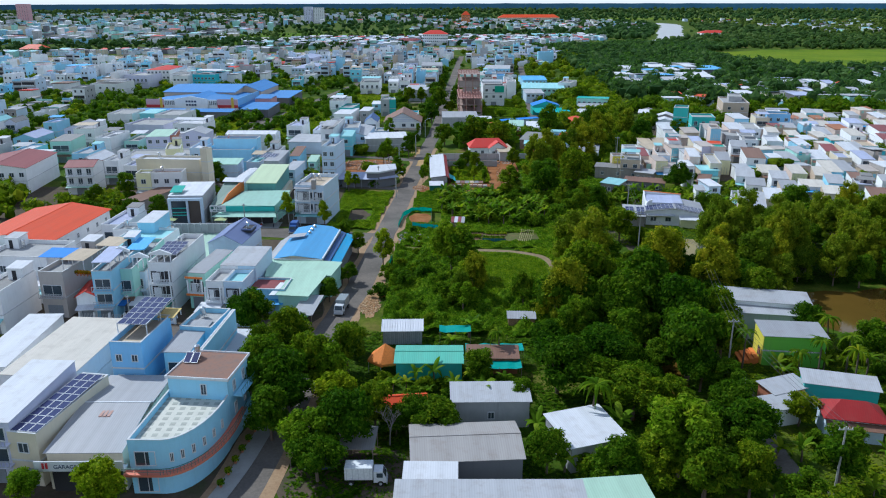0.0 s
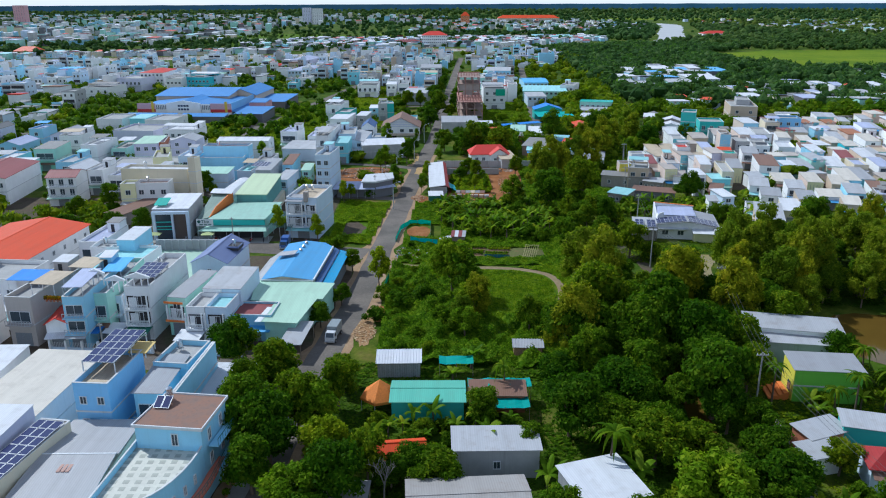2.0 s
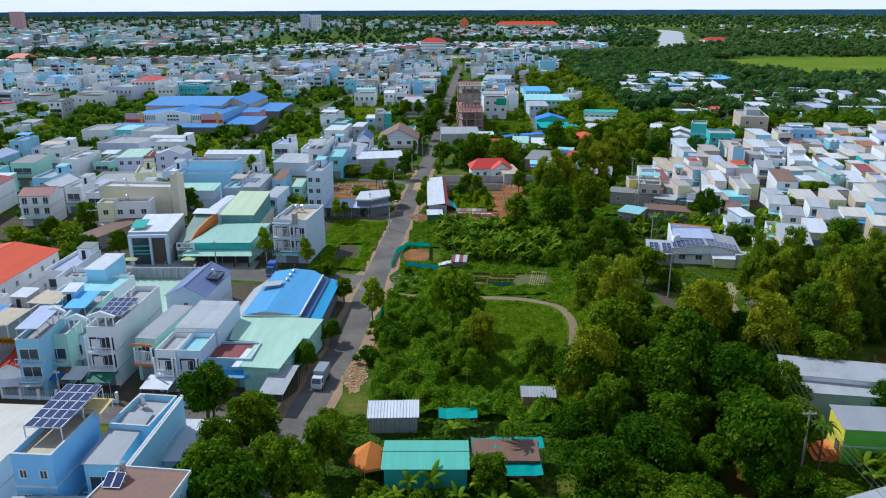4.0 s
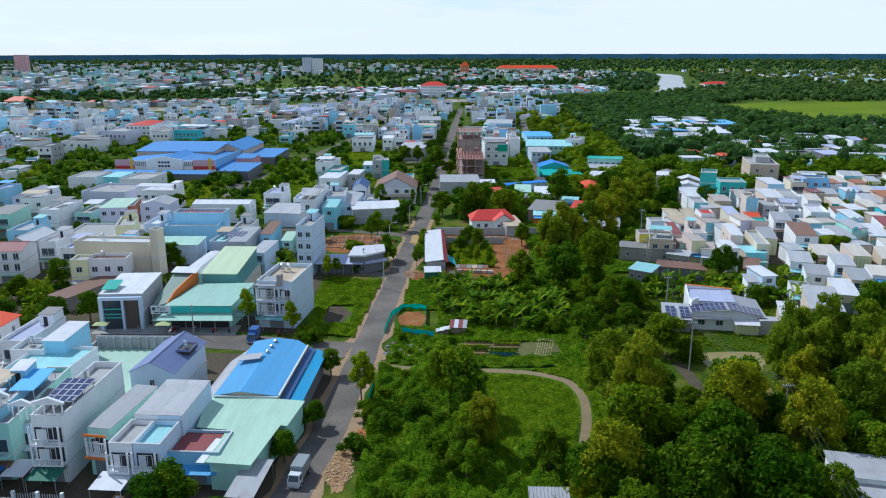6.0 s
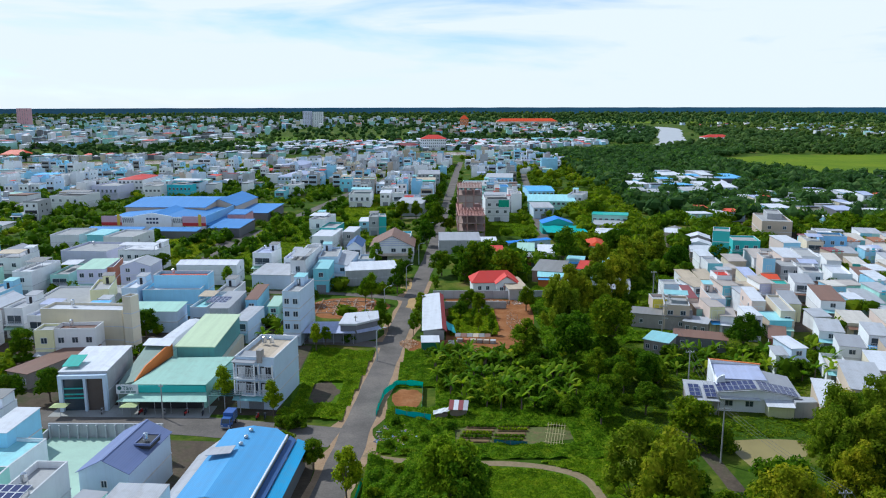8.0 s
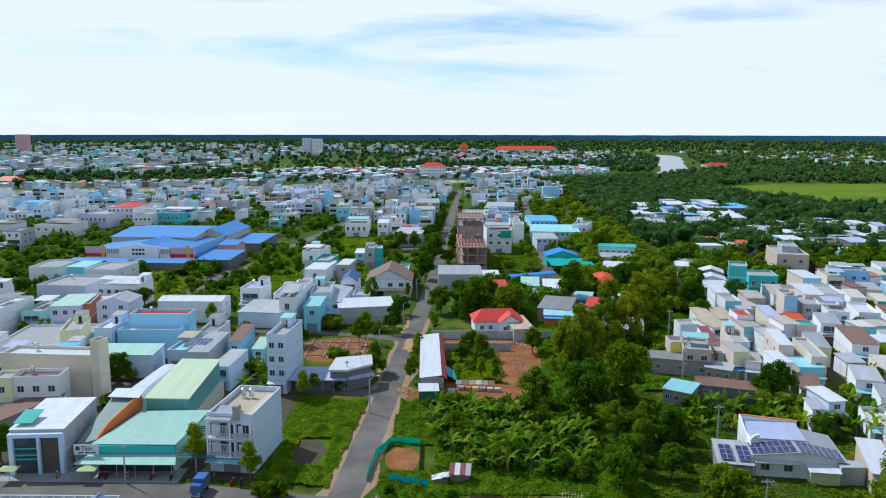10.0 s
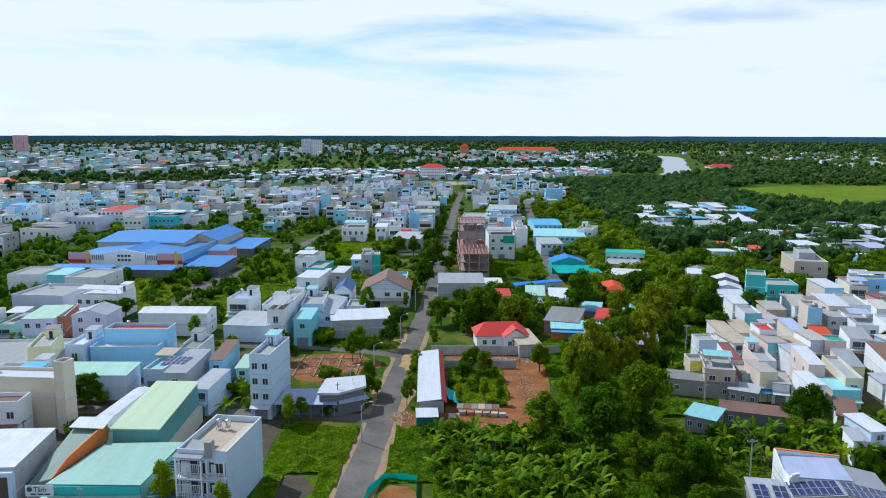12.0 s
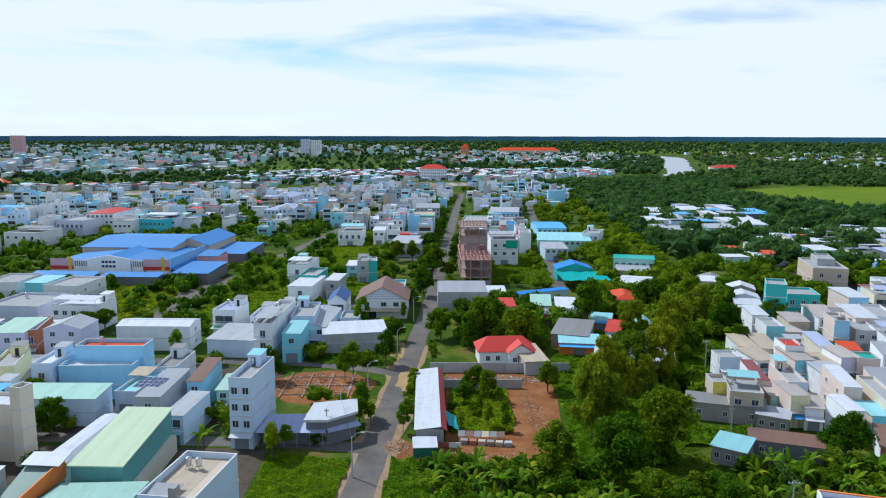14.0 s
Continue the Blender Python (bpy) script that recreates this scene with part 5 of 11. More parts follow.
def workshop_hall():
    """The broad grey hall between two houses, with its lettered fascia."""
    root = thing("workshop_hall", "broad grey sheet-roofed repair hall with a lettered white fascia", "workshop", Matrix())
    bm = bmesh.new()
    prism(bm, [(-51.6, 86.9), (-41.9, 86.6), (-42.3, 105.2), (-51.4, 106.6)], 0, 5.6)
    part("wall", bm, wall_mat("cream"), root)
    for y0, y1, z0, z1 in ((86.3, 97.4, 5.7, 6.5), (97.4, 106.4, 6.5, 5.9)):
        bm = bmesh.new()
        plate(bm, [(-51.7, y0, z0), (-41.8, y0, z0), (-42.1, y1, z1), (-51.5, y1, z1)], 0.1)
        part("roof", bm, sheeting("sheet_hall", (0.42, 0.41, 0.42), rust=0.15), root)
    bm = bmesh.new()
    box(bm, -51.6, 97.3, 6.5, -42.1, 97.5, 6.56)
    part("ridge_cap", bm, FRAME, root)
    bm = bmesh.new()
    for i in range(3):
        box(bm, -47.9 + 0.55 * i, 93.9, 6.2, -47.5 + 0.55 * i, 95.4, 6.36)
    part("skylight", bm, paint("rusty_vent", (0.5, 0.3, 0.24)), root)
    bm = bmesh.new()
    box(bm, -52.4, 85.3, 3.7, -41.4, 86.5, 3.9)
    box(bm, -52.4, 85.2, 3.9, -41.4, 85.32, 5.2)
    fascia = part("fascia", bm, paint("white_trim", (0.72, 0.73, 0.75)), root)
    # thin near-black sheet stands for the shaded hall behind the front
    bm = bmesh.new()
    box(bm, -51.0, 86.45, 0.05, -42.2, 86.58, 3.6)
    part("opening", bm, DARK, root)
    cu = bpy.data.curves.new("lettering", "FONT")
    cu.body, cu.size, cu.extrude = "GARAGE", 0.75, 0.02
    tx = bpy.data.objects.new("lettering_source", cu)
    me = bpy.data.meshes.new_from_object(tx)
    me.name = "lettering"
    bpy.data.objects.remove(tx)
    me.materials.append(plain("dark_ink", (0.03, 0.05, 0.12), 0.5))
    o = new("lettering", me)
    o.parent = fascia
    o.matrix_basis = pose(-50.0, 85.17, 4.2, 90, 0, 0)
    for x0 in (-51.4, -50.95, -45.0, -44.55):
        bm = bmesh.new()
        prism(bm, [(x0, 85.12), (x0 + 0.28, 85.12), (x0 + 0.28, 85.19), (x0, 85.19)], 4.2, 5.0)
        part("emblem", bm, plain("red_ink", (0.5, 0.03, 0.04), 0.5), fascia)


def blue_hall():
    """The blue-roofed warehouse at the street corner."""
    root = thing("blue_hall", "warehouse with a bright blue two-tone sheet roof", "warehouse", pose(-32.5, 172.0, 0, 0, 0, -3.0))
    root.scale = (0.92, 1, 1)
    bm = bmesh.new()
    prism(bm, [(-5.6, -11.2), (-1.0, -11.2), (5.7, -11.2), (5.7, 10.6), (3.4, 12.2), (-1.0, 12.2), (-5.6, 12.2)], 0, [5.4, 6.2, 5.5, 5.5, 5.7, 6.2, 5.4])
    part("wall", bm, wall_mat("cream"), root)
    for nm, x0, x1, zz, mt in (("roof", -5.8, -1.0, (5.5, 6.3), "hallblue"), ("roof", -1.0, 5.9, (6.3, 5.6), "hallblue")):
        bm = bmesh.new()
        ends = [(x0, -11.5), (x1, -11.5), (x1, 12.4 if x1 < 0 else 10.4), (x0, 12.4)]
        if x1 > 0:
            ends = [(x0, -11.5), (x1, -11.5), (x1, 10.2), (x1 - 2.4, 12.4), (x0, 12.4)]
        plate(bm, [(px, py, zz[0] + (zz[1] - zz[0]) * (px - x0) / (x1 - x0)) for px, py in ends])
        part(nm, bm, roof_mat(mt), root)
    bm = bmesh.new()
    plate(bm, [(-8.6, -11.6, 4.3), (-5.9, -11.6, 4.9), (-5.9, 11.0, 4.9), (-8.6, 5.0, 4.3)])
    part("lean_to", bm, roof_mat("tin"), root)
    for x0, x1, z in ((6.1, 7.5, 5.0), (7.5, 9.9, 4.45)):
        bm = bmesh.new()
        plate(bm, [(x0, -12.2, z), (x1, -12.4, z - 0.3), (x1, 10.5, z - 0.3), (x0, 11.5, z)])
        part("side_roof", bm, sheeting("sheet_sideblue", (0.04, 0.33, 0.60)) if x0 > 7 else roof_mat("navy"), root)
    bm = bmesh.new()
    box(bm, 8.9, -12.0, 0, 9.1, 10, 3.9)
    box(bm, 6.0, -12.0, 0, 9.1, -11.8, 4.0)
    part("side_wall", bm, wall_mat("dark"), root)
    bm = bmesh.new()
    plate(bm, [(-5.6, 0.8, 6.4), (-1.2, 0.8, 6.9), (-1.2, 3.6, 6.9), (-5.6, 3.6, 6.4)])
    part("skylight", bm, roof_mat("tin"), root)
    bm = bmesh.new()
    box(bm, -5.8, -11.7, 5.35, 5.9, -11.55, 5.6)
    box(bm, 5.85, -11.5, 5.4, 6.15, 10.2, 5.8)
    part("verge", bm, FRAME, root)
    for k in range(3):
        v = thing("roof_vent", "small round metal roof vent", "roof vent", pose(-33.0 + 0.2 * k, 177.0 + 2.6 * k, 6.0), "roof vents")
        bm = bmesh.new()
        tube(bm, (0, 0, 0), (0, 0, 0.45), 0.2, 0.2, 8)
        part("pipe", bm, STEEL, v)
        bm = bmesh.new()
        tube(bm, (0, 0, 0.45), (0, 0, 0.7), 0.4, 0.35, 10)
        tube(bm, (0, 0, 0.7), (0, 0, 0.85), 0.35, 0.1, 10)
        part("cowl", bm, STEEL, v)


def green_annex():
    root = thing("green_annex", "large pale green sheet roof over a corner house", "house", pose(-1.9, 0, 0))
    bm = bmesh.new()
    prism(bm, [(-31.8, 142.0), (-26.2, 141.2), (-23.0, 158.2), (-37.4, 161.2), (-36.0, 151.4), (-31.4, 150.6)], 0, 4.7)
    part("wall", bm, wall_mat("mint"), root)
    bm = bmesh.new()
    plate(bm, [(px, py, 4.8 + 0.02 * (py - 140)) for px, py in ((-32.2, 141.2), (-25.6, 140.4), (-22.5, 158.4), (-37.7, 161.5), (-36.3, 151.0), (-31.5, 150.2))])
    part("roof", bm, roof_mat("paleg"), root)
    bm = bmesh.new()
    plate(bm, [(-33.4, 141.0, 4.9), (-32.25, 140.9, 4.9), (-31.4, 147.4, 5.0), (-32.4, 147.6, 5.0)])
    part("gutter", bm, FRAME, root)


def gabled_blue():
    house(-49.6, 172.6, 7.6, 14.0, 7.6, yaw=-5.0, wall="pale", roof="gable", rm="slate", rise=1.9, over=0.3, front=False, sides="f", side_n=1, label="pale blue two-storey house with a steep slate-blue sheet roof")
    root = thing("roof_dormer", "open roof terrace cut into a slate-blue roof", "dormer", pose(-46.6, 173.6, 8.1, 0, 0, -5))
    # solid near-black block stands for the shaded depth of the terrace well
    bm = bmesh.new()
    box(bm, -1.2, -1.8, 0, 1.2, 1.8, 0.75)
    part("well", bm, DARK, root)
    bm = bmesh.new()
    ring(bm, [(-1.3, -1.9), (1.3, -1.9), (1.3, 1.9), (-1.3, 1.9)], 0.6, 0.95, 0.12)
    part("kerb", bm, roof_mat("slate"), root)
    water_tank(-46.6, 172.9, 8.85, 0.7)
    c = thing("courtyard_roof", "flat pale green terrace between houses with a grey rear wall", "terrace", Matrix())
    bm = bmesh.new()
    prism(bm, [(-64.3, 160.7), (-54.3, 164.0), (-54.4, 185.0), (-68.3, 185.4)], 0, 3.9)
    part("deck", bm, paint("green_deck", (0.44, 0.60, 0.47), 0.8, 0.25), c)
    bm = bmesh.new()
    prism(bm, [(-68.4, 185.4), (-48.5, 185.0), (-48.5, 185.3), (-68.4, 185.7)], 0, 6.4)
    prism(bm, [(-68.6, 170.0), (-68.3, 170.0), (-68.3, 185.4), (-68.6, 185.4)], 0, 5.4)
    part("rear_wall", bm, wall_mat("grey"), c)
    bm = bmesh.new()
    for i in range(13):
        box(bm, -68 + i * 1.6, 184.7, 3.9, -67.75 + i * 1.6, 185.02, 6.3)
    part("pilaster", bm, wall_mat("grey"), c)


def green_shops():
    """The sea-green shop hall: low front roof, tall rear hall, brick-red side wall."""
    g = thing("green_shop", "sea-green shop with a wide low roof and street awning", "shop", Matrix())
    bm = bmesh.new()
    prism(bm, [(-62.4, 207.4), (-47.9, 207.0), (-46.2, 221.4), (-59.5, 221.0)], 0, 5.0)
    part("wall", bm, wall_mat("mint"), g)
    bm = bmesh.new()
    plate(bm, [(-62.7, 206.9, 5.2), (-47.6, 206.5, 5.2), (-45.8, 221.6, 5.9), (-59.3, 221.0, 5.9)])
    part("roof", bm, sheeting("sheet_seagreen", (0.40, 0.61, 0.50), rust=0.3), g)
    bm = bmesh.new()
    box(bm, -62.6, 206.5, 3.6, -47.7, 206.9, 5.0)
    part("fascia", bm, wall_mat("teal"), g)
    bm = bmesh.new()
    plate(bm, [(-64.6, 203.6, 2.9), (-46.6, 203.2, 2.9), (-47.6, 206.6, 3.5), (-62.8, 207.0, 3.5)])
    part("awning", bm, sheeting("sheet_seagreen", (0.30, 0.58, 0.48)), g)
    # near-black sheet across the front: the shop's inner shade as colour
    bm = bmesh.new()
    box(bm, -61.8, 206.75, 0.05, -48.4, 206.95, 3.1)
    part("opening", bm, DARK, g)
    for i in range(6):
        px = -63.6 + 3.2 * i
        bm = bmesh.new()
        tube(bm, (px, 204.0, 0), (px, 204.0, 2.85), 0.05, 0.05, 6)
        part("post", bm, RAIL, g)
    s = thing("slope_wall", "grey-green sloping roof with a brick-orange gable wall", "shop", Matrix())
    bm = bmesh.new()
    prism(bm, [(-66.4, 208.8), (-62.9, 208.6), (-60.6, 224.5), (-65.6, 224.8)], 0, [4.2, 5.2, 8.4, 8.4])
    part("wall", bm, sheeting("sheet_greygreen", (0.24, 0.32, 0.27)), s)
    bm = bmesh.new()
    q = [(-62.85, 208.6), (-60.55, 224.5)]
    v = [bm.verts.new(c) for c in ((*q[0], 5.2), (*q[1], 5.2), (*q[1], 8.5), (-62.2, 213.0, 6.9))]
    u = [bm.verts.new((c.co.x + 0.25, c.co.y - 0.02, c.co.z)) for c in v]
    bm.faces.new(u)
    bm.faces.new(v[::-1])
    for i in range(4):
        bm.faces.new((v[i], v[(i + 1) % 4], u[(i + 1) % 4], u[i]))
    part("gable_wall", bm, wall_mat("orange"), s)
    bm = bmesh.new()
    plate(bm, [(-66.0, 222.0, 8.5), (-59.8, 221.6, 8.4), (-60.2, 226.5, 8.6), (-66.2, 226.5, 8.7)])
    part("roof", bm, roof_mat("white"), s)
    h = thing("green_hall", "tall hall with teal walls and a pale green sheet roof", "hall", Matrix())
    bm = bmesh.new()
    prism(bm, [(-59.1, 223.6), (-50.7, 223.2), (-51.2, 247.0), (-59.6, 247.4)], 0, 7.8)
    part("wall", bm, paint("teal_hall", (0.16, 0.40, 0.38), 0.7, 0.4), h)
    bm = bmesh.new()
    plate(bm, [(-59.5, 223.1, 7.8), (-50.3, 222.7, 7.8), (-50.9, 247.4, 8.3), (-60.0, 247.8, 8.3)], 0.2)
    part("roof", bm, sheeting("sheet_hallgreen", (0.58, 0.68, 0.44), rust=0.1), h)
    bm = bmesh.new()
    prism(bm, [(-50.6, 224.5), (-49.6, 224.5), (-50.1, 246.0), (-51.1, 246.0)], 0, 3.4)
    part("plinth", bm, wall_mat("cream"), h)
    for py in (230, 236, 242):
        fr, pn = window_meshes(1.2, 1.4)
        o = shared("window", fr, h, pose(-49.75 - (py - 224) * 0.02, py, 1.2, 0, 0, 91))
        shared("pane", pn, o, Matrix())
    vt = thing("vaulted_shed", "long shed with a white curved sheet roof", "shed", Matrix())
    bm = bmesh.new()
    prism(bm, [(-66.6, 228.0), (-61.2, 227.2), (-60.4, 246.5), (-64.6, 247.2)], 0, 5.4)
    part("wall", bm, wall_mat("white"), vt)
    for i in range(6):
        a0, a1 = math.pi * (1 - i / 6), math.pi * (1 - (i + 1) / 6)
        bm = bmesh.new()
        x = [-63.9 + 2.9 * math.cos(a) for a in (a0, a1)]
        z = [5.5 + 1.7 * math.sin(a) for a in (a0, a1)]
        plate(bm, [(x[0], 227.2, z[0]), (x[1], 227.0, z[1]), (x[1] + 1.4, 247.2, z[1]), (x[0] + 1.4, 247.4, z[0])], 0.07)
        part("roof", bm, roof_mat("white"), vt)
    p = thing("pergola_roof", "dark green slatted awning in front of a house", "awning", Matrix())
    for i in range(14):
        bm = bmesh.new()
        box(bm, -46.8, 204.6 + 0.95 * i, 3.5 + 0.05 * i, -40.2, 205.1 + 0.95 * i, 3.6 + 0.05 * i)
        part("slat", bm, plain("green_slat", (0.05, 0.13, 0.12), 0.5), p)
    bm = bmesh.new()
    for px in (-46.6, -43.5, -40.4):
        box(bm, px - 0.06, 204.4, 3.3, px + 0.06, 218.0, 3.45)
        for py in (204.6, 211, 217.6):
            box(bm, px - 0.06, py - 0.06, 0, px + 0.06, py + 0.06, 3.3)
    part("frame", bm, RAIL, p)
    k = thing("shop_sign", "white shop sign board with dark green lettering", "sign", pose(-63.2, 206.0, 3.6))
    bm = bmesh.new()
    box(bm, -2.2, -0.08, 0, 2.2, 0.0, 1.9)
    part("board", bm, paint("white_trim", (0.72, 0.73, 0.75)), k)
    cu = bpy.data.curves.new("lettering", "FONT")
    cu.body, cu.size, cu.extrude = "Tâm", 1.15, 0.02
    tx = bpy.data.objects.new("lettering_source", cu)
    me = bpy.data.meshes.new_from_object(tx)
    me.name = "lettering"
    bpy.data.objects.remove(tx)
    me.materials.append(plain("green_ink", (0.02, 0.12, 0.11), 0.5))
    o = new("lettering", me)
    o.parent = k
    o.matrix_basis = pose(-0.9, -0.11, 0.8, 90, 0, 0)
    bm = bmesh.new()
    tube(bm, (-1.5, -0.13, 1.2), (-1.5, -0.08, 1.2), 0.42, 0.42, 14)
    for i in range(3):
        box(bm, -1.4 + 1.1 * i, -0.11, 0.25, -0.5 + 1.1 * i, -0.08, 0.5)
    part("emblem", bm, plain("green_ink", (0.02, 0.12, 0.11), 0.5), k)
    bm = bmesh.new()
    bm.free()
    for px in (-1.9, 1.9):
        bm = bmesh.new()
        box(bm, px - 0.06, -0.06, -3.6, px + 0.06, 0.06, 0.1)
        part("leg", bm, RAIL, k)
    for px in (-75.5, -61.8):
        u = thing("market_umbrella", "square faded lime parasol before a shop", "parasol", pose(px, 203.2, 0), "parasols")
        bm = bmesh.new()
        tube(bm, (0, 0, 0), (0, 0, 2.6), 0.04, 0.04, 6)
        part("pole", bm, RAIL, u)
        bm = bmesh.new()
        c = [bm.verts.new(q) for q in ((-1.6, -1.2, 2.3), (1.6, -1.2, 2.3), (1.6, 1.2, 2.3), (-1.6, 1.2, 2.3))]
        top, und = bm.verts.new((0, 0, 2.85)), bm.verts.new((0, 0, 2.75))
        for i in range(4):
            bm.faces.new((c[i], c[(i + 1) % 4], top))
            bm.faces.new((c[(i + 1) % 4], c[i], und))
        part("canopy", bm, paint("lime_cloth", (0.50, 0.56, 0.25), 0.9, 0.3), u)


def red_roof_house():
    root = thing("red_roof_house", "white bungalow with a vivid red tile roof and front gable", "house", pose(17.3, 303.5, 0, 0, 0, 4))
    bm = bmesh.new()
    prism(bm, [(-7.2, -3.6), (7.2, -3.6), (7.2, 5), (-7.2, 5)], 0, 3.9)
    prism(bm, [(0.2, -5.6), (3.4, -5.6), (6.6, -5.6), (6.6, -3.6), (0.2, -3.6)], 0, [3.8, 5.8, 3.8, 3.8, 3.8])
    part("wall", bm, wall_mat("white"), root)
    red = paint("red_tiles", (0.62, 0.035, 0.02), 0.6, 0.15)
    for q in ([(-7.8, -4.2, 3.8), (7.8, -4.2, 3.8), (4.6, 0.7, 6.7), (-4.6, 0.7, 6.7)], [(7.8, 5.6, 3.8), (-7.8, 5.6, 3.8), (-4.6, 0.7, 6.7), (4.6, 0.7, 6.7)],
              [(-7.8, 5.6, 3.8), (-7.8, -4.2, 3.8), (-4.6, 0.7, 6.7)], [(7.8, -4.2, 3.8), (7.8, 5.6, 3.8), (4.6, 0.7, 6.7)],
              [(-0.3, -6.1, 3.7), (3.4, -6.1, 6.3), (3.4, -0.6, 6.3), (-0.3, -3.2, 4.2)], [(3.4, -6.1, 6.3), (7.1, -6.1, 3.7), (7.1, -3.2, 4.2), (3.4, -0.6, 6.3)]):
        bm = bmesh.new()
        plate(bm, q, 0.14)
        part("roof", bm, red, root)
    for px, py in ((-5.0, 3.6), (-2.4, 3.6), (1.8, 5.6), (5.0, 5.6)):
        put_window(root, "f", px, py, 1.2, 1.2, 1.4)
    bm = bmesh.new()
    box(bm, 2.4, -6.5, 2.7, 4.6, -5.6, 2.85)
    part("porch", bm, red, root)
    put_door(root, "f", 3.4, 5.6, 1.4, 2.4, wall_mat("brick"))
    w = thing("boundary_wall", "long grey rendered boundary wall beside a cleared plot", "wall", Matrix(), kind="")
    for i in range(11):
        bm = bmesh.new()
        x0 = -2.5 + 3.2 * i
        box(bm, x0, 293.6 - 0.05 * i, 0, x0 + 3.15, 293.8 - 0.05 * i, 2.6)
        part("panel", bm, wall_mat("grey"), w)
    v = thing("boundary_wall", "low grey wall inside the cleared plot", "wall", Matrix())
    for i in range(6):
        bm = bmesh.new()
        box(bm, 1.0 + 3.1 * i, 281.6, 0, 4.05 + 3.1 * i, 281.85, 2.2)
        part("panel", bm, wall_mat("grey"), v)


def long_shed():
    root = thing("long_shed", "long shed with a white sheet roof and red side", "shed", Matrix())
    bm = bmesh.new()
    prism(bm, [(-4.7, 248.0), (0.6, 248.0), (0.0, 284.0), (-5.2, 284.0)], 0, 3.6)
    part("wall", bm, wall_mat("grey"), root)
    bm = bmesh.new()
    plate(bm, [(-5.1, 247.4, 3.7), (0.1, 247.4, 4.3), (-0.5, 284.5, 4.3), (-5.7, 284.5, 3.7)])
    part("roof", bm, roof_mat("white"), root)
    bm = bmesh.new()
    plate(bm, [(0.15, 247.2, 4.35), (1.3, 247.2, 3.5), (0.7, 284.6, 3.5), (-0.45, 284.6, 4.35)])
    part("side_roof", bm, sheeting("sheet_darkred", (0.30, 0.035, 0.03)), root)
    s = thing("small_shed", "small green-walled store with a white sheet lid", "shed", pose(-2.8, 244.6, 0, 0, 0, 3))
    bm = bmesh.new()
    prism(bm, [(-2.4, -1.6), (2.2, -1.6), (2.2, 1.9), (-2.4, 1.9)], 0, 2.0)
    part("wall", bm, plain("green_tarp", (0.02, 0.16, 0.11), 0.6), s)
    bm = bmesh.new()
    plate(bm, [(-2.5, -1.8, 2.1), (2.2, -1.8, 2.1), (2.2, 2.1, 2.7), (-2.5, 2.1, 2.7)])
    part("roof", bm, roof_mat("white"), s)


def corner_shop():
    root = thing("corner_shop", "low corner shop with a white angled roof and pale awning", "shop", Matrix())
    bm = bmesh.new()
    prism(bm, [(-26.0, 248.8), (-22.0, 248.8), (-16.8, 252.6), (-17.4, 257.2), (-25.4, 255.6)], 0, 5.4)
    part("wall", bm, wall_mat("dark"), root)
    bm = bmesh.new()
    plate(bm, [(-26.4, 248.2, 5.4), (-21.9, 248.1, 5.4), (-16.3, 252.3, 5.6), (-17.0, 257.8, 6.2), (-25.6, 256.0, 6.0)], 0.5)
    part("roof", bm, roof_mat("white"), root)
    bm = bmesh.new()
    plate(bm, [(-35.6, 247.6, 3.1), (-22.0, 247.4, 3.1), (-24.0, 255.4, 3.9), (-34.4, 255.2, 3.9)])
    part("awning", bm, roof_mat("lilac"), root)
    bm = bmesh.new()
    prism(bm, [(-34.4, 249.4), (-26.0, 249.4), (-26.0, 255.0), (-34.2, 255.0)], 0, 3.0)
    part("store", bm, wall_mat("dark"), root)
    bm = bmesh.new()
    for i in range(6):
        tube(bm, (-35.2 + 2.5 * i, 247.9, 0), (-35.2 + 2.5 * i, 247.9, 3.05), 0.05, 0.05, 6)
    part("post", bm, RAIL, root)
    bm = bmesh.new()
    plate(bm, [(-21.6, 247.8, 3.0), (-15.6, 251.6, 3.0), (-16.6, 253.0, 3.5), (-22.0, 249.0, 3.5)])
    part("canopy", bm, roof_mat("lilac"), root)


def striped_gable():
    root = thing("gabled_house", "broad white house with a striped gable and brown roof", "house", pose(-18.6, 359.0, 0))
    bm = bmesh.new()
    prism(bm, [(-8, -9.5), (0, -9.5), (8, -9.5), (8, 9.5), (0, 9.5), (-8, 9.5)], 0, [6.4, 10.4, 6.4] * 2)
    part("wall", bm, wall_mat("white"), root)
    for q in ([(-8.8, -10.2, 6.1), (0, -10.2, 10.6), (0, 10, 10.6), (-8.8, 10, 6.1)], [(0, -10.2, 10.6), (8.8, -10.2, 6.1), (8.8, 10, 6.1), (0, 10, 10.6)]):
        bm = bmesh.new()
        plate(bm, q, 0.15)
        part("roof", bm, roof_mat("brown"), root)
    for i in range(5):
        z = 6.5 + 0.75 * i
        half = 7.6 * (10.4 - z) / 4.0
        bm = bmesh.new()
        box(bm, -half, -9.58, z, half, -9.5, z + 0.35)
        part("stripe", bm, wall_mat("lilac"), root)
    for px in (-5, 0.5, 4.5):
        put_window(root, "f", px, 9.5, 4.0, 1.8, 1.5)
    bm = bmesh.new()
    plate(bm, [(-8.4, -12.2, 3.0), (8.4, -12.2, 3.0), (8.4, -9.5, 3.5), (-8.4, -9.5, 3.5)])
    part("porch_roof", bm, roof_mat("tan"), root)
    put_door(root, "f", -4, 9.5, 4, 2.6, DARK)


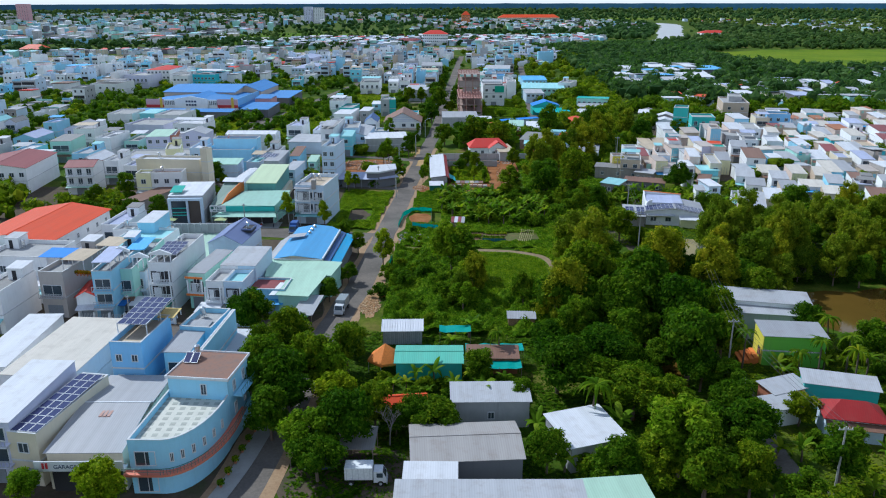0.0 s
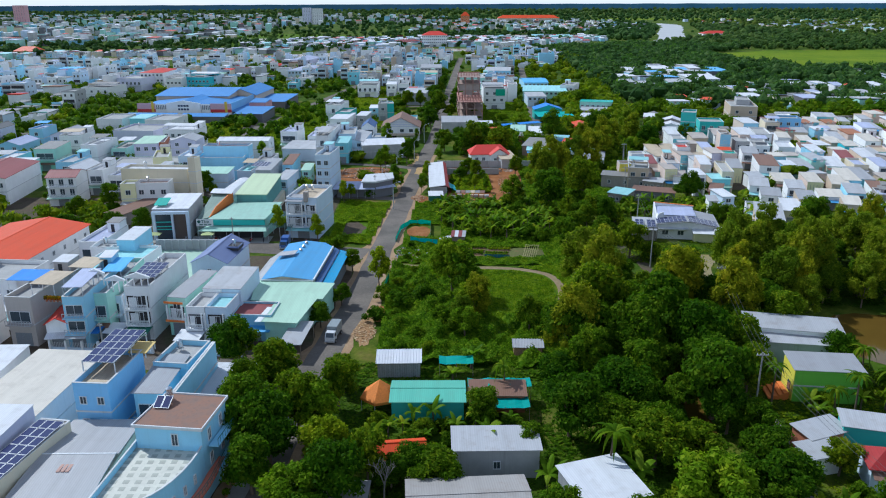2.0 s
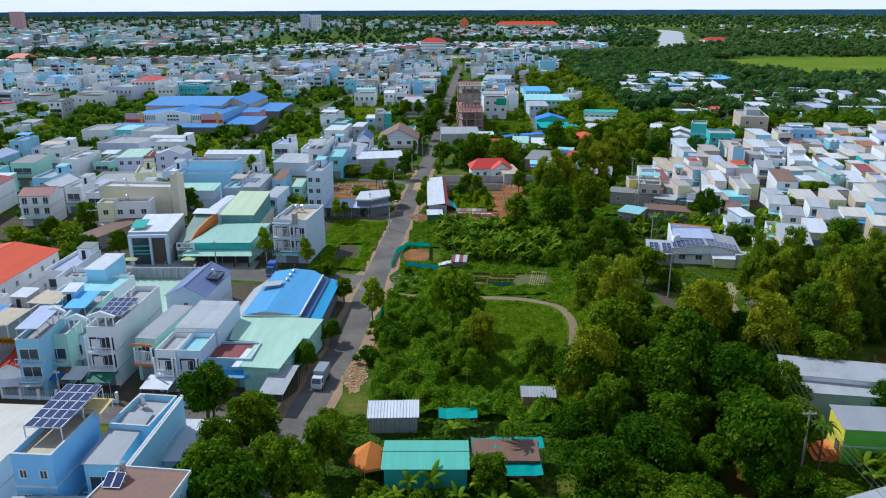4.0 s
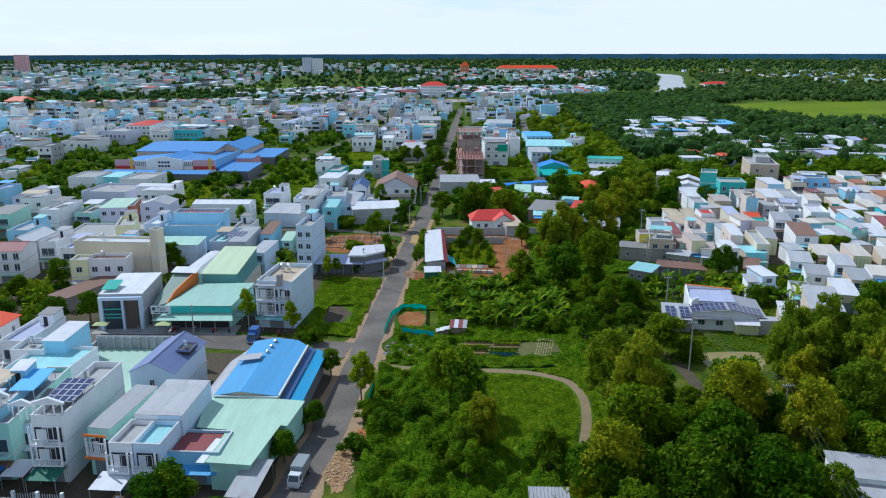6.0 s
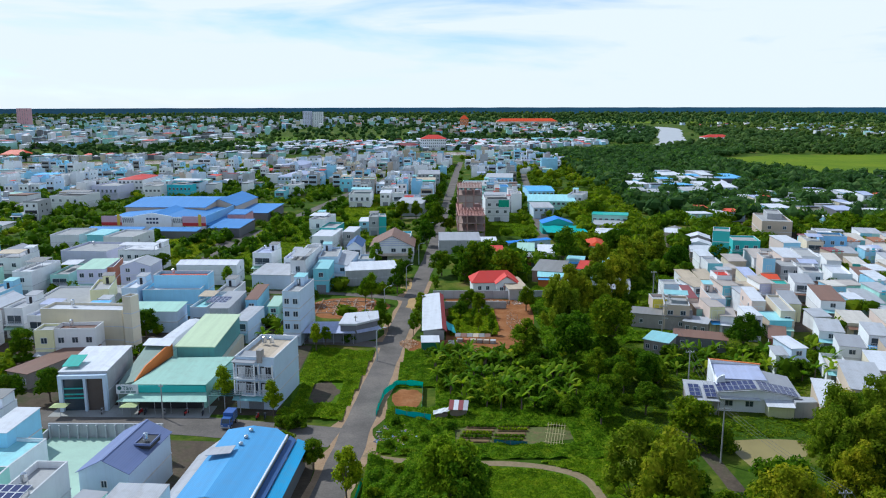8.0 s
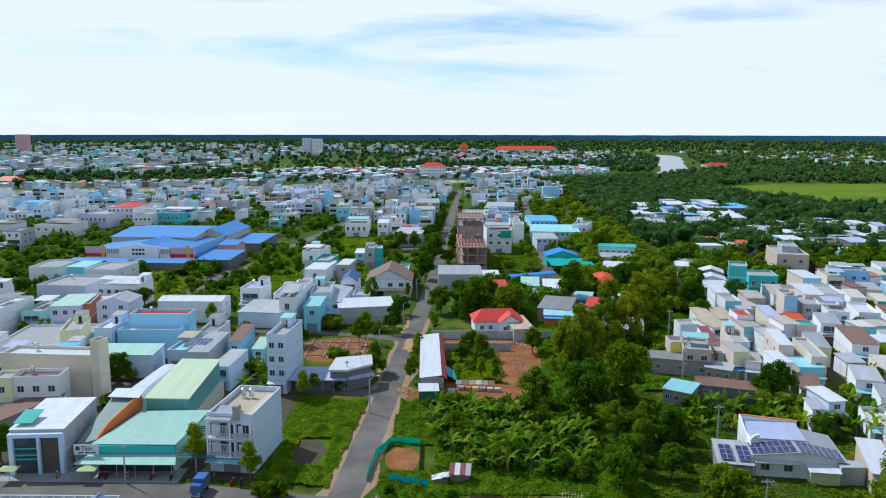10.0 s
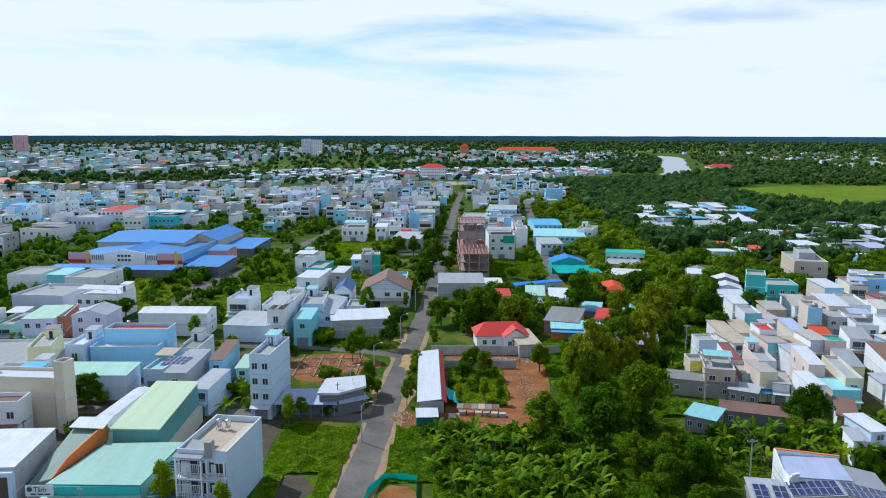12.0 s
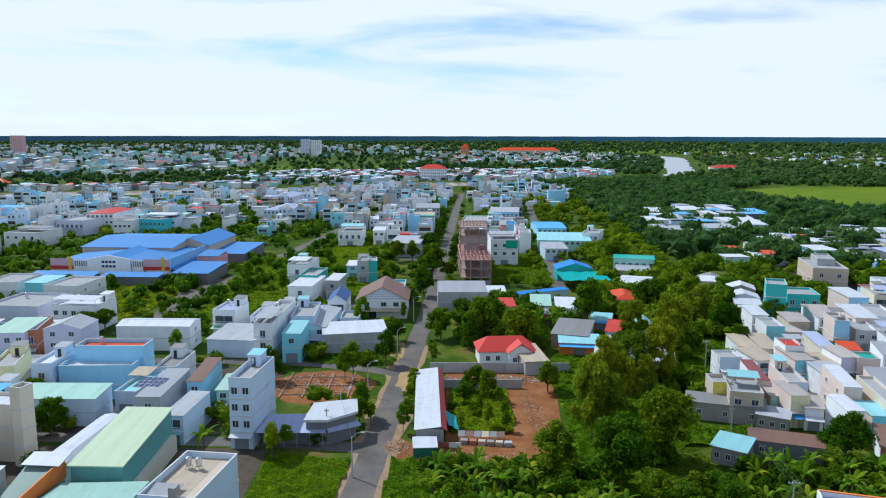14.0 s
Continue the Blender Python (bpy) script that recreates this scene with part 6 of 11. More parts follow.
def steel_frame():
    """The unfinished concrete frame with rust-red formwork: a low front and a tall rear part."""
    root = thing("building_frame", "unfinished concrete frame building with rust-red props", "building site", pose(14.6, 410, 0))
    rust = paint("rust_props", (0.44, 0.22, 0.18), 0.85, 0.5)
    pale_rust = paint("raw_concrete_red", (0.36, 0.25, 0.21), 0.9, 0.5)
    for s in range(6):
        y0, y1 = (-8, 15) if s < 3 else (12, 34)
        w2 = 6.2 if s < 3 else 5.8
        for lo, hi in (((y0, y1),) if s > 2 else ((-8, 15), (15.2, 34))):
            bm = bmesh.new()
            box(bm, -w2, lo, 3.5 * (s + 1) - 0.28, w2, hi, 3.5 * (s + 1))
            part("floor_slab", bm, pale_rust if s != 2 else rust, root)
            for px in (-w2 + 0.3, -w2 / 3, w2 / 3, w2 - 0.3):
                for py in (lo + 0.3, (lo + hi) / 2, hi - 0.4):
                    bm = bmesh.new()
                    box(bm, px - 0.2, py - 0.2, 3.5 * s, px + 0.2, py + 0.2, 3.5 * (s + 1) - 0.28)
                    part("column", bm, rust if s % 2 else pale_rust, root)
    for x0, x1, z0, z1 in ((-3.2, 1.6, 10.6, 17.3), (1.6, 5.6, 14.1, 17.3), (-5.6, -3.2, 14.1, 17.3)):
        bm = bmesh.new()
        box(bm, x0, 12.5, z0, x1, 12.8, z1)
        part("infill_wall", bm, wall_mat("block"), root)
    bm = bmesh.new()
    box(bm, -6.0, -7.6, 0, 6.0, -7.35, 2.2)
    part("hoarding", bm, wall_mat("block"), root)
    for k, (y0, z0, z1) in enumerate(((-7.5, 10.5, 13.0), (-3.0, 10.5, 13.0), (0.5, 10.5, 13.0), (6.0, 10.5, 12.4), (12.4, 21.0, 23.4), (18.0, 21.0, 23.0), (26.0, 21.0, 22.6))):
        bm = bmesh.new()
        for i in range(9):
            px = -5.6 + 1.4 * i
            tube(bm, (px, y0, z0), (px + 0.15, y0, z1), 0.09, 0.08, 4)
        for z in (z0 + 0.7, z1 - 0.3):
            tube(bm, (-5.8, y0, z), (5.8, y0, z), 0.08, 0.08, 4)
        part("scaffold", bm, rust, root)
    bm = bmesh.new()
    for i in range(7):
        box(bm, -5.6 + 1.75 * i, -7.6, 12.9, -5.3 + 1.75 * i, 1.0, 13.05)
    part("formwork", bm, rust, root)


def market():
    """The covered market: ridged blue roofs behind a white gabled front."""
    root = thing("market_hall", "covered market with large blue sheet roofs and a white gabled front", "market hall", pose(-133.2, 439.0, 0, 0, 0, -4))
    root.scale = (0.7, 0.85, 0.95)
    blue = sheeting("sheet_market", (0.085, 0.27, 0.62), rust=0.1)
    bm = bmesh.new()
    prism(bm, [(-34, -27), (34, -27), (34, 62), (-34, 62)], 0, 5.0)
    part("wall", bm, wall_mat("white"), root)

    def roof(x0, x1, y0, y1, z, zr, along):
        if along == "x":
            ym = (y0 + y1) / 2
            qs = ([(x0, y0, z), (x1, y0, z), (x1, ym, zr), (x0, ym, zr)], [(x0, ym, zr), (x1, ym, zr), (x1, y1, z), (x0, y1, z)])
        else:
            xm = (x0 + x1) / 2
            qs = ([(x0, y0, z), (xm, y0, zr), (xm, y1, zr), (x0, y1, z)], [(xm, y0, zr), (x1, y0, z), (x1, y1, z), (xm, y1, zr)])
        for q in qs:
            bm_ = bmesh.new()
            plate(bm_, q, 0.15)
            part("roof", bm_, blue, root)
    for o, z in (([(-38, 3.6), (21, 3.6), (21, 30), (21, 56.4), (-38, 56.4), (-38, 30)], [9.7, 9.7, 11.9] * 2), ([(11, 22), (23.5, 22), (36, 22), (36, 66), (23.5, 66), (11, 66)], [8.5, 11.9, 8.5] * 2), ([(-6, -28), (0, -28), (6, -28), (6, 3.4), (0, 3.4), (-6, 3.4)], [8.9, 10.6, 8.9] * 2)):
        bm = bmesh.new()
        prism(bm, o, 5.02, z)
        part("upper_wall", bm, wall_mat("tan"), root)
    bm = bmesh.new()
    prism(bm, [(34.1, -27), (34.5, -27), (34.5, 62), (34.1, 62)], 0, 9.0)
    part("parapet", bm, wall_mat("blue"), root)
    roof(-7, 7, -29, 3.4, 9.0, 11.0, "y")
    roof(-39, 21.6, 3, 57, 9.8, 12.1, "x")
    roof(10.4, 36.6, 21.4, 66.6, 8.5, 12.2, "y")
    for q in ([(-35.4, -28, 7.4), (-7, -28, 9.1), (-7, 3, 9.1), (-35.4, 3, 7.4)], [(7, -28, 9.1), (33.8, -28, 7.4), (33.8, 21, 7.4), (7, 21, 9.1)]):
        bm = bmesh.new()
        plate(bm, q, 0.15)
        part("roof", bm, blue, root)
    bm = bmesh.new()
    plate(bm, [(34.6, -27, 5.0), (39.5, -27, 4.4), (39.5, 20, 4.4), (34.6, 20, 5.0)], 0.12)
    part("side_roof", bm, blue, root)
    bm = bmesh.new()
    prism(bm, [(21.7, 24), (22.1, 24), (22.1, 36), (21.7, 36)], 0, 11.2)
    part("end_front", bm, wall_mat("white"), root)
    bm = bmesh.new()
    prism(bm, [(-13, -29.6), (0, -29.6), (13, -29.6), (13, -29.0), (0, -29.0), (-13, -29.0)], 0, [9.3, 10.9, 9.3] * 2)
    part("gable_front", bm, wall_mat("white"), root)
    for sx in (-1, 1):
        bm = bmesh.new()
        prism(bm, [(-36 if sx < 0 else 13, -28.4), (-13 if sx < 0 else 36, -28.4), (-13 if sx < 0 else 36, -28.0), (-36 if sx < 0 else 13, -28.0)], 0, 8.8)
        part("side_front", bm, wall_mat("white"), root)
        bm = bmesh.new()
        x0, x1 = (-36, -22) if sx < 0 else (20, 36)
        box(bm, x0, -28.6, 4.4, x1, -28.42, 9.2)
        b = part("banner", bm, plain("pink_cloth", (0.62, 0.40, 0.46), 0.7), root)
        bm = bmesh.new()
        box(bm, x0, -28.7, 4.4, x1, -28.61, 6.0)
        part("stripe", bm, plain("red_ink", (0.5, 0.03, 0.04), 0.5), b)
        bm = bmesh.new()
        box(bm, x0 + 11, -28.75, 4.4, x0 + 13, -28.61, 10.2)
        part("stripe", bm, plain("yellow_ink", (0.7, 0.5, 0.05), 0.5), b)
        for i in range(6):
            put_window(root, "f", sx * (14.2 + 1.35 * i), 28.4, 5.8, 0.9, 2.4)
    for i in range(4):
        for j in range(2):
            bm = bmesh.new()
            box(bm, -4.2 + 2.2 * i, -29.72, 5.6 + 1.9 * j, -2.6 + 2.2 * i, -29.6, 6.6 + 1.9 * j)
            part("sign_bar", bm, plain("dark_ink", (0.03, 0.05, 0.12), 0.5), root)
    for k, (x0, x1, y0, y1, z) in enumerate(((-40, -2, -42, -34, 4.2), (2, 36, -42, -34, 4.2), (40, 62, -36, -8, 5.0), (38, 52, 0, 16, 7.0), (36, 60, 22, 60, 5.0))):
        st_ = thing("market_stall", "market side hall with a blue sheet roof", "stall", pose(-133.2, 439.0, 0, 0, 0, -4), "market stalls")
        st_.scale = (0.7, 0.85, 0.95)
        bm = bmesh.new()
        prism(bm, [(x0 + 0.5, y0 + 0.5), (x1 - 0.5, y0 + 0.5), (x1 - 0.5, y1 - 0.5), (x0 + 0.5, y1 - 0.5)], 0, z - 0.6)
        # dark grey walls stand for the shadow inside open stalls; one is pink
        part("wall", bm, wall_mat("pink" if k == 3 else "dark"), st_)
        bm = bmesh.new()
        plate(bm, [(x0, y0, z - 0.4), (x1, y0, z - 0.4), (x1, y1, z + 0.5), (x0, y1, z + 0.5)])
        part("roof", bm, blue, st_)


def solar_house():
    root = thing("solar_house", "white bungalow with curved parapets and rooftop solar panels", "house", pose(62.5, 208.5, 0, 0, 0, -9))
    white = wall_mat("white")
    bm = bmesh.new()
    prism(bm, [(-7, -5), (0.5, -5), (8.6, -5), (8.6, -0.8), (0.5, -0.8), (-7, -0.8)], 0, [3.9, 4.8, 3.4, 3.6, 5.0, 4.1])
    prism(bm, [(-6.5, -0.7), (3.5, -0.7), (3.5, 7), (-6.5, 7)], 0, [5.0, 5.0, 5.5, 5.5])
    part("wall", bm, white, root)
    for q in ([(-7.3, -5.5, 4.0), (0.5, -5.5, 4.95), (0.5, -0.75, 5.2), (-7.3, -0.75, 4.2)], [(0.5, -5.5, 4.95), (8.9, -5.5, 3.5), (8.9, -0.75, 3.7), (0.5, -0.75, 5.2)]):
        bm = bmesh.new()
        plate(bm, q, 0.1)
        part("roof", bm, roof_mat("tin"), root)
    bm = bmesh.new()
    plate(bm, [(-6.3, -0.65, 5.25), (3.3, -0.65, 5.25), (3.3, 6.9, 5.75), (-6.3, 6.9, 5.75)])
    part("roof", bm, roof_mat("lilac"), root, "pale blue-grey rear roof")
    bm = bmesh.new()
    prism(bm, [(3.6, -0.7), (8.6, -0.7), (8.6, 5), (3.6, 6)], 0, [4.2, 3.5, 4.0, 4.8])
    part("rear_wing", bm, wall_mat("grey"), root)
    bm = bmesh.new()
    plate(bm, [(3.55, -0.72, 4.4), (8.9, -0.72, 3.75), (8.9, 5.3, 4.2), (3.55, 6.2, 5.0)])
    part("roof", bm, roof_mat("grey"), root)
    for n_, o, tops in (("parapet", [(-6.8, -2.0), (-6.5, -2.0), (-6.5, 7.2), (-6.8, 7.2)], [4.4, 4.4, 6.7, 6.7]), ("parapet", [(-6.5, 7.02), (3.8, 7.02), (3.8, 7.3), (-6.5, 7.3)], [6.6, 5.9, 5.9, 6.6])):
        bm = bmesh.new()
        prism(bm, o, 0, tops)
        part(n_, bm, white, root)
    bm = bmesh.new()
    plate(bm, [(-6.6, 6.95, 6.75), (3.9, 6.95, 6.05), (3.9, 7.4, 6.05), (-6.6, 7.4, 6.75)], 0.14)
    part("coping", bm, wall_mat("orange"), root, "orange-red coping")
    bm = bmesh.new()
    for k in range(6):
        a0, a1 = radians(90 + 15 * k), radians(105 + 15 * k)
        prism(bm, [(-5.0 + 1.6 * math.cos(a1), -1.2), (-5.0 + 1.6 * math.cos(a0), -1.2), (-5.0 + 1.6 * math.cos(a0), -0.72), (-5.0 + 1.6 * math.cos(a1), -0.72)], 4.0, 4.6 + 1.5 * math.sin((a0 + a1) / 2))
    part("scroll", bm, white, root, "curved white parapet end")
    bm = bmesh.new()
    box(bm, 2.2, -7.2, 0, 7.0, -5.02, 2.3)
    part("annex", bm, wall_mat("butter"), root, "yellow washed annex wall")
    bm = bmesh.new()
    plate(bm, [(1.8, -7.7, 2.45), (7.1, -7.7, 2.45), (7.1, -5.02, 2.95), (1.8, -5.02, 2.95)])
    part("porch_roof", bm, roof_mat("white"), root)
    bm = bmesh.new()
    plate(bm, [(-6.7, -6.1, 2.95), (0.9, -6.1, 2.95), (0.9, -5.03, 3.15), (-6.7, -5.03, 3.15)])
    part("porch_roof", bm, roof_mat("white"), root)
    bm = bmesh.new()
    prism(bm, [(7.15, -6.9), (11.4, -6.2), (11.4, -3.6), (8.7, -3.6), (8.7, -5.05), (7.15, -5.05)], 0, 3.3)
    part("side_wall", bm, wall_mat("grey"), root)
    for px in (-4.8, -0.9):
        put_window(root, "f", px, 5.0, 1.1, 1.6, 1.3)
    base_m = pose(62.5, 208.5, 0, 0, 0, -9)
    solar_panels(base_m @ pose(-3.35, -3.1, 4.68, 2.7, -7.0, 0), 7, 2, 1.02, 2.1)
    solar_panels(base_m @ pose(4.6, -3.1, 4.42, 2.7, 9.8, 0), 7, 2, 1.02, 2.1)
    c = thing("carport", "low timber carport carrying two rows of solar panels", "carport", pose(52.3, 206.6, 0, 0, 0, -12))
    bm = bmesh.new()
    plate(bm, [(-3.4, -4.4, 3.1), (2.8, -4.4, 3.1), (2.8, 4.4, 4.0), (-3.4, 4.4, 4.0)])
    part("roof", bm, roof_mat("tin"), c)
    bm = bmesh.new()
    prism(bm, [(-3.2, -3.6), (2.6, -3.6), (2.6, 4.2), (-3.2, 4.2)], 0, 2.7)
    part("wall", bm, wall_mat("block"), c)
    for i in range(4):
        bm = bmesh.new()
        box(bm, -3.3 + 2 * i, -4.3, 0, -3.15 + 2 * i, -4.15, 3.1)
        part("post", bm, TIMBER, c)
    for px in (-1.6, 1.4):
        solar_panels(pose(52.3, 206.6, 0, 0, 0, -12) @ pose(px, -0.8, 3.75, 5.8, 0, 0), 2, 3, 1.05, 1.7)


def net_shelter(x0, y0, x1, y1, z, label, col=(0.0, 0.28, 0.24)):
    s = thing("net_shelter", label, "shade net", Matrix(), "shade nets")
    nx, ny = max(3, int(abs(x1 - x0) / 1.0)), 4
    bm = bmesh.new()
    g = [[bm.verts.new((x0 + (x1 - x0) * i / nx, y0 + (y1 - y0) * j / ny, z - 0.22 * math.sin(math.pi * ((i * 3 / nx) % 1)) + 0.12 * noise.noise((i * 0.7, j * 0.9, x0)))) for i in range(nx + 1)] for j in range(ny + 1)]
    for j in range(ny):
        for i in range(nx):
            bm.faces.new((g[j][i], g[j][i + 1], g[j + 1][i + 1], g[j + 1][i]))
    part("net", bm, plain("net_%d" % int(col[1] * 100), col, 0.8), s)
    for px in (x0 + 0.1, (x0 + x1) / 2, x1 - 0.1):
        for py in (y0 + 0.1, y1 - 0.1):
            bm = bmesh.new()
            tube(bm, (px, py, 0), (px, py, z), 0.05, 0.04, 6)
            part("post", bm, TIMBER, s)


def tent():
    s = thing("garden_tent", "six-sided orange cloth garden pavilion", "tent", pose(-11.2, 118.9, 0))
    bm = bmesh.new()
    r, k = 3.1, 6
    low = [bm.verts.new((r * math.cos(2 * math.pi * i / k + 0.3), r * math.sin(2 * math.pi * i / k + 0.3), 2.5)) for i in range(k)]
    val = [bm.verts.new((r * math.cos(2 * math.pi * i / k + 0.3), r * math.sin(2 * math.pi * i / k + 0.3), 2.1)) for i in range(k)]
    top = bm.verts.new((0, 0, 5.0))
    for i in range(k):
        bm.faces.new((low[i], low[(i + 1) % k], top))
        bm.faces.new((val[i], val[(i + 1) % k], low[(i + 1) % k], low[i]))
    part("canopy", bm, plain("orange_cloth", (0.72, 0.22, 0.03), 0.75), s)
    for i in range(k):
        bm = bmesh.new()
        a = 2 * math.pi * i / k + 0.3
        tube(bm, (2.95 * math.cos(a), 2.95 * math.sin(a), 0), (2.95 * math.cos(a), 2.95 * math.sin(a), 2.5), 0.05, 0.05, 6)
        part("pole", bm, RAIL, s)


def plank_shed(x, y, w, d, h, rise, yaw, plank, col, rm, label):
    """A shed of upright boards, each one apart, under a ribbed sheet roof."""
    rng = random.Random(int(x * 7 + y))
    root = thing("shed", label, "shed", pose(x, y, 0, 0, 0, yaw))
    a, b = w / 2, d / 2
    bm = bmesh.new()
    prism(bm, [(-a + 0.06, -b + 0.06), (a - 0.06, -b + 0.06), (a - 0.06, b - 0.06), (-a + 0.06, b - 0.06)], 0, h - 0.05)
    wall = part("wall", bm, DARK, root)
    wood = paint("shed_boards_%d" % int(col[0] * 100), col, 0.9, 0.55, scale=1.2, bump=0.5)
    n = int(w / plank)
    for sy in (-b, b - 0.06):
        for i in range(n):
            x0 = -a + w * i / n
            bm = bmesh.new()
            off = rng.uniform(0, 0.05)
            box(bm, x0 + 0.012, sy - off, 0.03, x0 + w / n - 0.012, sy + 0.06 - off, h + (rise if sy > 0 else 0) - rng.uniform(0.02, 0.12))
            part("board", bm, wood, wall)
    n = int(d / plank)
    for sx in (-a, a - 0.06):
        for i in range(n):
            y0 = -b + d * i / n
            bm = bmesh.new()
            box(bm, sx - 0.02, y0 + 0.012, 0.03, sx + 0.08, y0 + d / n - 0.012, h + rise * i / n - 0.05)
            part("board", bm, wood, wall)
    bm = bmesh.new()
    o = 0.3
    plate(bm, [(-a - o, -b - o, h + 0.02), (a + o, -b - o, h + 0.02), (a + o, b + o, h + rise + 0.06), (-a - o, b + o, h + rise + 0.06)], 0.05)
    roof = part("roof", bm, roof_mat(rm), root)
    n = int(w / 0.42)
    for i in range(n + 1):
        x0 = -a - o + (w + 2 * o - 0.08) * i / n
        bm = bmesh.new()
        plate(bm, [(x0, -b - o - 0.04, h + 0.10), (x0 + 0.1, -b - o - 0.04, h + 0.10), (x0 + 0.1, b + o + 0.03, h + rise + 0.14), (x0, b + o + 0.03, h + rise + 0.14)], 0.09)
        part("rib", bm, roof_mat(rm), roof)


corner_house()
workshop_hall()
blue_hall()
green_annex()
gabled_blue()
green_shops()
red_roof_house()
long_shed()
corner_shop()
striped_gable()
steel_frame()
market()
solar_house()
plank_shed(-8.9, 130.6, 7.0, 3.4, 2.7, 0.6, 1.0, 0.36, (0.34, 0.33, 0.34), "white", "grey board shed with a white ribbed roof")
plank_shed(13.4, 137.0, 4.9, 2.2, 2.0, 0.35, -3.0, 0.22, (0.40, 0.24, 0.12), "tin", "low brown bamboo hut with a pale tin roof")
net_shelter(2.2, 119.8, 12.0, 122.6, 3.2, "sagging green shade net over a garden")
net_shelter(3.8, 114.6, 11.2, 118.0, 2.6, "teal shade net beside a shelter")
net_shelter(-2.2, 128.8, 3.5, 131.8, 2.6, "small bright green shade net")
net_shelter(47.5, 392, 66, 411, 4.4, "large turquoise net over a site", (0.0, 0.36, 0.32))
house(55.6, 417.5, 14.2, 10, 5.2, wall="teal", roof="gable", rm="blue", rise=2.2, over=0.4, front=False, label="open store with a deep blue gabled sheet roof")
house(36.2, 378, 24.0, 2.8, 3.1, wall="pale", roof="shed", rm="blue", rise=0.25, yaw=25, front=False, label="long covered walkway with a bright blue sheet roof")
tent()


def wide_shed(x, y, w, d, yaw, h, wall, rm, label):
    house(x, y, w, d, h, yaw=yaw, wall=wall, roof="shed", rm=rm, rise=0.4, front=False, sides="f", side_n=3, label=label)


wide_shed(60.5, 262.5, 15.5, 5.0, -19, 4.0, "block", "old", "long unpainted block shed with a grey roof")
wide_shed(68.5, 257.0, 6.0, 4.6, -30, 3.4, "block", "tin", "end shed of unpainted blocks")
wide_shed(64.8, 243.8, 12.5, 4.6, -20, 3.4, "dark", "brown", "dark timber shed with brown roof")
wide_shed(54.2, 242.0, 6.0, 6.5, -35, 3.4, "block", "aqua", "small shed with aqua blue roof sheets")
wide_shed(17.6, 94.6, 8.0, 7.8, 18, 4.0, "grey", "white", "shed with a bright white metal roof")
wide_shed(-88.5, 228, 6.0, 20, -22, 3.6, "block", "brown", "long shed with weathered brown tile roof")


def open_shop():
    """The tall shop front with its dark recess, set before the grey shop."""
    root = thing("open_store", "tall open shop front with dark recess and pale frame", "store", pose(-71.93, 206.38, 0, 0, 0, 2.9))
    for x0, x1, z0, z1 in ((-4.7, -3.9, 0, 7.6), (0.2, 0.7, 0, 6.9), (4.0, 4.7, 0, 7.6), (-3.9, 4.0, 6.9, 7.6)):
        bm = bmesh.new()
        box(bm, x0, -0.9, z0, x1, 0.1, z1)
        part("pier", bm, wall_mat("pale"), root)
    bm = bmesh.new()
    box(bm, -3.9, -0.25, 0.05, 0.2, -0.15, 6.9)
    part("glazing", bm, GLASS, root)
    # dark brown sheet carries the shade of the open shop's inside
    bm = bmesh.new()
    box(bm, 0.7, -0.25, 0.05, 4.0, -0.15, 6.9)
    part("recess", bm, paint("shade_brown", (0.10, 0.075, 0.06)), root)
    for z in (2.6, 3.4, 4.6):
        bm = bmesh.new()
        box(bm, -3.9, -0.4, z, 0.2, -0.25, z + 0.25)
        part("transom", bm, wall_mat("teal"), root)
    bm = bmesh.new()
    plate(bm, [(-4.5, 1.2, 8.9), (-1.2, 1.2, 8.9), (-1.2, 6.0, 9.7), (-4.5, 6.0, 9.7)], 0.1)
    part("canopy", bm, roof_mat("teal"), root)


open_shop()


def built(x, y):
    """The house that stands at a place."""
    return min((o for o in bpy.data.objects if not o.parent and o.name.split(".")[0] == "house"), key=lambda o: (o.location.x - x) ** 2 + (o.location.y - y) ** 2)


def front_balcony(root, x0, x1, y, z, deep, lattice=False, open_h=2.5):
    """A balcony slab with a barred rail before a near-black sheet, the recess's shade as colour; with a lattice, a
    screen of bars above the rail.
    """
    bm = bmesh.new()
    box(bm, x0, y - deep, z - 0.16, x1, y + 0.02, z)
    b = part("balcony", bm, wall_mat("white"), root)
    bm = bmesh.new()
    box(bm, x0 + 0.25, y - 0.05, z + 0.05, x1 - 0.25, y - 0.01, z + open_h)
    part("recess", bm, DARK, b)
    bm = bmesh.new()
    box(bm, x0 + 0.5, y - 0.1, z + 0.05, (x0 + x1) / 2 - 0.2, y - 0.055, z + open_h - 0.3)
    part("door", bm, FRAME, b)
    top = z + (open_h if lattice else 1.0)
    k = max(6, int((x1 - x0) / 0.32))
    xs = [x0 + 0.05 + c + i * (x1 - x0 - 0.18) / k for i in range(k + 1) for c in (0, 0.08)]
    part("rail", openwork(xs, [z, z + 0.08, top - 0.1, top], y - deep + 0.02, y - deep + 0.1), FRAME, b)
    for px in (x0, x1 - 0.22):
        bm = bmesh.new()
        box(bm, px, y - deep, z, px + 0.22, y - deep + 0.22, z + open_h + 0.6)
        part("pillar", bm, wall_mat("white"), b)


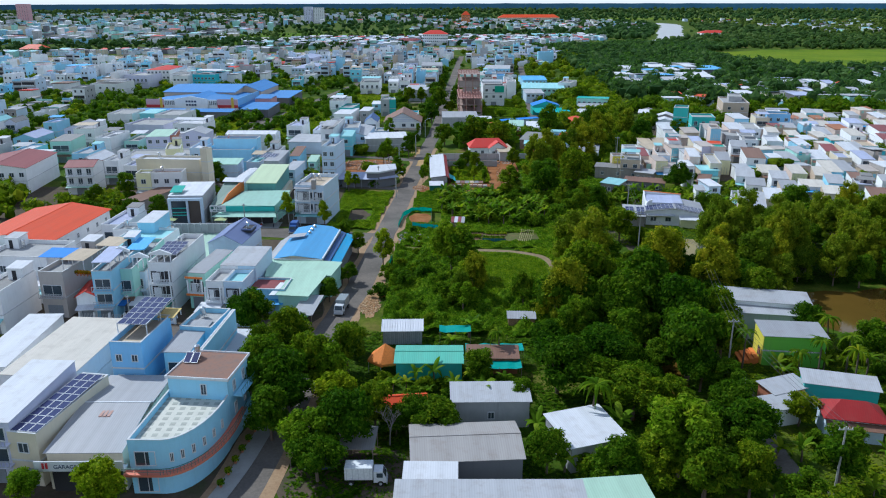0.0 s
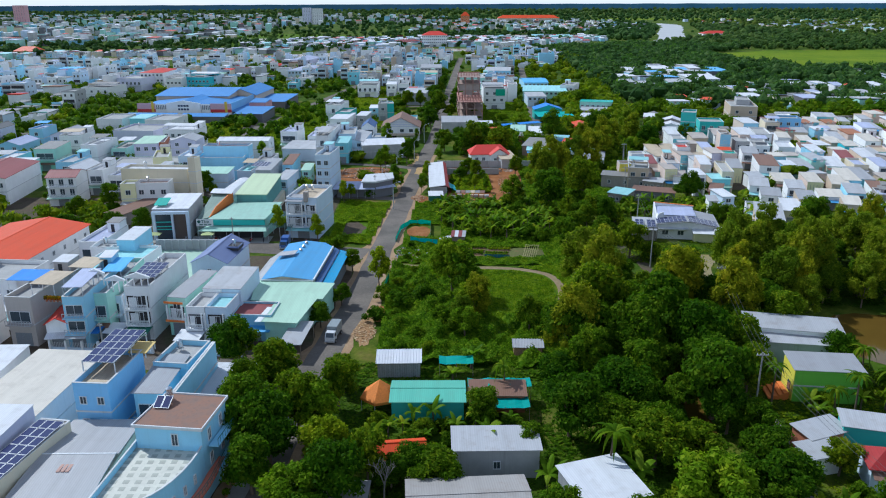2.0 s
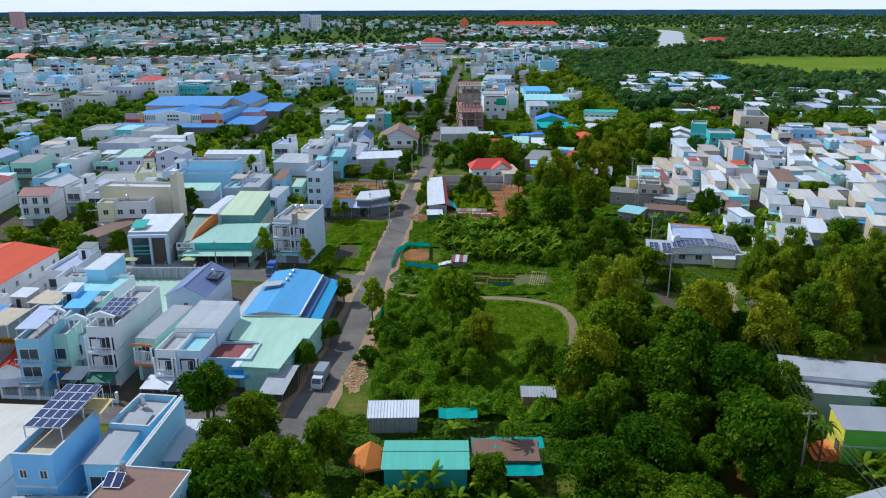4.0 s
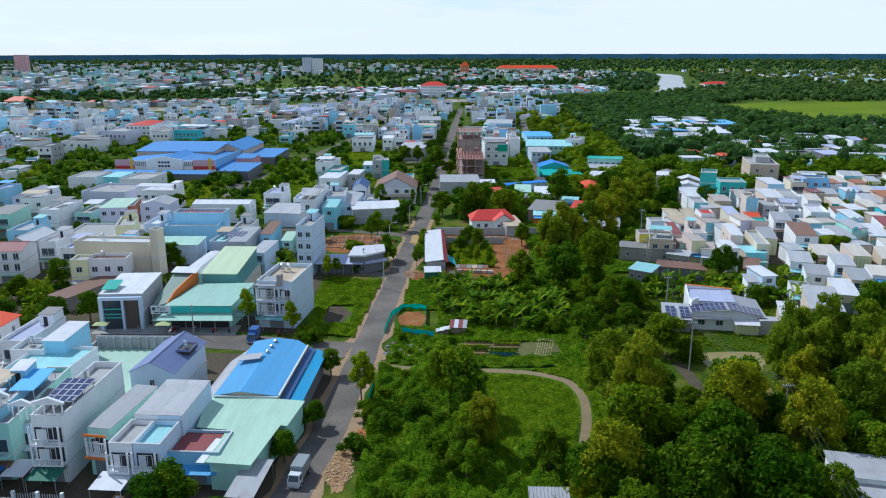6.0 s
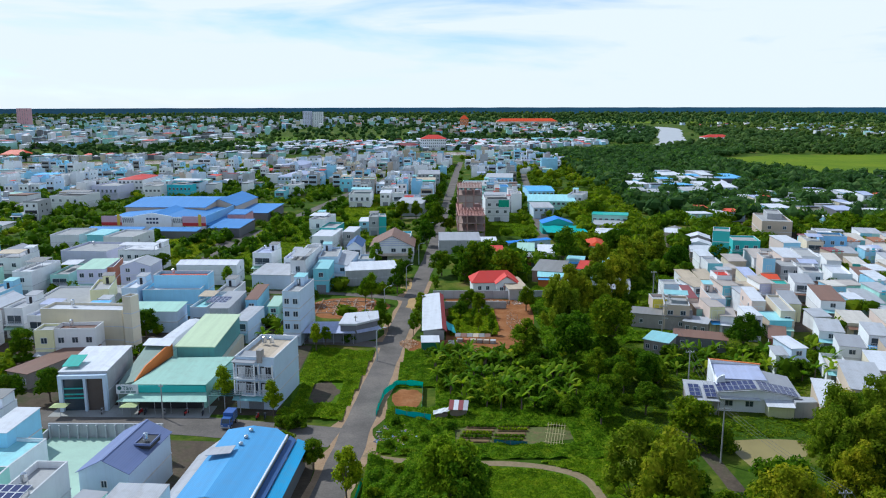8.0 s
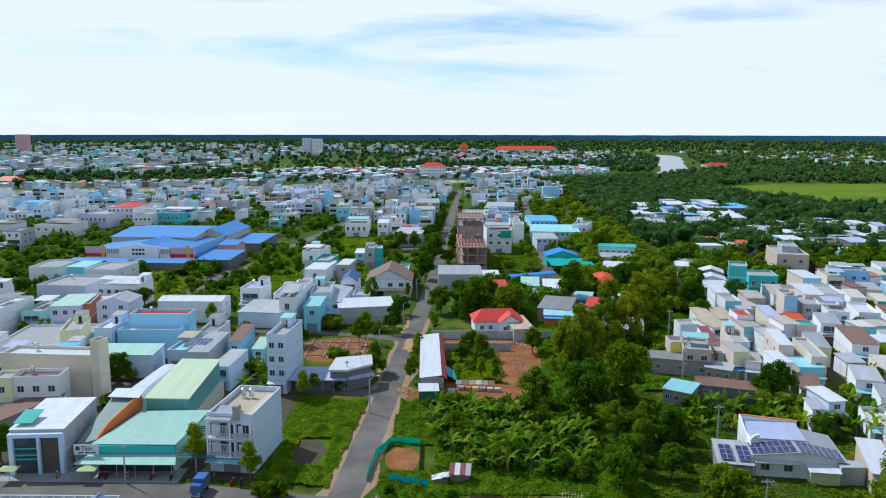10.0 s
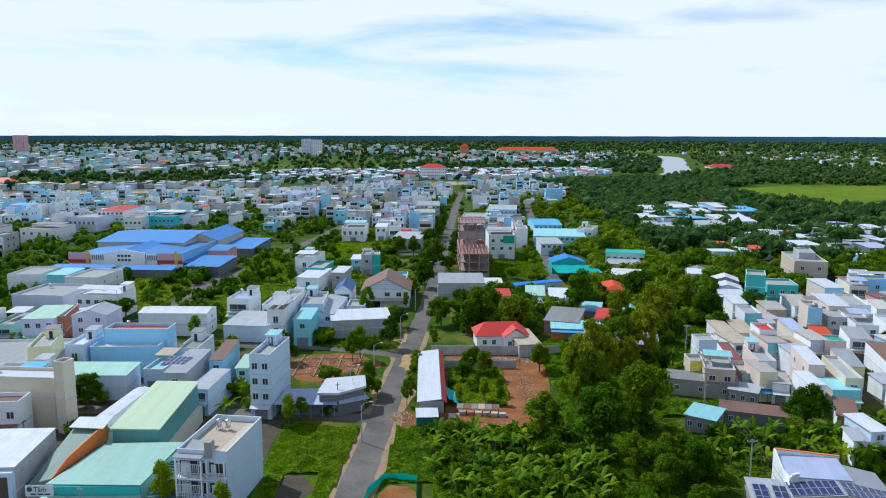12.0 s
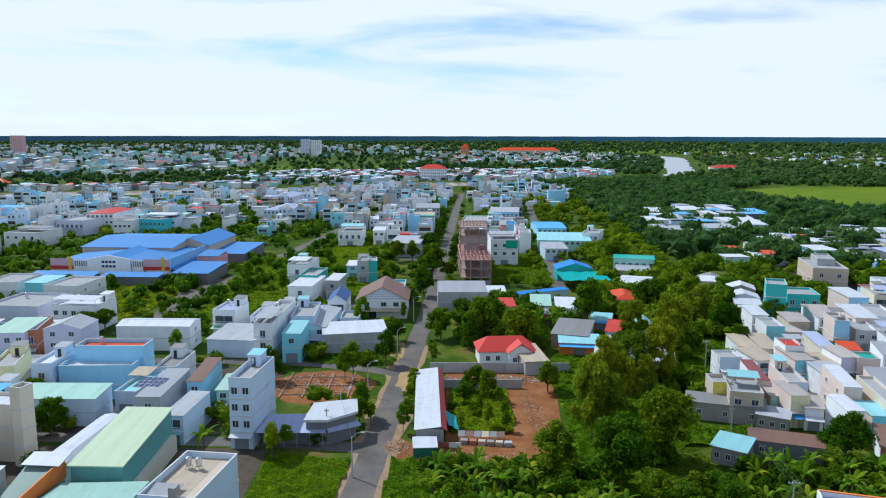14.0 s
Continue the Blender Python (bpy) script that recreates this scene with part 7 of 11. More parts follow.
pale_house = built(-36.6, 213.6)
for zz in (3.4, 6.8):
    front_balcony(pale_house, -4.0, 0.4, -7.3, zz, 1.3, True, 2.4)
    front_balcony(pale_house, 0.9, 4.0, -7.3, zz, 0.9, False, 2.3)
bm = bmesh.new()
plate(bm, [(-4.2, -8.8, 10.3), (0.5, -8.8, 10.3), (0.5, -3.0, 10.8), (-4.2, -3.0, 10.8)], 0.1)
part("canopy", bm, roof_mat("grey"), pale_house)
bm = bmesh.new()
box(bm, 0.7, -7.9, 10.0, 1.7, -6.4, 12.6)
part("stair_pier", bm, wall_mat("block"), pale_house)
bm = bmesh.new()
box(bm, 1.9, -5.5, 10.02, 3.8, 6.5, 10.12)
part("roof_tiles", bm, wall_mat("tan"), pale_house)
white_house = built(-56.5, 153.7)
for zz in (3.3, 6.4):
    front_balcony(white_house, -2.2, 2.2, -9.47, zz, 1.2, False, 2.3)
front_balcony(built(-44.5, 145.4), -1.6, 1.6, -3.55, 3.6, 1.2, False, 2.4)
front_balcony(built(-40.6, 145.2), -1.75, 1.75, -3.55, 3.6, 1.2, False, 2.4)
mint_house = built(-48.8, 152.3)
front_balcony(mint_house, -1.6, 1.6, -6.6, 3.7, 1.1, True, 2.2)
for zz in (3.3, 6.9):
    bm = bmesh.new()
    box(bm, -1.85, -7.85, zz, 1.85, -7.72, zz + 0.4)
    part("trim_board", bm, wall_mat("orange"), mint_house)


def street_awning(x, y, w, d, z, yaw, mat, label):
    """A sheet awning on thin posts before a house front."""
    root = thing("street_awning", label, "awning", pose(x, y, 0, 0, 0, yaw), "street awnings")
    bm = bmesh.new()
    plate(bm, [(-w / 2, -d / 2, z - 0.4), (w / 2, -d / 2, z - 0.4), (w / 2, d / 2, z), (-w / 2, d / 2, z)], 0.06)
    part("sheet", bm, mat, root)
    for px in (-w / 2 + 0.1, w / 2 - 0.1):
        for py, zz in ((-d / 2 + 0.1, z - 0.42), (d / 2 - 0.1, z - 0.05)):
            bm = bmesh.new()
            tube(bm, (px, py, 0), (px, py, zz), 0.04, 0.04, 6)
            part("post", bm, RAIL, root)


street_awning(-46.6, 139.6, 4.6, 4.0, 3.2, -5, roof_mat("white"), "white sheet awning over a house forecourt")
street_awning(-56.8, 142.0, 4.4, 3.4, 3.0, -3, plain("green_awning", (0.02, 0.14, 0.09), 0.7), "dark green cloth awning before a white house")
street_awning(-66.5, 143.6, 6.0, 4.2, 3.0, -4, plain("blue_awning", (0.02, 0.13, 0.42), 0.7), "blue tarpaulin awning over a house forecourt")
street_awning(-61.4, 143.6, 3.4, 4.0, 2.9, -4, roof_mat("white"), "white sheet awning over a house forecourt")


def forecourt_wall(x0, y0, x1, y1, label):
    """A low garden wall of pillars and rails along the side street."""
    root = thing("garden_wall", label, "wall", Matrix(), "garden walls")
    n = max(2, int(math.hypot(x1 - x0, y1 - y0) / 2.6))
    for i in range(n + 1):
        u = i / n
        px, py = x0 + (x1 - x0) * u, y0 + (y1 - y0) * u
        bm = bmesh.new()
        box(bm, px - 0.2, py - 0.2, 0, px + 0.2, py + 0.2, 1.9)
        part("pillar", bm, wall_mat("white"), root)
        if i < n:
            qx, qy = x0 + (x1 - x0) * (i + 1) / n, y0 + (y1 - y0) * (i + 1) / n
            bm = bmesh.new()
            prism(bm, [(px + 0.2, py - 0.1), (qx - 0.2, qy - 0.1), (qx - 0.2, qy + 0.1), (px + 0.2, py + 0.1)], 0, 0.6)
            part("plinth", bm, wall_mat("pale"), root)
            bm = bmesh.new()
            bars(bm, px + 0.3, py, qx - 0.3, qy, 0.6, 1.6, 8, 0.03)
            part("rail", bm, FRAME, root)


forecourt_wall(-60.0, 139.0, -53.0, 138.4, "low white wall with railings before a house")
forecourt_wall(-45.0, 137.4, -37.0, 136.8, "low white wall with railings before a house")
forecourt_wall(-72.0, 140.2, -63.0, 139.4, "low white wall with railings before a house")

lime_house = built(57.8, 122.2)
bm = bmesh.new()
box(bm, -5.12, -2.6, 0.02, -5.01, 2.6, 5.4)
part("front_wall", bm, wall_mat("yellow"), lime_house, "bright yellow front wall")
bm = bmesh.new()
box(bm, -5.2, -1.6, 1.2, -5.12, -0.4, 2.8)
part("window", bm, GLASS, lime_house)
for i in range(4):
    bm = bmesh.new()
    box(bm, -8.4 + 0.75 * i, -2.4, 0.03, -7.66 + 0.75 * i, 1.6, 0.35 + 0.3 * i)
    part("step", bm, wall_mat("orange"), lime_house, "orange painted step")

# ---- plants ----
def leaf_cloud(centres, radii, n, size, seed, squash=0.85, droop=0.0, long=1.7):
    """Leaf blades on the outside of a group of lobes, with a rough inner core to each lobe."""
    rng = np.random.default_rng(seed)
    centres, radii = np.array(centres, float), np.array(radii, float)
    pick = rng.choice(len(radii), n, p=radii ** 2 / (radii ** 2).sum())
    way = rng.normal(size=(n, 3))
    way /= np.linalg.norm(way, axis=1, keepdims=True)
    way[:, 2] = np.where(way[:, 2] < -0.5, -way[:, 2], way[:, 2])
    bump = 0.8 + 0.45 * rng.random(n) ** 1.6
    pos = centres[pick] + way * (radii[pick] * bump)[:, None] * (1, 1, squash)
    up = way + rng.normal(scale=0.55, size=(n, 3)) + (0, 0, 0.35)
    up /= np.linalg.norm(up, axis=1, keepdims=True)
    side = np.cross(up, rng.normal(size=(n, 3)))
    side /= np.linalg.norm(side, axis=1, keepdims=True)
    fwd = np.cross(side, up)
    fwd[:, 2] -= droop
    s = size * (0.55 + 0.9 * rng.random(n))[:, None]
    a, b = side * s * 0.55, fwd * s * 0.5 * long
    verts = np.stack([pos - b * 0.7 + a, pos + b - (0, 0, 0.1 * size), pos - b * 0.7 - a], 1).reshape(-1, 3)
    faces = [(3 * i, 3 * i + 1, 3 * i + 2) for i in range(n)]
    core = bmesh.new()
    for c, r in zip(centres, radii):
        made = bmesh.ops.create_icosphere(core, subdivisions=1, radius=r * 0.76)
        for v in made["verts"]:
            k = 1 + 0.28 * noise.noise(Vector(v.co) * 1.3 + Vector(c))
            v.co = Vector((v.co.x * k, v.co.y * k, v.co.z * k * squash)) + Vector(c)
    cm = bpy.data.meshes.new("core")
    core.to_mesh(cm)
    core.free()
    off = len(verts)
    verts = list(map(tuple, verts)) + [tuple(v.co) for v in cm.vertices]
    faces += [tuple(i + off for i in p.vertices) for p in cm.polygons]
    bpy.data.meshes.remove(cm)
    return verts, faces


def as_mesh(name, verts, faces, material):
    me = bpy.data.meshes.new(name)
    me.from_pydata(verts, [], faces)
    me.materials.append(material)
    return me


def lobes(seed, spread, height, low, n, r0, r1):
    rng = random.Random(seed)
    cs, rs = [], []
    for i in range(n):
        a = 2.4 * i + rng.random()
        u = i / max(1, n - 1)
        rad = spread * math.sqrt(1 - (u * 0.9) ** 2) * (0.55 + 0.65 * rng.random()) if i else 0
        cs.append((rad * math.cos(a), rad * math.sin(a), low + (height - low) * (u * 0.85 + 0.15 * rng.random())))
        rs.append(r0 + (r1 - r0) * rng.random() ** 1.4)
    return cs, rs


TREES = {}


def tree_kind(kind, label, mat, seed, spread, height, low, n, r0, r1, leaves, size, trunk, squash=0.85, droop=0.0):
    root = thing("bush" if kind == "bush" else "tree", label, "bush" if kind == "bush" else "tree", pose(0, 0, -60), "bushes" if kind == "bush" else "trees")
    cs, rs = lobes(seed, spread, height, low, n, r0, r1)
    bm = bmesh.new()
    tube(bm, (0, 0, -0.2), (0.1, 0, low), trunk, trunk * 0.7, 8)
    for c in cs[:12]:
        tube(bm, (0.1, 0, low * 0.75), (c[0] * 0.85, c[1] * 0.85, c[2]), trunk * 0.45, trunk * 0.12, 4)
    part("trunk", bm, BARK, root)
    v, f = leaf_cloud(cs, rs, leaves, size, seed, squash, droop)
    crown = new("crown", as_mesh("crown", v, f, mat))
    crown.parent = root
    TREES.setdefault(kind, []).append(root)


for s in range(3):
    tree_kind("broad", "broad dense dark green garden tree", LEAF_DARK, 10 + s, 2.8, 7.4, 3.2, 20, 0.9, 1.7, 4300, 0.285, 0.28)
for s in range(3):
    tree_kind("mid", "leafy mid-green tree with an uneven crown", LEAF_MID, 20 + s, 2.6, 8.4, 2.8, 20, 0.8, 1.5, 4000, 0.285, 0.25)
for s in range(3):
    tree_kind("airy", "tall olive green feathery tree", LEAF_OLIVE, 30 + s, 3.0, 12.6, 2.6, 30, 0.8, 1.6, 4500, 0.27, 0.2, 1.1, 0.4)
for s in range(2):
    tree_kind("street", "young upright green street tree", LEAF_BRIGHT, 40 + s, 1.1, 6.3, 2.2, 12, 0.5, 0.95, 2000, 0.2, 0.12, 1.1)
for s in range(3):
    tree_kind("bush", "dense rounded green garden bush", LEAF_MID, 50 + s, 1.5, 2.4, 0.5, 11, 0.5, 1.0, 1500, 0.22, 0.1)
for s in range(2):
    tree_kind("bright", "sunlit fresh green leafy tree", LEAF_BRIGHT, 60 + s, 2.6, 7.8, 3.0, 20, 0.8, 1.5, 4000, 0.28, 0.25)


for s in range(3):
    tree_kind("mid_far", "leafy mid-green tree with an uneven crown", LEAF_MID, 25 + s, 2.6, 8.4, 2.8, 16, 0.8, 1.5, 1700, 0.42, 0.25)
for s in range(2):
    tree_kind("airy_far", "tall olive green feathery tree", LEAF_OLIVE, 35 + s, 3.0, 12.6, 2.6, 22, 0.8, 1.6, 2200, 0.38, 0.2, 1.1, 0.4)
for s in range(2):
    tree_kind("street_far", "young upright green street tree", LEAF_BRIGHT, 45 + s, 1.1, 6.3, 2.2, 10, 0.5, 0.95, 800, 0.3, 0.12, 1.1)


def blade(verts, faces, start, heading, length, width, lift, fall, n=6, keel=0.25):
    """One long arching leaf of two half-blades."""
    base = len(verts)
    hx, hy = math.cos(heading), math.sin(heading)
    for i in range(n + 1):
        t = i / n
        out, up = length * t * (1 - 0.25 * t * fall), length * (lift * t - fall * t * t)
        w = width * math.sin(math.pi * min(1, 0.12 + 0.88 * t) ** 0.8) * 0.5
        c = (start[0] + hx * out, start[1] + hy * out, start[2] + up)
        verts += [(c[0] - hy * w, c[1] + hx * w, c[2] - keel * w), c, (c[0] + hy * w, c[1] - hx * w, c[2] - keel * w)]
    for i in range(n):
        a = base + 3 * i
        faces += [(a, a + 1, a + 4, a + 3), (a + 1, a + 2, a + 5, a + 4)]


def palm_kind(kind, label, seed, height, fronds, length, width, trunk, lift, fall):
    rng = random.Random(seed)
    root = thing("palm" if kind == "palm" else "banana_plant", label, "palm" if kind == "palm" else "banana plant", pose(0, 0, -60), "palms and bananas")
    bm = bmesh.new()
    bend = 0.6 * rng.random()
    mids = [(bend * (u ** 2), 0, height * u) for u in (0, 0.33, 0.66, 1)]
    for i in range(3):
        tube(bm, mids[i], mids[i + 1], trunk * (1 - 0.12 * i), trunk * (0.88 - 0.12 * i), 7)
    part("trunk", bm, BARK, root)
    v, f = [], []
    for i in range(fronds):
        blade(v, f, (mids[3][0], 0, height), i * 2.4 + rng.random() * 0.5, length * (0.8 + 0.35 * rng.random()), width, lift * (0.6 + 0.7 * rng.random()), fall * (0.7 + 0.6 * rng.random()))
    o = new("crown", as_mesh("crown", v, f, LEAF_PALM if kind == "banana" else LEAF_MID))
    o.parent = root
    TREES.setdefault(kind, []).append(root)


for s in range(2):
    palm_kind("palm", "coconut palm with arching fronds", 70 + s, 6.5 + s, 20, 3.4, 0.55, 0.2, 0.65, 1.05)
for s in range(3):
    palm_kind("banana", "banana plant with broad arching leaves", 80 + s, 1.6 + 0.4 * s, 8, 2.5, 0.75, 0.16, 1.1, 0.95)

PLANTED = 0


def plant(kind, x, y, s=1.0, sz=0.0):
    global PLANTED
    PLANTED += 1
    kind += "_far" if y > 290 and kind + "_far" in TREES else ""
    src = TREES[kind][PLANTED % len(TREES[kind])]
    o = copy_thing(src, pose(x, y, 0, 0, 0, (PLANTED * 137.5) % 360))
    o.scale = (s * (0.9 + 0.2 * ((PLANTED * 0.37) % 1)), s, sz or s * (0.85 + 0.3 * ((PLANTED * 0.618) % 1)))
    return o


def inside(x, y, poly):
    c = False
    j = len(poly) - 1
    for i in range(len(poly)):
        (xi, yi), (xj, yj) = poly[i], poly[j]
        if (yi > y) != (yj > y) and x < (xj - xi) * (y - yi) / (yj - yi) + xi:
            c = not c
        j = i
    return c


def near_line(x, y, line, gap):
    p = Vector((x, y))
    for a, b in zip(line, line[1:]):
        a, b = Vector(a), Vector(b)
        t = max(0, min(1, (p - a).dot(b - a) / (b - a).length_squared))
        if (p - a.lerp(b, t)).length < gap:
            return True
    return False


FOOT = []
for ob in list(bpy.data.objects):
    if ob.parent and ob.name.split(".")[0] in ("wall", "deck", "terrace_block", "tower_block", "store"):
        pts = [ob.parent.matrix_basis @ Vector(c) for c in ob.bound_box]
        ctr = sum(pts, Vector()) / 8
        FOOT.append((ctr.x, ctr.y, max(abs(p.x - ctr.x) for p in pts), max(abs(p.y - ctr.y) for p in pts)))


FOOT += [(57, 184, 7, 8), (89, 142, 18, 12.5), (-6, 212, 4, 5.5), (13, 193.5, 10.5, 3.4), (-25.2, 215, 2.8, 6.0), (-29, 283, 9.5, 8.5)]
KEEP = [[(-14, 186), (-9, 184), (0, 182.6), (9, 182.4), (17, 181), (22.5, 177.5), (24.3, 171), (23.6, 163), (21.5, 154)],
        [(30, 150), (33, 140), (36.5, 131), (37, 121), (36, 111), (33, 96)], [(47, 118), (45.5, 108), (44, 96), (44.5, 88), (49, 78)],
        [(-78, 204), (-45, 200), (-20, 194)], [(-51, 251), (-31, 250), (-14, 247)], [(-45, 302), (-24, 298), (-9, 292)]]


TRACK = [(-10, 246), (0, 244.5), (10, 243.5), (18, 246), (20.5, 256), (22, 270), (22.5, 286)]


def free(x, y, gap, feet=None):
    if near_line(x, y, TRACK, 3.2 + 0.4 * gap):
        return False
    if any(near_line(x, y, l, 1.3 + 0.6 * gap) for l in KEEP):
        return False
    if near_line(x, y, ROAD_LINE, 3.4 + gap):
        return False
    return all(abs(x - fx) > fw + gap or abs(y - fy) > fd + gap for fx, fy, fw, fd in (FOOT if feet is None else feet))


def grow(kinds, poly, n, s0, s1, gap, seed, clear=1.0):
    """Plants of the given kinds spread over an outline, keeping apart from one another and from houses."""
    rng = random.Random(seed)
    xs, ys = [p[0] for p in poly], [p[1] for p in poly]
    put, tries = [], 0
    while len(put) < n and tries < n * 30:
        tries += 1
        x, y = rng.uniform(min(xs), max(xs)), rng.uniform(min(ys), max(ys))
        if not inside(x, y, poly) or not free(x, y, clear) or any((x - a) ** 2 + (y - b) ** 2 < gap * gap for a, b in put):
            continue
        put.append((x, y))
        plant(rng.choice(kinds), x, y, rng.uniform(s0, s1))


def cover(name, poly, n, size, mat, label, seed, tall=1.0, clear=0.3):
    """Low growth nobody could count: tufts of upright blades over an outline."""
    rng = np.random.default_rng(seed)
    xs, ys = [p[0] for p in poly], [p[1] for p in poly]
    verts, faces = [], []
    k = 0
    while k < n:
        x, y = rng.uniform(min(xs), max(xs)), rng.uniform(min(ys), max(ys))
        k += 1
        if not inside(x, y, poly) or not free(x, y, clear):
            continue
        lump = 0.55 + 0.9 * max(0, noise.noise((x * 0.16, y * 0.16, seed)) + 0.35)
        for j in range(4):
            a = rng.uniform(0, 2 * math.pi)
            s = size * lump * rng.uniform(0.6, 1.3)
            px, py, pz = x + rng.normal() * size * 0.45, y + rng.normal() * size * 0.45, rng.uniform(0, 0.5) * size * lump * tall
            dx, dy = math.cos(a) * s * 0.5, math.sin(a) * s * 0.5
            lx, ly = -math.sin(a) * s * 0.8, math.cos(a) * s * 0.8
            b = len(verts)
            verts += [(px - dx, py - dy, pz), (px + dx, py + dy, pz), (px + lx * 1.3, py + ly * 1.3, pz + s * 0.25 * tall)]
            faces.append((b, b + 1, b + 2))
    ob = new(name, as_mesh(name, verts, faces, mat))
    return tagged(ob, label, "undergrowth", kind="stuff")


def creepers(name, poly, tall, per, size, mat, label, seed, clear=0.3, step=0.7):
    """Low tangled growth: small leaves over uneven mounds, with stems of leaves beneath."""
    rng = np.random.default_rng(seed)
    xs, ys = [p[0] for p in poly], [p[1] for p in poly]
    waves = [(rng.uniform(0, 6.28), 2 * math.pi / rng.uniform(2.2, 9.0), rng.uniform(0, 6.28)) for _ in range(12)]

    def lift(x, y):
        h = sum(np.sin((x * math.cos(a) + y * math.sin(a)) * k + q) for a, k, q in waves) / 6
        return tall * np.clip(0.35 + 0.6 * h, 0.06, 1.3)

    cells = []
    for i in range(int((max(xs) - min(xs)) / step)):
        for j in range(int((max(ys) - min(ys)) / step)):
            x, y = min(xs) + (i + 0.5) * step, min(ys) + (j + 0.5) * step
            if inside(x, y, poly) and free(x, y, clear):
                cells.append((x, y))
    c = np.array(cells)
    h = step * 0.62
    base = np.stack([np.stack([c[:, 0] + dx, c[:, 1] + dy, lift(c[:, 0] + dx, c[:, 1] + dy) * 0.8 + 0.03], 1) for dx, dy in ((-h, -h), (h, -h), (h, h), (-h, h))], 1).reshape(-1, 3)
    n = int(len(c) * per * step * step)
    p = c[rng.integers(0, len(c), n)] + rng.uniform(-0.5, 0.5, (n, 2)) * step
    pos = np.column_stack([p, lift(p[:, 0], p[:, 1]) * rng.uniform(0.75, 1.2, n) + 0.06])
    up = rng.normal(scale=0.6, size=(n, 3)) + (0, 0, 1)
    side = np.cross(up, rng.normal(size=(n, 3)))
    side /= np.linalg.norm(side, axis=1, keepdims=True)
    fwd = np.cross(side, up)
    fwd /= np.linalg.norm(fwd, axis=1, keepdims=True)
    s = size * rng.uniform(0.5, 1.4, (n, 1))
    leaf = np.stack([pos - fwd * s * 0.5 + side * s * 0.45, pos + fwd * s * 0.8, pos - fwd * s * 0.5 - side * s * 0.45], 1).reshape(-1, 3)
    m = len(base)
    faces = [(4 * i, 4 * i + 1, 4 * i + 2, 4 * i + 3) for i in range(m // 4)] + [(m + 3 * i, m + 3 * i + 1, m + 3 * i + 2) for i in range(n)]
    ob = new(name, as_mesh(name, list(map(tuple, np.concatenate([base, leaf]))), faces, mat))
    return tagged(ob, label, "undergrowth", kind="stuff")


def woods(name, label, poly, n, seed, size, mat, avoid=(), fine=26):
    """Distant woods: many small rough crowns in one mesh."""
    rng = np.random.default_rng(seed)
    xs, ys = [p[0] for p in poly], [p[1] for p in poly]
    ico = bmesh.new()
    bmesh.ops.create_icosphere(ico, subdivisions=1, radius=1.0)
    bv = np.array([v.co for v in ico.verts])
    bf = [tuple(v.index for v in f.verts) for f in ico.faces]
    ico.free()
    vs, fs, off, k, tries = [], [], 0, 0, 0
    while k < n and tries < n * 10:
        tries += 1
        x, y = rng.uniform(min(xs), max(xs)), rng.uniform(min(ys), max(ys))
        if not inside(x, y, poly) or not free(x, y, 1.0) or any(near_line(x, y, l, g) for l, g in avoid):
            continue
        r = rng.uniform(*size)
        for j in range(1 if not fine else 3 if r < 5.5 else 2):
            c = np.array([x, y, r * 0.9]) + rng.normal(scale=r * 0.5, size=3) * (1, 1, 0.45)
            v = bv * (1 + rng.normal(scale=0.2, size=(len(bv), 1))) * r * (rng.uniform(0.5, 0.8) if fine else 0.95) * (1, 1, 0.95) + c
            vs.append(v)
            fs += [tuple(i + off for i in f) for f in bf]
            off += len(v)
        if fine:
            way = rng.normal(size=(fine, 3))
            way /= np.linalg.norm(way, axis=1, keepdims=True)
            way[:, 2] = abs(way[:, 2])
            p = np.array([x, y, r * 0.85]) + way * r * rng.uniform(0.75, 1.15, size=(fine, 1)) * (1, 1, 0.9)
            a = rng.normal(size=(fine, 3)) * r * 0.14
            b = np.cross(a, way) * rng.uniform(0.6, 1.2, size=(fine, 1))
            q = np.stack([p - a, p + b * 1.3, p + a], 1).reshape(-1, 3)
            vs.append(q)
            fs += [(off + 3 * i, off + 3 * i + 1, off + 3 * i + 2) for i in range(fine)]
            off += len(q)
        k += 1
    ob = new(name, as_mesh(name, list(map(tuple, np.concatenate(vs))), fs, mat))
    tagged(ob, label, "trees", kind="stuff")

# ---- planting ----
grow(["broad", "mid", "broad", "mid"], [(18, 84), (42, 84), (40, 118), (42, 150), (38, 172), (28, 172), (27, 150), (18, 124), (24, 104)], 34, 0.7, 1.1, 5.0, 1)
grow(["broad", "mid"], [(42, 130), (66, 128), (64, 154), (50, 156), (40, 152)], 13, 0.8, 1.1, 5.0, 2)
grow(["airy", "airy", "mid"], [(70, 160), (112, 160), (112, 198), (76, 198), (72, 178)], 34, 0.8, 1.05, 4.8, 3)
grow(["airy", "mid"], [(34, 262), (52, 266), (62, 300), (70, 345), (50, 345), (38, 300)], 11, 0.6, 0.95, 4.4, 5)
grow(["banana", "banana", "bush"], [(-1, 219), (4, 206), (26, 203), (32, 230), (20, 239), (-4, 238)], 120, 0.9, 1.3, 2.2, 7)
grow(["banana", "bush", "banana"], [(50, 224), (90, 217), (92, 238), (52, 240)], 46, 0.9, 1.3, 2.8, 8)
grow(["banana", "bush"], [(-12, 107), (10, 107), (8, 114.5), (-11, 115)], 22, 0.7, 1.1, 2.0, 12)
grow(["banana", "palm", "bush"], [(50, 100), (74, 100), (74, 126), (54, 126)], 12, 0.7, 1.0, 4.0, 13)
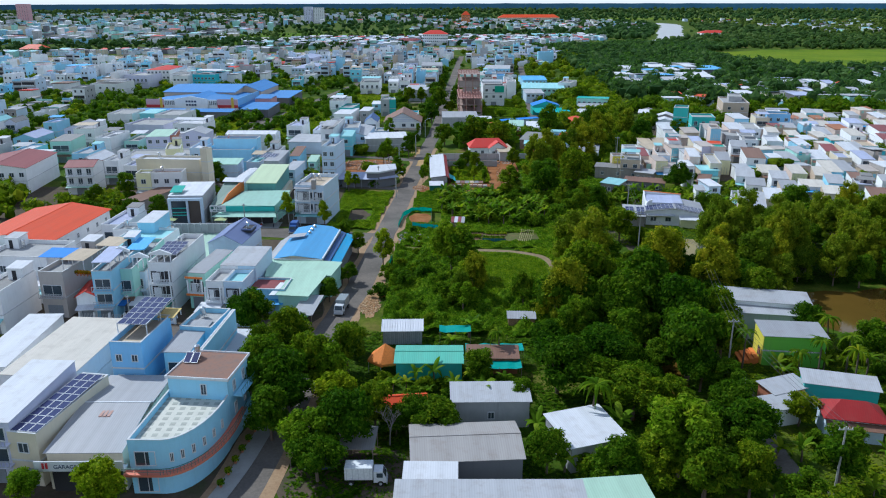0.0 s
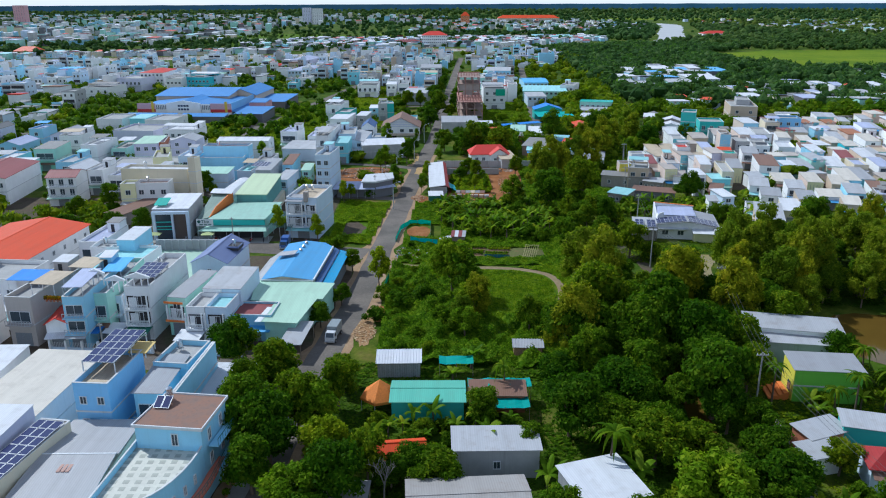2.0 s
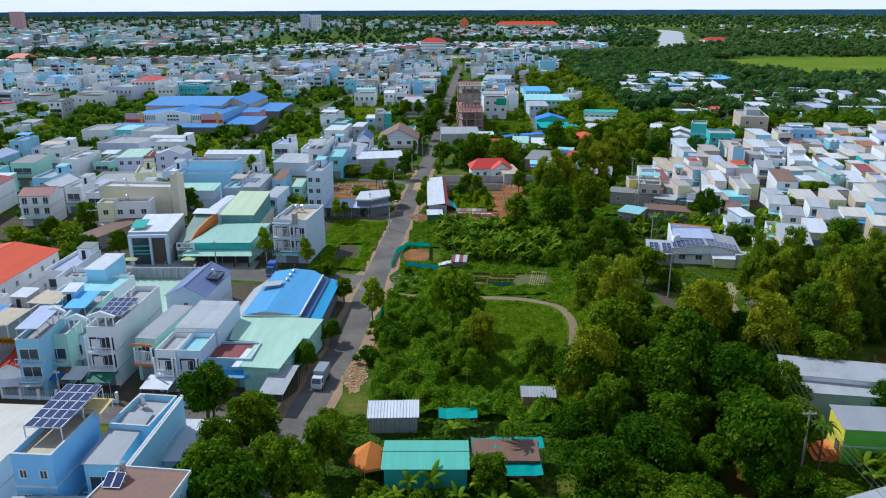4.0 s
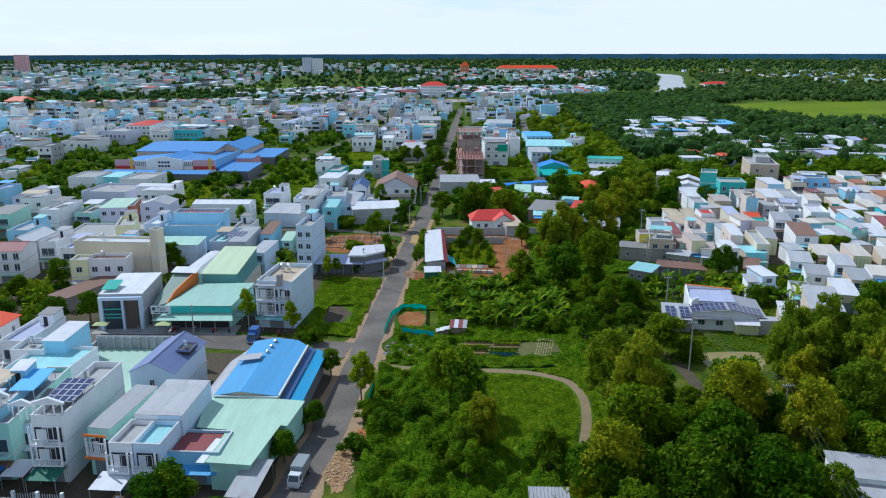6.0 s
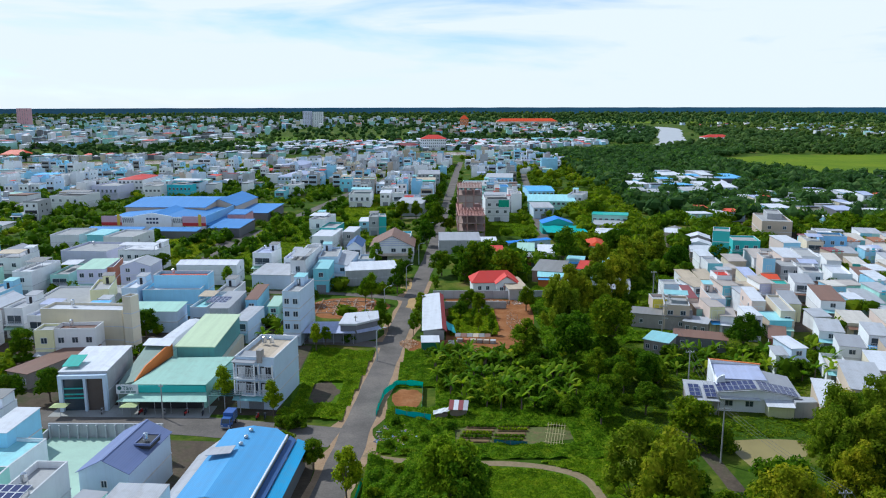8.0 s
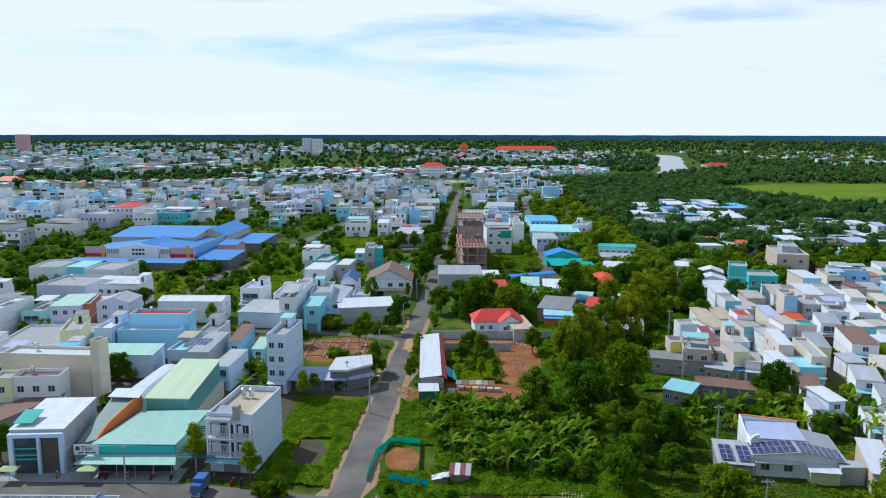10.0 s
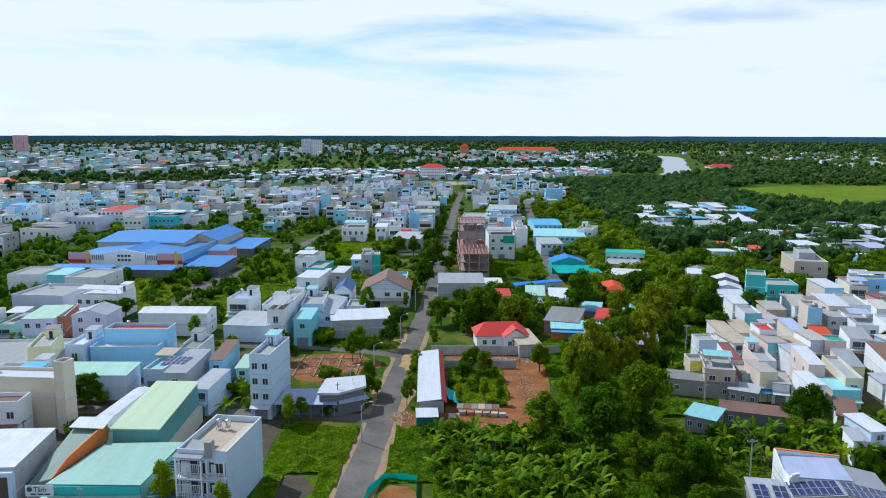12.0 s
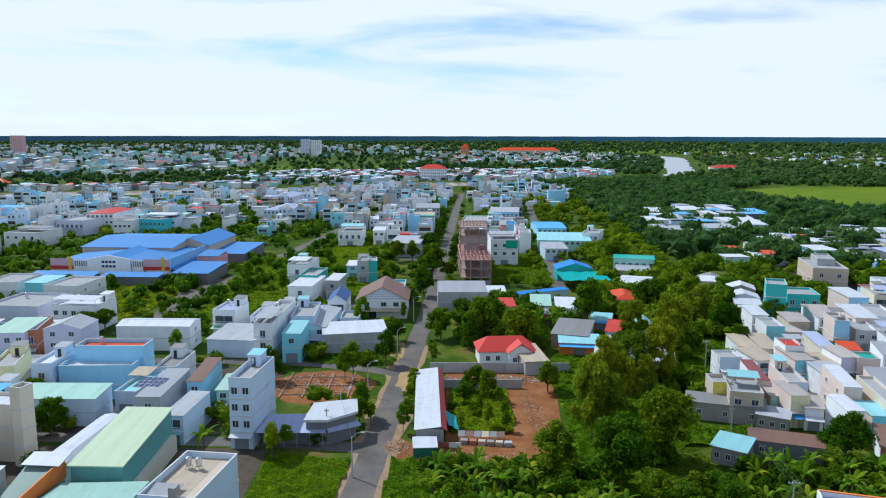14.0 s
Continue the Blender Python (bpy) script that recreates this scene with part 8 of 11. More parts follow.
grow(["bush"], [(-12, 138), (-4, 136), (-4, 178), (-11, 181)], 12, 0.5, 1.0, 3.6, 31)
creepers("vine_mounds", [(-13, 134), (24, 131), (24, 150), (8, 153), (7, 181), (-13, 183)], 2.5, 34, 0.26, LEAF_VINE, "tangled green creepers over low scrub", 341)
grow(["banana", "bush", "mid", "banana"], [(50, 96), (88, 96), (82, 126), (52, 128)], 26, 0.7, 1.05, 3.4, 34)
grow(["mid", "banana", "bush"], [(34, 74), (62, 72), (66, 96), (50, 98), (38, 96)], 20, 0.7, 1.0, 3.4, 35)
grow(["airy", "mid"], [(66, 150), (100, 154), (98, 164), (68, 166)], 9, 0.7, 1.0, 4.5, 36)
grow(["bush"], [(-10, 186), (6, 186), (2, 198), (-11, 198)], 7, 0.35, 0.6, 2.2, 32)
grow(["bush", "mid"], [(28, 196), (46, 204), (46, 224), (34, 222)], 16, 0.6, 0.9, 3.4, 33)
plant("street", -33.3, 201.9, 1.1)
plant("bush", -28.8, 188.4, 1.25)
plant("bush", -27.5, 197.0, 1.0)
plant("bush", -30.5, 197.5, 0.9)
creepers("tall_grass", [(-33, 203), (-19, 200), (-16, 242), (-32, 244)], 0.9, 34, 0.24, LEAF_GRASS, "rank sunlit grass and weeds on an empty plot", 1)
creepers("undergrowth", [(-12, 184), (34, 184), (38, 244), (-9, 244)], 0.8, 26, 0.26, LEAF_VINE, "green scrub and weeds among banana plants", 3)
cover("undergrowth", [(28, 184), (100, 190), (100, 244), (30, 262)], 18000, 0.42, LEAF_MID, "green garden growth", 4)
cover("undergrowth", [(-22, 84), (46, 84), (46, 134), (-20, 134)], 12000, 0.42, LEAF_DARK, "shaded green undergrowth between sheds", 5)
creepers("tall_grass", [(2.2, 255), (15, 254), (16, 280), (2.2, 281)], 1.1, 30, 0.28, LEAF_GRASS, "weeds and scrub in a walled plot", 6)
grow(["bush", "street", "mid"], [(2.5, 256), (15, 255), (16, 280), (2.5, 281)], 12, 0.5, 0.8, 2.8, 61, 0.3)
grow(["street", "bush"], [(-9.5, 252), (-6.4, 252), (-5.8, 283), (-8, 283)], 7, 0.6, 0.9, 2.5, 62, 0.1)
cover("tall_grass", [(-42, 296), (-12, 300), (-10, 318), (-44, 318)], 2500, 0.5, LEAF_BRIGHT, "grass along a side street", 7)
creepers("tall_grass", [(18, 408), (46, 406), (51, 480), (27, 482)], 0.8, 9, 0.5, LEAF_MEADOW, "yellow-green grass on a plot between streets", 8, 0.3, 1.2)
creepers("tall_grass", [(-64, 472), (-22, 474), (-16, 588), (-50, 588)], 0.7, 5, 0.6, LEAF_MEADOW, "rank grass on open plots", 9, 0.3, 1.6)
creepers("tall_grass", [(-150, 345), (-100, 345), (-98, 400), (-150, 405)], 0.7, 6, 0.6, LEAF_MEADOW, "rank grass on open plots before the market", 10, 0.3, 1.6)

woods("scrub_trees", "young trees and scrub behind the street", [(2, 312), (40, 318), (46, 392), (6, 360)], 60, 321, (1.8, 3.2), LEAF_MID, [], 90)
woods("woodland", "leafy trees between street and village", [(48, 345), (84, 335), (100, 430), (110, 560), (66, 540), (70, 430)], 190, 322, (2.6, 4.4), LEAF_MID, [], 90)
woods("plot_trees", "young trees on open plots", [(-100, 340), (-36, 340), (-20, 470), (-90, 470)], 34, 323, (1.4, 2.4), LEAF_MID, [], 90)
woods("garden_trees", "garden trees behind the shops", [(-150, 196), (-84, 212), (-88, 236), (-150, 240)], 30, 324, (2.0, 3.4), LEAF_MID, [], 110)
creepers("lawn_grass", [(7, 150), (22, 150), (30, 164), (30, 184), (24, 184), (7, 181)], 0.45, 40, 0.2, LEAF_GRASS, "thick rough grass around a curving path", 41, 0.1, 0.6)
cover("undergrowth", [(46, 74), (96, 76), (96, 134), (46, 134)], 9000, 0.42, LEAF_MID, "garden growth along a lane", 42)
cover("undergrowth", [(46, 134), (70, 134), (72, 158), (110, 158), (110, 172), (72, 172), (46, 172)], 8000, 0.42, LEAF_DARK, "shaded growth by the ponds", 43)

woods("lane_trees", "leafy trees beside the village lane", [(48, 262), (64, 262), (78, 300), (92, 345), (60, 345)], 55, 326, (1.6, 3.2), LEAF_MID, [], 130)
creepers("undergrowth", [(26, 244), (62, 250), (84, 300), (96, 345), (46, 345), (28, 300)], 1.0, 12, 0.42, LEAF_VINE, "green scrub beside the village lane", 44, 0.3, 1.0)
creepers("tall_grass", [(-80, 345), (-36, 345), (-20, 470), (-90, 470)], 0.6, 7, 0.55, LEAF_MEADOW, "yellow-green grass on open plots", 45, 0.3, 1.4)

# trees that stand apart
plant("broad", -26.4, 105.5, 1.15)
plant("bright", -20.2, 111.7, 1.04)
plant("mid", -17.5, 124.8, 0.76)
plant("mid", -36.1, 132.6, 0.93)
plant("broad", -28.8, 129.2, 0.85)
plant("broad", -31.0, 118.4, 0.91)
plant("broad", -33.0, 114.8, 0.71)
plant("bright", -20.0, 92.0, 1.03)
plant("broad", -14.6, 94.2, 1.13)
plant("broad", -18.0, 88.0, 0.84)
plant("broad", -2.5, 97.2, 0.96)
plant("mid", 4.2, 112.5, 0.74)
plant("bush", -5.6, 109.3, 0.88)
plant("banana", 4.8, 106.6, 1.17)
plant("broad", 16.3, 110.4, 1.25)
plant("broad", 25.2, 117.0, 1.20)
plant("mid", 37.1, 136.3, 1.55)
plant("bright", 28.6, 88.3, 1.42)
plant("mid", 26.2, 102.4, 1.14)
plant("broad", 38.3, 115.2, 1.53)
plant("mid", 42.3, 108.8, 0.79)
plant("mid", 11.8, 89.6, 0.71)
plant("banana", 16.5, 90.6, 1.01)
plant("mid", 50.1, 100.9, 0.68)
plant("broad", 32.2, 133.0, 1.47)
plant("airy", 20.9, 134.4, 1.15)
plant("airy", 29.8, 155.9, 1.15)
plant("mid", 46.3, 157.1, 1.51)
plant("mid", 9.7, 104.7, 0.70)
plant("banana", 11.5, 98.7, 1.10)
plant("broad", 21.9, 107.4, 1.00)
plant("mid", 25.6, 86.7, 0.89)
plant("mid", 30.4, 84.0, 0.77)
plant("banana", 23.5, 98.8, 1.40)
plant("palm", 19.4, 99.3, 1.06)
plant("banana", 40.5, 92.9, 1.04)
plant("banana", 43.5, 92.9, 1.04)
plant("palm", 48.8, 118.9, 0.83)
plant("palm", 56.4, 115.0, 0.81)
plant("palm", 66.3, 113.0, 0.80)
plant("palm", 8.0, 121.4, 0.85)
plant("banana", -0.0, 127.2, 1.14)
plant("banana", 3.2, 131.8, 1.17)
plant("bright", -42.8, 81.0, 0.97)
plant("bright", -53.4, 83.6, 0.67)
plant("broad", -36.9, 132.3, 1.07)
plant("mid", -28.8, 124.1, 1.10)
plant("broad", -27.0, 123.3, 0.75)
plant("mid", -24.8, 149.1, 0.61)
plant("mid", -22.1, 159.9, 0.58)
plant("mid", -22.1, 180.6, 0.57)
plant("street", -15.0, 168.7, 1.50)
plant("bush", -10.3, 159.7, 1.3)
plant("bush", -13.7, 163.0, 1.02)
plant("bush", -14.6, 151.8, 1.11)
plant("bright", 0.6, 166.1, 1.35)
plant("bright", 3.6, 154.0, 0.79)
plant("bush", -0.7, 150.4, 1.47)
plant("bush", -5.5, 162.1, 1.21)
plant("banana", 4.8, 135.1, 0.92)
plant("broad", 21.2, 134.7, 1.30)
plant("mid", 14.7, 145.6, 0.86)
plant("broad", 29.1, 130.1, 1.20)
plant("mid", 27.1, 144.6, 1.51)
plant("airy", 28.1, 165.6, 1.15)
plant("mid", 44.0, 189.1, 1.16)
plant("mid", 42.0, 152.3, 1.29)
plant("broad", 38.0, 139.4, 1.31)
plant("broad", 41.4, 129.6, 1.40)
plant("airy", 52.6, 145.2, 1.15)
plant("airy", 64.5, 154.8, 1.15)
plant("airy", 75.7, 164.7, 1.15)
plant("mid", 46.4, 122.7, 1.00)
plant("broad", 28.4, 120.5, 1.01)
plant("mid", 40.1, 122.6, 1.10)
plant("broad", 16.5, 124.3, 0.85)
plant("mid", 78.6, 186.1, 0.98)
plant("mid", 95.1, 204.0, 1.26)
plant("airy", 32.5, 250.8, 1.15)
plant("airy", 61.5, 306.9, 1.15)
plant("airy", 82.0, 350.6, 1.15)
plant("bush", 47.2, 219.6, 1.50)
plant("bush", 48.9, 188.1, 1.45)
plant("mid", 12.4, 323.2, 1.51)
plant("mid", -2.8, 416.2, 1.54)
plant("bush", 39.9, 240.6, 1.50)
plant("street", -14.5, 259.4, 0.85)
plant("street", -44.2, 207.4, 1.25)
plant("street", -53.6, 209.6, 0.80)
plant("mid", -100.2, 235.7, 0.84)
plant("mid", -81.3, 210.8, 0.84)
plant("mid", -106.0, 226.1, 0.81)
plant("broad", -87.2, 207.5, 0.85)
plant("broad", -100.5, 207.7, 0.85)
plant("mid", 20.2, 234.5, 1.29)
plant("airy", 36.1, 269.1, 1.15)
plant("airy", 45.7, 282.1, 1.15)
plant("airy", 29.9, 251.2, 1.15)
plant("airy", 66.9, 315.4, 1.15)
plant("airy", 80.0, 337.1, 1.15)
plant("airy", 52.4, 282.1, 1.15)
plant("mid", 30.3, 229.8, 1.55)
plant("mid", 41.5, 241.4, 1.43)
plant("mid", 25.2, 278.8, 0.82)
plant("street", -16.7, 263.0, 1.34)
plant("mid", -16.9, 259.5, 0.65)
plant("street", -29.5, 246.4, 0.81)
plant("bush", -24.2, 249.6, 0.99)
plant("street", -31.3, 242.4, 1.04)
plant("mid", 0.4, 325.5, 1.16)
plant("mid", 8.3, 316.2, 0.99)
plant("mid", 16.0, 334.8, 1.20)
plant("mid", 22.6, 316.4, 1.54)
plant("mid", 46.0, 338.1, 1.55)
plant("broad", 80.1, 445.8, 1.55)
plant("street", -23.3, 287.6, 1.04)
plant("street", -21.4, 289.4, 1.39)
plant("mid", -14.3, 320.5, 0.78)
plant("mid", -41.1, 287.0, 0.86)
plant("banana", -42.5, 270.5, 1.40)
plant("banana", -47.5, 270.5, 1.40)
plant("banana", -44.8, 245.2, 1.40)
plant("street", -70.0, 303.6, 1.31)
plant("broad", -104.8, 327.2, 0.87)
plant("broad", -101.6, 333.2, 0.90)
plant("mid", -82.8, 266.3, 0.67)
plant("mid", -88.8, 268.4, 0.76)
plant("mid", 74.3, 240.2, 1.15)
plant("bush", 109.2, 322.5, 1.31)
plant("banana", 76.5, 232.9, 1.34)
plant("mid", 104.4, 338.6, 1.22)
plant("broad", 85.5, 326.1, 1.21)
plant("mid", 83.5, 312.4, 0.88)
plant("street", -69.4, 397.4, 1.50)
plant("street", -73.8, 397.4, 1.50)
plant("street", -58.3, 385.8, 1.50)
plant("mid", -39.8, 388.2, 0.74)
plant("street", -23.9, 335.5, 1.50)
plant("mid", -27.7, 421.9, 0.83)
plant("mid", -20.2, 458.5, 1.10)
plant("mid", -12.3, 458.6, 1.10)
plant("mid", -4.7, 486.5, 1.35)
plant("bush", -21.4, 433.7, 1.50)
plant("mid", -5.6, 382.5, 1.30)
plant("broad", 69.3, 351.9, 1.44)
plant("airy", 44.1, 151.4, 1.15)
plant("airy", 66.4, 172.7, 1.15)
plant("mid", -29.3, 110.3, 1.13)
plant("broad", -24.7, 103.2, 1.04)
plant("mid", -22.4, 111.3, 1.02)
plant("mid", -26.0, 97.9, 0.96)
plant("bright", -17.4, 103.1, 1.01)
plant("mid", -17.6, 118.6, 0.89)
plant("bright", 2.6, 144.4, 0.76)
plant("bush", 0.8, 149.3, 1.2)
plant("bush", -6.1, 165.7, 1.1)
plant("bush", 5.6, 162.7, 1.01)
plant("mid", 3.0, 163.2, 1.12)
plant("banana", 14.2, 89.8, 1.25)
plant("banana", 20.6, 89.2, 1.25)
plant("bush", 17.4, 88.6, 1.1)
plant("mid", -77.5, 253.3, 0.92)
plant("mid", -81.4, 252.4, 0.8)
plant("airy", 5.4, 151.6, 0.72)
plant("airy", 2.2, 147.0, 0.6)
plant("airy", 61.0, 172.0, 0.95)
plant("airy", 63.2, 177.4, 0.9)
plant("airy", 60.2, 164.6, 1.0)
plant("airy", 66.4, 181.4, 1.0)
plant("airy", 69.6, 187.0, 0.9)
plant("mid", -11.5, 99.6, 0.8)
plant("broad", -5.2, 99.6, 0.72)
plant("mid", -8.4, 98.9, 0.6)

# ---- the town beyond ----
def town_house(x, y, w, d, h, wall, rm, kind, yaw):
    """A plain house some hundreds of metres off: walls, roof and a few windows."""
    house(x, y, w, d, h, wall=wall, roof=kind, rm=rm, yaw=yaw, rise=0.5 if kind == "shed" else 1.6, over=0.15, wins=max(1, int(w / 3.5)), par=0.7)


def settle(poly, n, seed, walls, roofs, w0, w1, d0, d1, h0, h1, yaw=0.0, gap=0.8, kinds=("flat", "flat", "shed", "gable")):
    rng = random.Random(seed)
    xs, ys = [p[0] for p in poly], [p[1] for p in poly]
    k = tries = 0
    while k < n and tries < n * 40:
        tries += 1
        x, y = rng.uniform(min(xs), max(xs)), rng.uniform(min(ys), max(ys))
        w, d = rng.uniform(w0, w1), rng.uniform(d0, d1)
        if not inside(x, y, poly) or not near_free(x, y, w / 2 + gap, d / 2 + gap):
            continue
        FOOT.append((x, y, w / 2, d / 2))
        kind = rng.choice(kinds)
        town_house(x, y, w, d, rng.uniform(h0, h1), rng.choice(walls), rng.choice(roofs), kind, yaw + rng.uniform(-2, 2))
        k += 1


LANES = [ROAD_LINE, [(-96, 330), (-88, 400), (-81, 452), (-69, 524), (-58, 600), (-40, 700)], [(47, 395), (49, 420), (54, 482), (64, 598), (74, 720)], [(100, 420), (90, 370), (78, 320), (68, 280)]]


def near_free(x, y, hw, hd):
    for l in LANES:
        if near_line(x, y, l, 3.5 + hw):
            return False
    return all(abs(x - fx) > fw + hw or abs(y - fy) > fd + hd for fx, fy, fw, fd in FOOT)


COOL = ["white", "white", "pale", "sky", "cyan", "white", "lilac", "mint", "grey"]
MIXR = ["tin", "white", "white", "grey", "lilac", "old", "aqua"]
settle([(-112, 140), (-62, 140), (-62, 158), (-80, 196), (-112, 196)], 14, 105, COOL + ["cream", "block"], MIXR + ["red"], 4.2, 6.5, 10, 16, 5, 10, -4, 0.3)
settle([(-120, 256), (-70, 256), (-62, 290), (-120, 300)], 14, 106, COOL, MIXR, 4.5, 8, 9, 15, 5, 9, -3, 0.4)
settle([(-60, 306), (-26, 306), (-26, 342), (-60, 346)], 6, 107, COOL, MIXR, 4.5, 7, 9, 14, 5, 9, -2, 0.6)
settle([(84, 256), (205, 256), (232, 400), (176, 392), (122, 346), (96, 330)], 58, 101, ["white", "white", "cream", "white", "cyan", "white", "sky", "butter", "white", "teal", "cream", "mint", "white"], ["tin", "white", "cream", "tan", "white", "maroon", "tin", "cream", "lilac", "brown", "grey", "tin"], 4.2, 6.4, 11, 18, 3.4, 6.2, -14, 0.25, ("flat", "shed", "shed", "shed", "shed"))
settle([(80, 216), (150, 214), (205, 256), (86, 256)], 26, 108, ["white", "cream", "tan", "white", "sky", "block", "white"], ["tin", "cream", "grey", "white", "lilac", "tin", "brown"], 4.5, 7, 8, 13, 3.4, 6, -18, 0.6, ("shed", "shed", "flat"))
settle([(-230, 250), (-98, 262), (-98, 335), (-230, 360)], 26, 102, COOL + ["cream"], MIXR, 5, 10, 10, 18, 5, 9)


def scatter_town(name, label, poly, n, seed, walls, roofs, size, height, avoid=(), apart=False):
    """Very many distant houses in one mesh, each wall block and roof an island of its own."""
    rng = random.Random(seed)
    xs, ys = [p[0] for p in poly], [p[1] for p in poly]
    wb, rb = bmesh.new(), bmesh.new()
    k = tries = 0
    while k < n and tries < n * 30:
        tries += 1
        x, y = rng.uniform(min(xs), max(xs)), rng.uniform(min(ys), max(ys))
        if not inside(x, y, poly) or any(near_line(x, y, l, g) for l, g in avoid):
            continue
        w, d, h = rng.uniform(*size), rng.uniform(size[0] * 1.3, size[1] * 1.5), rng.uniform(*height)
        if apart:
            if not near_free(x, y, w / 2 + 0.3, d / 2 + 0.3):
                continue
            FOOT.append((x, y, w / 2, d / 2))
        box(wb, x - w / 2, y - d / 2, 0, x + w / 2, y + d / 2, h)
        o, up = 0.25, rng.uniform(0.1, 1.3)
        lo = rng.random() < 0.5
        plate(rb, [(x - w / 2 - o, y - d / 2 - o, h + (0.05 if lo else up)), (x + w / 2 + o, y - d / 2 - o, h + (0.05 if lo else up)), (x + w / 2 + o, y + d / 2 + o, h + (up if lo else 0.05)), (x - w / 2 - o, y + d / 2 + o, h + (up if lo else 0.05))], 0.25)
        for s in range(0 if y > 900 else 1 if h < 5 else 2):
            for u in (-0.28, 0.22):
                box(wb, x + u * w - 0.5, y - d / 2 - 0.06, 1.2 + 3.2 * s, x + u * w + 0.6, y - d / 2 + 0.05, 2.6 + 3.2 * s)
        k += 1
    for bm_, nm, pal in ((wb, "walls", walls), (rb, "roofs", roofs)):
        m, nn, l, p = tree_of(name + "_" + nm)
        isl = nn.new("ShaderNodeNewGeometry").outputs["Random Per Island"]
        r = nn.new("ShaderNodeValToRGB")
        r.color_ramp.interpolation = "CONSTANT"
        el = r.color_ramp.elements
        while len(el) < len(pal):
            el.new(0.5)
        for i, (e, c) in enumerate(zip(el, pal)):
            e.position, e.color = i / len(pal), (*c, 1)
        l.new(isl, r.inputs["Fac"])
        tc = nn.new("ShaderNodeNewGeometry").outputs["Position"]
        g = noise_node(nn, l, tc, 0.4, 4)
        l.new(mixed(nn, l, ramp_node(nn, l, g, [(0.3, (0.75, 0.75, 0.75)), (0.65, (1, 1, 1))]), (0.08, 0.08, 0.08), r.outputs["Color"]), p.inputs["Base Color"])
        p.inputs["Roughness"].default_value = 0.6
        loose(name, bm_, m, label, "houses", kind="stuff")


W_ = WALL
R_ = ROOF
RIVER_LINE = [(-1500, 430), (-900, 660), (-400, 838), (-148, 905), (-41, 985), (78, 1005), (208, 1075), (300, 1180), (400, 1340), (500, 1560), (590, 1800), (600, 2050)]
PALE_WALLS = [W_["white"], W_["pale"], W_["grey"], W_["sky"], W_["white"], W_["cream"], W_["mint"], W_["dark"]]
PALE_ROOFS = [R_["white"], R_["tin"], R_["white"], R_["lilac"], R_["old"], R_["aqua"], R_["red"], R_["tin"], R_["grey"]]
REACH = [(290, 1130), (352, 1196), (425, 1447), (500, 1690), (565, 1930), (560, 2060)]
AV = [(REACH, 50), (RIVER_LINE, 42), (ROAD_LINE, 9), (LANES[1], 8), (LANES[2], 8)]
settle([(28, 300), (60, 298), (68, 345), (30, 350)], 7, 110, ["block", "white", "grey", "brick"], ["tin", "white", "old", "aqua", "grey"], 5, 9, 6, 10, 2.8, 4.0, -14, 1.0, ("shed", "gable"))
settle([(64, 352), (104, 350), (116, 400), (92, 440), (68, 424)], 9, 111, ["block", "white", "grey", "tan"], ["tin", "white", "old", "white", "grey"], 6, 11, 6, 11, 2.8, 4.5, -16, 1.0, ("shed", "gable"))
scatter_town("village_houses", "closely packed pale village houses", [(84, 254), (205, 256), (240, 400), (176, 392), (122, 346), (96, 330)], 70, 214, [W_["white"], W_["peach"], W_["cream"], W_["render"], W_["sky"], W_["peach"], W_["white"], W_["mint"], W_["tan"], W_["turq"]], [R_["sand"], R_["white"], R_["cream"], R_["sand"], R_["tin"], R_["sand"], R_["maroon"], R_["white"], R_["cream"], R_["rust"]], (4.2, 6.8), (3.3, 6.0), AV, True)
